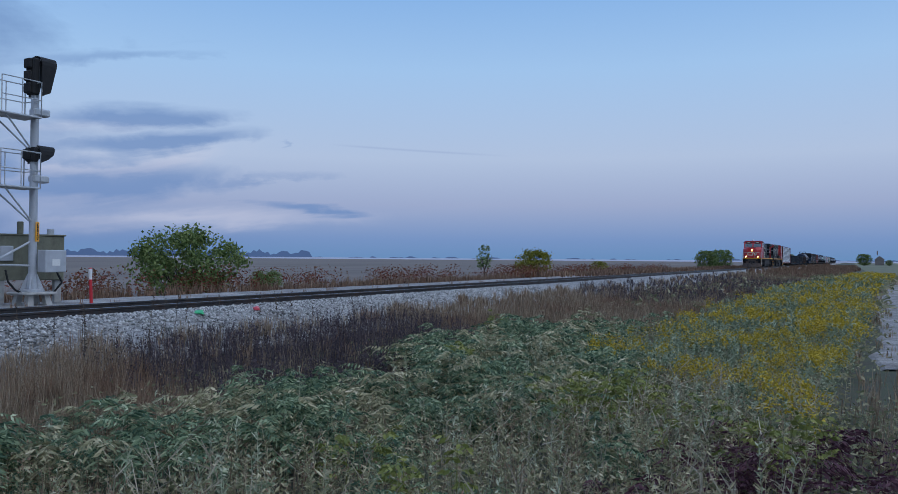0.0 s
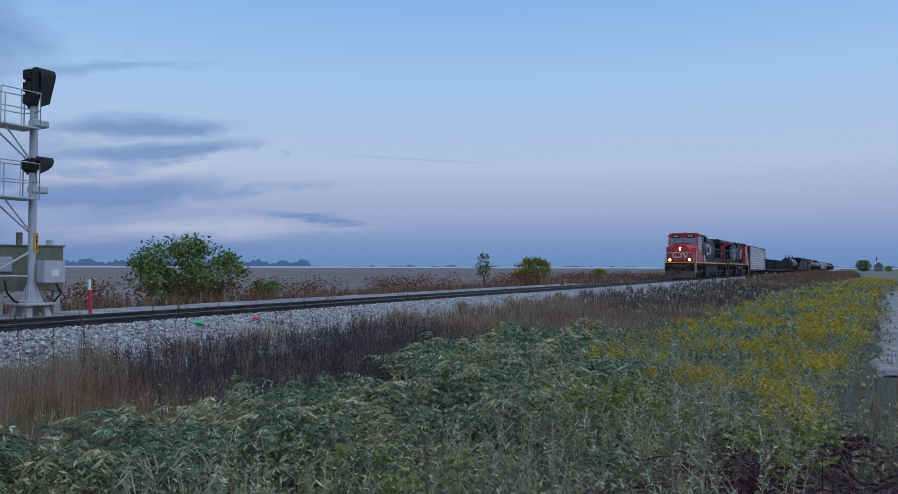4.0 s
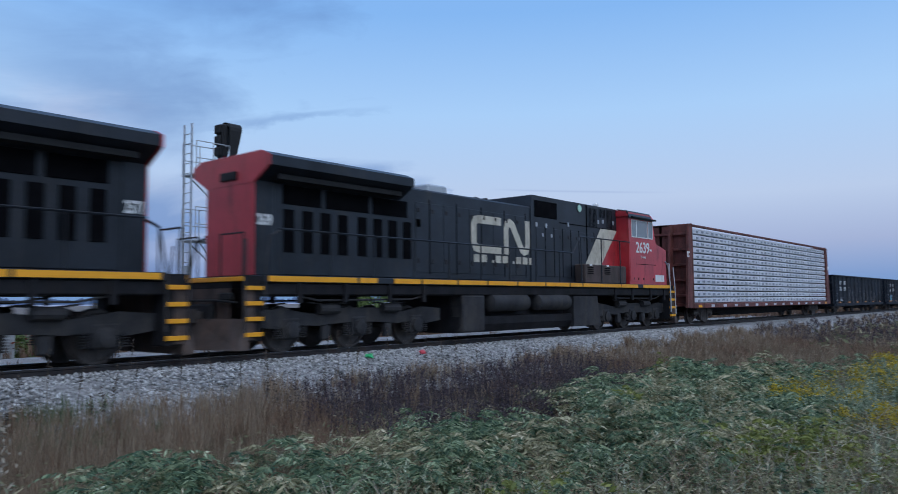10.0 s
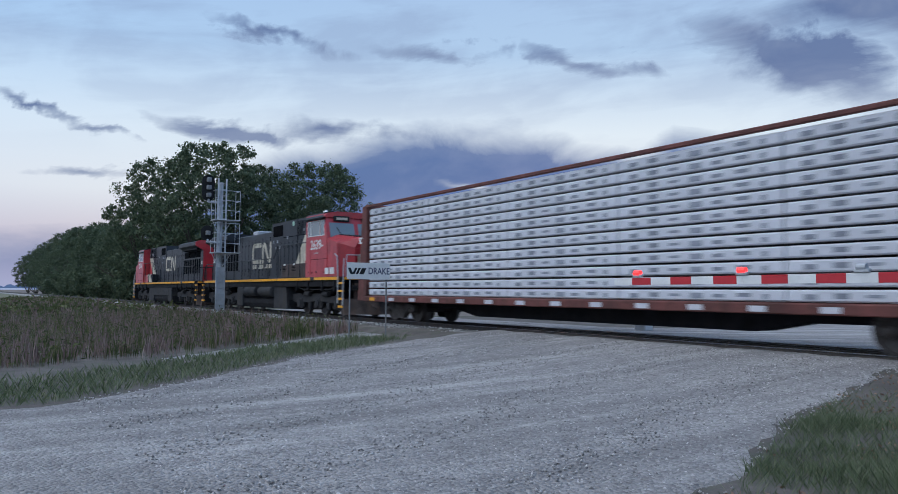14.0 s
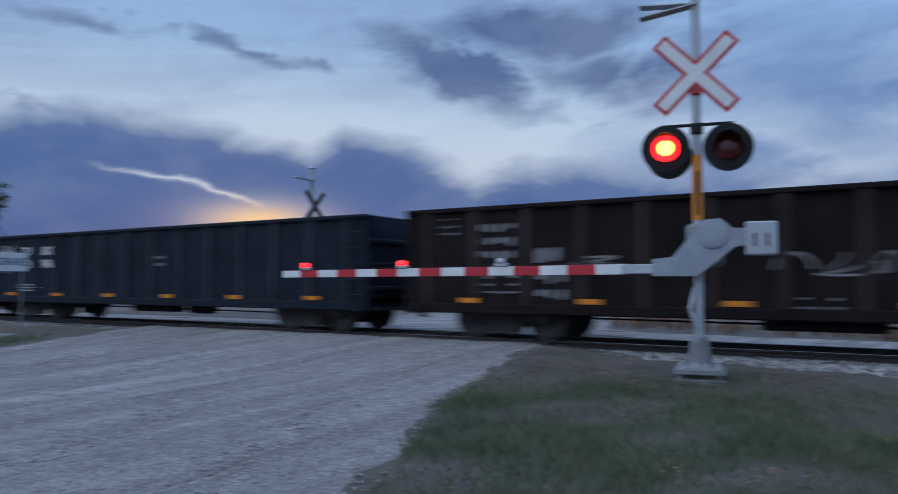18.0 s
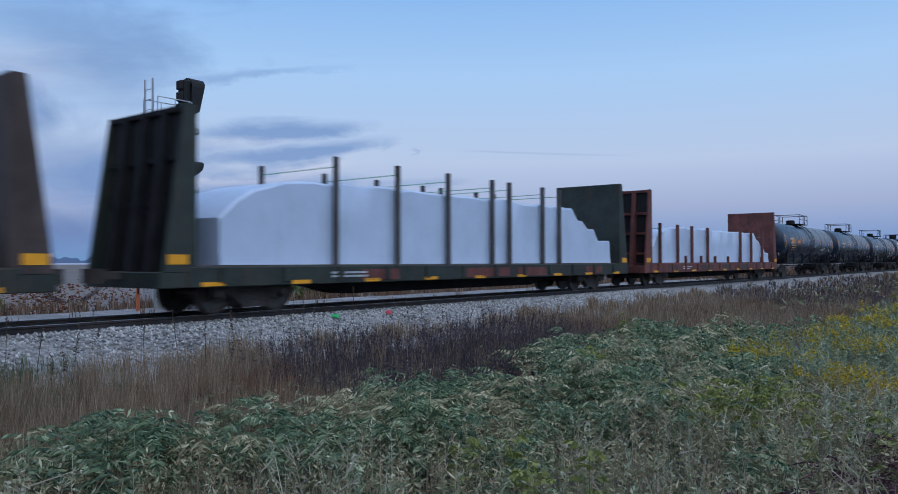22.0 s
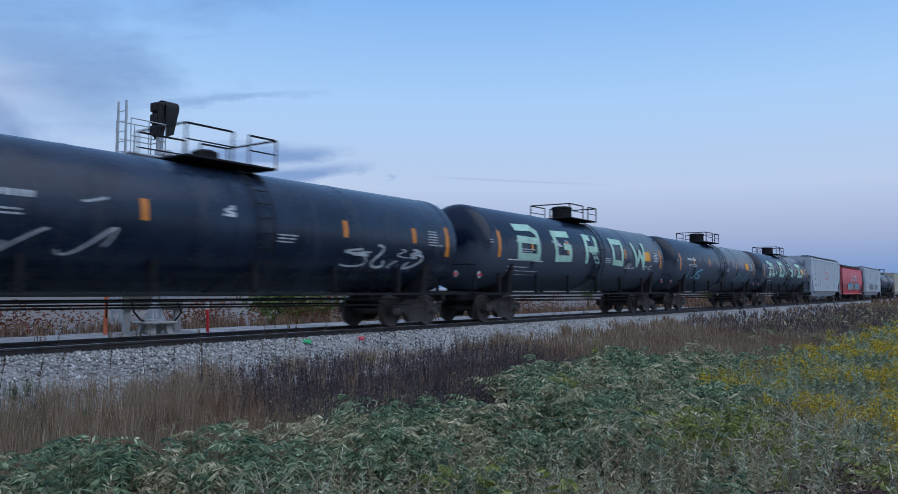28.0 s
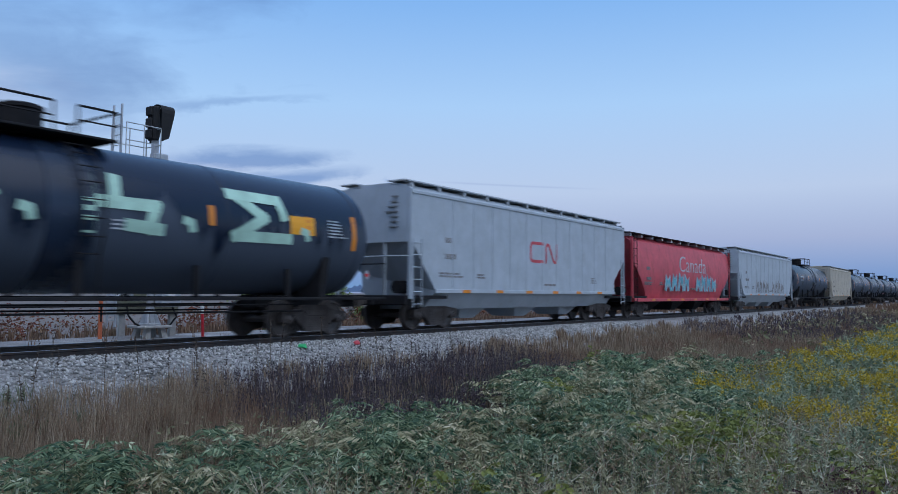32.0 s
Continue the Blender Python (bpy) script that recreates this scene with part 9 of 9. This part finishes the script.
# crimson sumac low in the ditch, and a reddened patch farther on
L = Leaves()
at = spread(4.6, 9.2, -0.8, 2.0, 9, lambda x, y: smooth(2.0, 1.2, y) * smooth(-0.5, 0.4, 1.9 - y + 0.35 * (7 - x)) * (0.3 + 0.7 * smooth(0.3, 0.6, patch(x, y, 0.6, 4.0))))
fronds(L, at, RNG.uniform(0.3, 0.62, len(at)), 8, 0.34, 9, 0.08, 0.30)
at = np.stack([RNG.normal(19.4, 0.9, 26), RNG.normal(7.2, 0.35, 26), np.zeros(26)], 1)
at[:, 2] = ground_z(at[:, 0], at[:, 1])
fronds(L, at, RNG.uniform(0.4, 0.7, 26), 6, 0.4, 6, 0.10, 0.36)
L.build("crimson_weeds", M_CRIMSON, "crimson autumn sumac low in the ditch", "weeds")

# a tall clump of seeding weeds at the verge's edge
LS, LW = Leaves(), Leaves()
at = spread(0.2, 2.0, 4.6, 8.2, 20, lambda x, y: 0.4 + 0.6 * patch(x, y, 0.5, 2.0))
k = len(at)
h = RNG.uniform(0.9, 1.6, k)
top_ = at + np.stack([RNG.normal(0, 0.08, k), RNG.normal(0, 0.08, k), h], 1)
LS.stalks(at, top_, np.full(k, 0.009))
for i in range(40):
    c = at + (top_ - at) * RNG.uniform(0.70, 1.03, k)[:, None] + RNG.normal(0, 0.035, (k, 3))
    LS.blades(c, c + RNG.normal(0, 0.035, (k, 3)), np.full(k, 0.02))
for i in range(16):
    c = at + (top_ - at) * RNG.uniform(0.1, 0.75, k)[:, None]
    LW.blades(c, c + RNG.normal(0, 0.09, (k, 3)), np.full(k, 0.035))
LS.build("seed_head_weeds", M_PALE, "tall pale weeds with fuzzy seed heads", "weeds")
LW.build("verge_weeds", M_UNDER, "leafy dull green weeds at the verge edge", "weeds")
L = Leaves()
at = np.stack([RNG.normal(0.9, 0.3, 12), RNG.normal(6.2, 0.35, 12), np.zeros(12)], 1)
at[:, 2] = ground_z(at[:, 0], at[:, 1])
fronds(L, at, RNG.uniform(0.6, 1.0, 12), 8, 0.4, 9, 0.10)
L.build("verge_saplings", M_SUMAC, "small grey-green saplings at the verge edge", "weeds")

# short verge grass beside the road, and the meadow over the road
L = Leaves()
at = spread(-6.8, 2.4, 1.6, 11.8, 1500, lambda x, y: (0.25 + 0.75 * smooth(0.3, 0.6, patch(x, y, 0.8, 2.5))) * smooth(11.9, 9.0, y - 0.3 * x - 1.0))
k = len(at)
h = RNG.uniform(0.05, 0.17, k) * (0.5 + 1.0 * patch(at[:, 0], at[:, 1], 0.5, 1.0))
L.blades(at, at + around(k) * (h * 0.8)[:, None] + np.stack([np.zeros(k), np.zeros(k), h], 1), np.full(k, 0.007))
at = spread(-32, -11.8, -3, 10.5, 190, lambda x, y: smooth(3.6, 2.4, road_edges(y)[0] - x))
k = len(at)
h = RNG.uniform(0.08, 0.22, k)
L.blades(at, at + around(k) * (h * 0.7)[:, None] + np.stack([np.zeros(k), np.zeros(k), h], 1), np.full(k, 0.018))
at = spread(-30, -20, 10.2, 12.0, 40)
k = len(at)
h = RNG.uniform(0.04, 0.12, k)
L.blades(at, at + around(k) * (h * 0.7)[:, None] + np.stack([np.zeros(k), np.zeros(k), h], 1), np.full(k, 0.015))
L.build("verge_grass", M_GRASS, "patchy short grass on the road verge", "grass")

L = Leaves()
at = spread(-6.0, 2.0, 2.0, 12.0, 30, lambda x, y: 0.4 * smooth(0.5, 0.75, patch(x, y, 0.6, 7.0)) + 0.5 * smooth(8.5, 11.5, y))
clumps(L, at, RNG.uniform(0.02, 0.16, len(at)), 10, 0.05, 0.12)
L.build("verge_litter", M_DRY, "dry fallen leaves and stems on the verge", "grass")


def meadow_zone(x, y):
    return smooth(-4.0, -5.0, x - road_edges(y)[0] + 0.8 * smooth(4, 2, y)) * (0.5 + 0.5 * patch(x, y, 2.0, 2.0))


LA, LB = Leaves(), Leaves()
for box, dens, wid, n_ in (((-45, -17, -6, 11.6), 9, 0.022, 9), ((-120, -45, -20, 11.8), 1.6, 0.07, 9)):
    at = spread(*box, dens, meadow_zone)
    tufts(LA, at, RNG.uniform(0.35, 0.8, len(at)), n_, wid)
    at = spread(*box, dens * 0.8, meadow_zone)
    tufts(LB, at, RNG.uniform(0.3, 0.75, len(at)), n_, wid)
    clumps(LB, at, RNG.uniform(0.3, 0.7, len(at)), 6, wid * 5, 0.2)
LA.build("meadow_dry_grass", M_MEADOW, "tall dry meadow grass beyond the road", "grass")
LB.build("meadow_weeds", M_MEADOWG, "olive meadow weeds beyond the road", "weeds")

# weedy strip and hedge behind the track
LA, LB = Leaves(), Leaves()
at = spread(-16, 60, 24.0, 29, 5, lambda x, y: 0.4 + 0.6 * patch(x, y, 1.6, 1.0))
tufts(LA, at, RNG.uniform(0.35, 0.8, len(at)), 8, 0.035)
at = spread(60, 200, 19.0, 30, 1.0)
tufts(LA, at, RNG.uniform(0.4, 0.9, len(at)), 8, 0.10)
at = spread(2, 200, 18.4, 19.6, 2.5)
tufts(LA, at, RNG.uniform(0.2, 0.45, len(at)), 7, 0.03)
LA.build("trackside_grass", M_DRY, "dry grass strip behind the track", "grass")
at = spread(-4, 130, 26, 31, 2.4, lambda x, y: smooth(0.35, 0.7, patch(x, y, 3.0, 2.2)))
clumps(LB, at, RNG.uniform(0.7, 1.5, len(at)), 40, 0.16, 0.38)
LB.build("trackside_hedge", M_SUMACRED, "reddening sumac hedge along the field edge", "hedge")


def branch(sh, p, d, ln, r, depth, rnd, tips):
    """Tapered limbs that fork."""
    q = p + d * ln
    sh.tube(p, q, r, 7 if depth > 1 else 5, r * 0.62, False)
    if depth == 0:
        tips.append(q)
        return
    for i in range(rnd.randint(2, 3)):
        nd = (d + Vector((rnd.uniform(-0.7, 0.7), rnd.uniform(-0.7, 0.7), rnd.uniform(-0.1, 0.5)))).normalized()
        branch(sh, q, nd, ln * rnd.uniform(0.62, 0.85), r * 0.58, depth - 1, rnd, tips)
    tips.append(q)


def tree(name, label, height, width, seed, mat, leaf, count, trunk=0.22, bottom=0.2, category="tree"):
    """Trunk and forked limbs, with leaves in uneven clumps round the limb ends."""
    rnd = random.Random(seed)
    rng = np.random.default_rng(seed)
    e = thing(name, label, category)
    sh, tips = Shape(), []
    r = trunk * height / 10
    h0 = height * max(bottom, 0.08)
    if bottom > 0.12:
        sh.tube((0, 0, -0.3), (0, 0, h0), r, 9, r * 0.8, False)
        for i in range(4):
            a = i * 1.571 + rnd.uniform(-0.4, 0.4)
            branch(sh, Vector((0, 0, h0 * rnd.uniform(0.8, 1.0))), Vector((math.cos(a) * 0.5, math.sin(a) * 0.5, rnd.uniform(0.7, 1.3))).normalized(), height * 0.2, r * 0.6, 2, rnd, tips)
    else:
        for i in range(7):
            a = i * 0.9
            branch(sh, Vector((math.cos(a) * 0.1, math.sin(a) * 0.1, -0.2)), Vector((math.cos(a) * 0.8, math.sin(a) * 0.8, rnd.uniform(0.8, 1.8))).normalized(), height * 0.34, r * 0.4, 1, rnd, tips)
    part("trunk", sh, M_BARK, e, "forked grey-brown limbs")
    # clumps fill an uneven crown
    n_c = 80 if category != "tree" else 420
    zc = rng.uniform(bottom + 0.06, 1.0, n_c)
    prof = np.sqrt(np.clip(1 - ((zc - 0.55) / 0.5) ** 2, 0.08, 1))
    ang = rng.uniform(0, 2 * np.pi, n_c)
    rad = width / 2 * prof * np.sqrt(rng.uniform(0.05, 1.0, n_c))
    cen = np.stack([np.cos(ang) * rad, np.sin(ang) * rad, zc * height], 1)
    size = width * (rng.uniform(0.06, 0.14, n_c) if category != "tree" else rng.uniform(0.025, 0.065, n_c))
    pick = rng.integers(0, n_c, count)
    v = rng.normal(size=(count, 3))
    v /= np.linalg.norm(v, axis=1, keepdims=True)
    p = cen[pick] + v * (size[pick] * rng.uniform(0.15, 1.35, count))[:, None] * np.array([1, 1, 0.75])
    p[:, 2] = np.maximum(p[:, 2], 0.05 * height * (bottom > 0.1))
    d = rng.normal(size=(count, 3))
    d[:, 2] -= 0.3
    d /= np.linalg.norm(d, axis=1, keepdims=True)
    L = Leaves()
    s = leaf * rng.uniform(0.6, 1.3, count)
    L.blades(p, p + d * s[:, None], s * 0.7)
    L.build("crown", mat, "", "", e)
    return e


def plant(ob, x, y, turn=0, s=1.0):
    ob.matrix_basis = Matrix.Translation((x, y, float(ground_z(x, y)) - 0.05)) @ pose(0, 0, 0, 0, 0, turn) @ Matrix.Scale(s, 4)
    return ob


def repeat(ob, x, y, turn, s):
    c = copy_thing(ob, Matrix.Identity(4))
    return plant(c, x, y, turn, s)


BIG = [tree("deciduous_tree", "tall leafy deciduous tree dark against the dusk sky", 17.0, 13.0, 50 + i, M_LEAF, 0.27, 32000, 0.22, 0.12) for i in range(3)]
plant(BIG[0], -86, 24.0, 0, 1.06), plant(BIG[1], -84.5, 36, 40, 1.0), plant(BIG[2], -95, 20.5, 80, 0.98)
for x, y, t, s, k in ((-92, 31, 120, 1.0, 0), (-104, 19.8, 30, 0.74, 1), (-112, 24, 200, 0.68, 2), (-122, 20.5, 300, 0.66, 0), (-134, 22.5, 75, 0.68, 1), (-148, 21.0, 160, 0.74, 2), (-160, 24, 20, 0.85, 0),
                      (-176, 22.5, 250, 0.85, 1), (-195, 24, 90, 0.9, 2), (-215, 23.5, 10, 0.92, 0), (-240, 25, 310, 0.9, 1), (-270, 25, 55, 0.95, 2), (-300, 26, 140, 0.95, 0), (-345, 27, 15, 1.0, 1), (-400, 28, 205, 1.0, 2), (-98, 40, 60, 0.9, 1), (-128, 34, 190, 0.8, 2)):
    repeat(BIG[k], x, y, t, s)
low = tree("understorey_shrub", "dense dark shrub under the trees", 5.0, 7.5, 70, M_LEAF, 0.30, 8000, 0.3, 0.05, "shrub")
plant(low, -80, 27, 0, 1.0)
for x, y, t, s in ((-86, 20.5, 50, 1.0), (-78, 34, 120, 0.9), (-96, 19.5, 200, 1.1), (-110, 20, 10, 1.1), (-126, 20, 300, 1.0), (-142, 20.5, 80, 1.2), (-165, 21, 170, 1.2), (-190, 21, 20, 1.3), (-78, 40, 33, 0.8), (-225, 22, 140, 1.4)):
    repeat(low, x, y, t, s)
bush = plant(tree("green_bush", "rounded leafy green bush at the field edge", 3.1, 5.6, 71, M_BUSH, 0.17, 9000, 0.5, 0.04, "bush"), 27.5, 29.4)
repeat(bush, 33.0, 29.0, 70, 0.36), repeat(bush, 10.5, 27.5, 220, 0.3)
yel = plant(tree("yellow_shrub", "rounded yellowing shrub at the field edge", 3.0, 4.6, 72, M_YSHRUB, 0.2, 5000, 0.5, 0.04, "shrub"), 84, 33.0)
repeat(yel, 120, 36, 50, 0.6)
thin = plant(tree("sapling", "thin scraggly sapling over the hedge", 3.3, 1.5, 73, M_BUSH, 0.16, 700, 0.25, 0.3, "sapling"), 66, 31)
far_bush = plant(tree("field_tree", "small dark tree beside the distant track", 5.0, 6.5, 74, M_BUSH, 0.35, 4000, 0.3, 0.05), 182, 29.4, 0, 0.85)
repeat(far_bush, 204, 29.4, 100, 0.95)
for x, y, t, s in ((610, -7.6, 0, 1.6), (640, -24, 60, 0.8), (720, -40, 40, 1.5), (560, -70, 10, 1.6), (900, 60, 80, 2.0)):
    repeat(far_bush, x, y, t, s)
M_BARN = material("weathered_barn_boards", (0.20, 0.18, 0.17), 0.9, 0, 0.15, 1, 20, 0.2)
e = thing("farmhouse", "distant grey farmhouse with a pitched roof", "house", at=pose(700, -19.5, -1.2))
part("wall", Shape().box(-3.4, 3.4, -3.2, 3.2, 0, 4.4), M_BARN, e)
part("roof", Shape().prism([(-3.7, 4.4), (3.7, 4.4), (0, 7.4)], -3.7, 3.7, "x"), M_BARN, e)
part("chimney", Shape().box(1.5, 2.3, 1.0, 1.8, 8, 11.5), M_BARN, e)

# far tree line round the whole horizon, blue haze painted in by glow
M_HAZE = material("far_woods_painted_haze", (0.02, 0.02, 0.03), 1.0, 0, 0.1, 0.004, 0.05, 0, emit=lin(68, 94, 138), power=0.9)
# a pale glowing strip stands in for mist over the fields
M_MIST = material("painted_ground_mist", (0.02, 0.02, 0.03), 1.0, 0, 0.1, 0.004, 0.05, 0, emit=lin(138, 156, 196), power=0.95)
s = Shape()
rnd = random.Random(3)
ring, prev = 2600, None
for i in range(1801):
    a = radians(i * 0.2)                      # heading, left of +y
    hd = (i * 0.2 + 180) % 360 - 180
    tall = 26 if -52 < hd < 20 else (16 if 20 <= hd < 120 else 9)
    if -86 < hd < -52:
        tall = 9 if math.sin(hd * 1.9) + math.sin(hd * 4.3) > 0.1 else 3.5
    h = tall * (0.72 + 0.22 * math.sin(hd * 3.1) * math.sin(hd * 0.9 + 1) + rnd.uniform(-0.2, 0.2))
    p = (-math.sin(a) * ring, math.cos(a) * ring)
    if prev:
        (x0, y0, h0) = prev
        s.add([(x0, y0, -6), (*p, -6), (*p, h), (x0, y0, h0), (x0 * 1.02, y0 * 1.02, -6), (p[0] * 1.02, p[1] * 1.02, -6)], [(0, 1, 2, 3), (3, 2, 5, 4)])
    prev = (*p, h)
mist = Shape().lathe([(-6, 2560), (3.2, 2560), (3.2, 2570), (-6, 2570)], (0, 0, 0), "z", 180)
tagged(part("mist_band", mist, M_MIST), "glowing pale strip painted as ground mist along the far fields", "backdrop", kind="structure")
tagged(part("far_treeline", s, M_HAZE), "line of distant woods with blue haze painted in", "backdrop", kind="structure")

# ---- ties, planks and loose stones, last ----
tie = Shape().box(-0.115, 0.115, -1.28, 1.28, -0.30, -0.155, 0.012).mesh("tie", M_TIE)
for i in range(270):
    x = -58 + i * 0.56
    if -19.0 < x < -6.6:
        continue
    o = part("tie", tie, None, track, "")
    o.location, o.rotation_euler = (x + random.uniform(-0.03, 0.03), CENTRE + random.uniform(-0.04, 0.04), random.uniform(-0.01, 0.008)), (0, 0, random.uniform(-0.02, 0.02))
plank = Shape().box(-1.2, 1.2, -0.11, 0.11, -0.12, -0.012, 0.012).mesh("plank", M_TIE)
for y in (-1.02, -0.48, 0.0, 0.48, 1.02):
    for k in range(5):
        o = part("crossing_plank", plank, None, track, "worn timber crossing plank" if k == 0 else "")
        o.location = (-17.6 + k * 2.45, CENTRE + y, 0.0)


def stones(name, label, places, size, mat, zlift=0.0):
    """Loose angular stones."""
    base = np.array([(1, 0, 0.1), (-0.9, 0.2, 0), (0.1, 1, -0.1), (0, -0.9, 0.1), (0.1, 0.1, 0.8), (-0.1, 0, -0.7)])
    tri = np.array([(0, 2, 4), (2, 1, 4), (1, 3, 4), (3, 0, 4), (2, 0, 5), (1, 2, 5), (3, 1, 5), (0, 3, 5)])
    k = len(places)
    a = RNG.uniform(0, 2 * np.pi, k)
    s = size * RNG.uniform(0.55, 1.35, k)
    v = base[None] * RNG.uniform(0.6, 1.25, (k, 6, 3)) * s[:, None, None]
    x = v[:, :, 0] * np.cos(a)[:, None] - v[:, :, 1] * np.sin(a)[:, None]
    y = v[:, :, 0] * np.sin(a)[:, None] + v[:, :, 1] * np.cos(a)[:, None]
    v = np.stack([x, y, v[:, :, 2]], -1) + places[:, None, :]
    f = (tri[None] + (np.arange(k) * 6)[:, None, None]).reshape(-1, 3)
    d = bpy.data.meshes.new(name)
    v = v.reshape(-1, 3).astype(np.float32)
    d.vertices.add(len(v))
    d.vertices.foreach_set("co", v.reshape(-1))
    d.loops.add(f.size)
    d.loops.foreach_set("vertex_index", f.reshape(-1).astype(np.int32))
    d.polygons.add(len(f))
    d.polygons.foreach_set("loop_start", np.arange(0, f.size, 3, dtype=np.int32))
    d.update(calc_edges=True)
    d.materials.append(mat)
    return tagged(new(name, d), label, "stones", kind="stuff")


M_STONE = material("loose_limestone", (0.34, 0.335, 0.325), 0.9, 0, 0.15, 6, 60, 0.3, random=1.3)
M_GRAVEL = material("loose_road_gravel", (0.36, 0.34, 0.33), 0.9, 0, 0.15, 6, 60, 0.3, random=1.3)
k = 26000
x = np.concatenate([RNG.uniform(-6.2, 34, k), RNG.uniform(-40, -20, 2500)])
y = np.where(RNG.uniform(size=len(x)) < 0.86, RNG.uniform(-3.7, -0.9, len(x)), RNG.uniform(0.9, 2.6, len(x)))
z = np.interp(y, [p[0] for p in BED], [p[1] for p in BED]) + 0.008
stones("ballast_stones", "loose pale ballast stones", np.stack([x, CENTRE + y, z], 1), 0.042, M_STONE)
k = 26000
x, y = RNG.uniform(-18, -2, k), RNG.uniform(1.5, 13.5, k)
m = road_amount(x, y, 0.3) > 0.6
x, y = x[m], y[m]
stones("road_gravel", "loose gravel on the road", np.stack([x, y, ground_z(x, y) + 0.018], 1), 0.016, M_GRAVEL)


def motions():
    """The train rolls past, its wheels turning."""
    for ob, x, turned in cars:
        walk(ob, [(t, pose(x - gone(t), CENTRE, 0, 0, 0, 180 if turned else 0)) for t in np.linspace(0, END, 17)])
    backwards = set(cars[1][0].children_recursive)
    first = {}
    for ob, key, dx, r in wheels:
        sign = 1 if ob in backwards else -1
        key += str(sign)
        if key not in first:
            first[key] = ob
            step = 1 / FPS
            walk(ob, [(i * step, pose(dx, 0, r, 0, sign * math.degrees(gone(i * step) / r), 0)) for i in range(int(END * FPS) + 1)])
        else:
            ob.rotation_mode = "QUATERNION"
            keys = ob.animation_data_create()
            keys.action = first[key].animation_data.action
            keys.action_slot = first[key].animation_data.action_slot


motions()
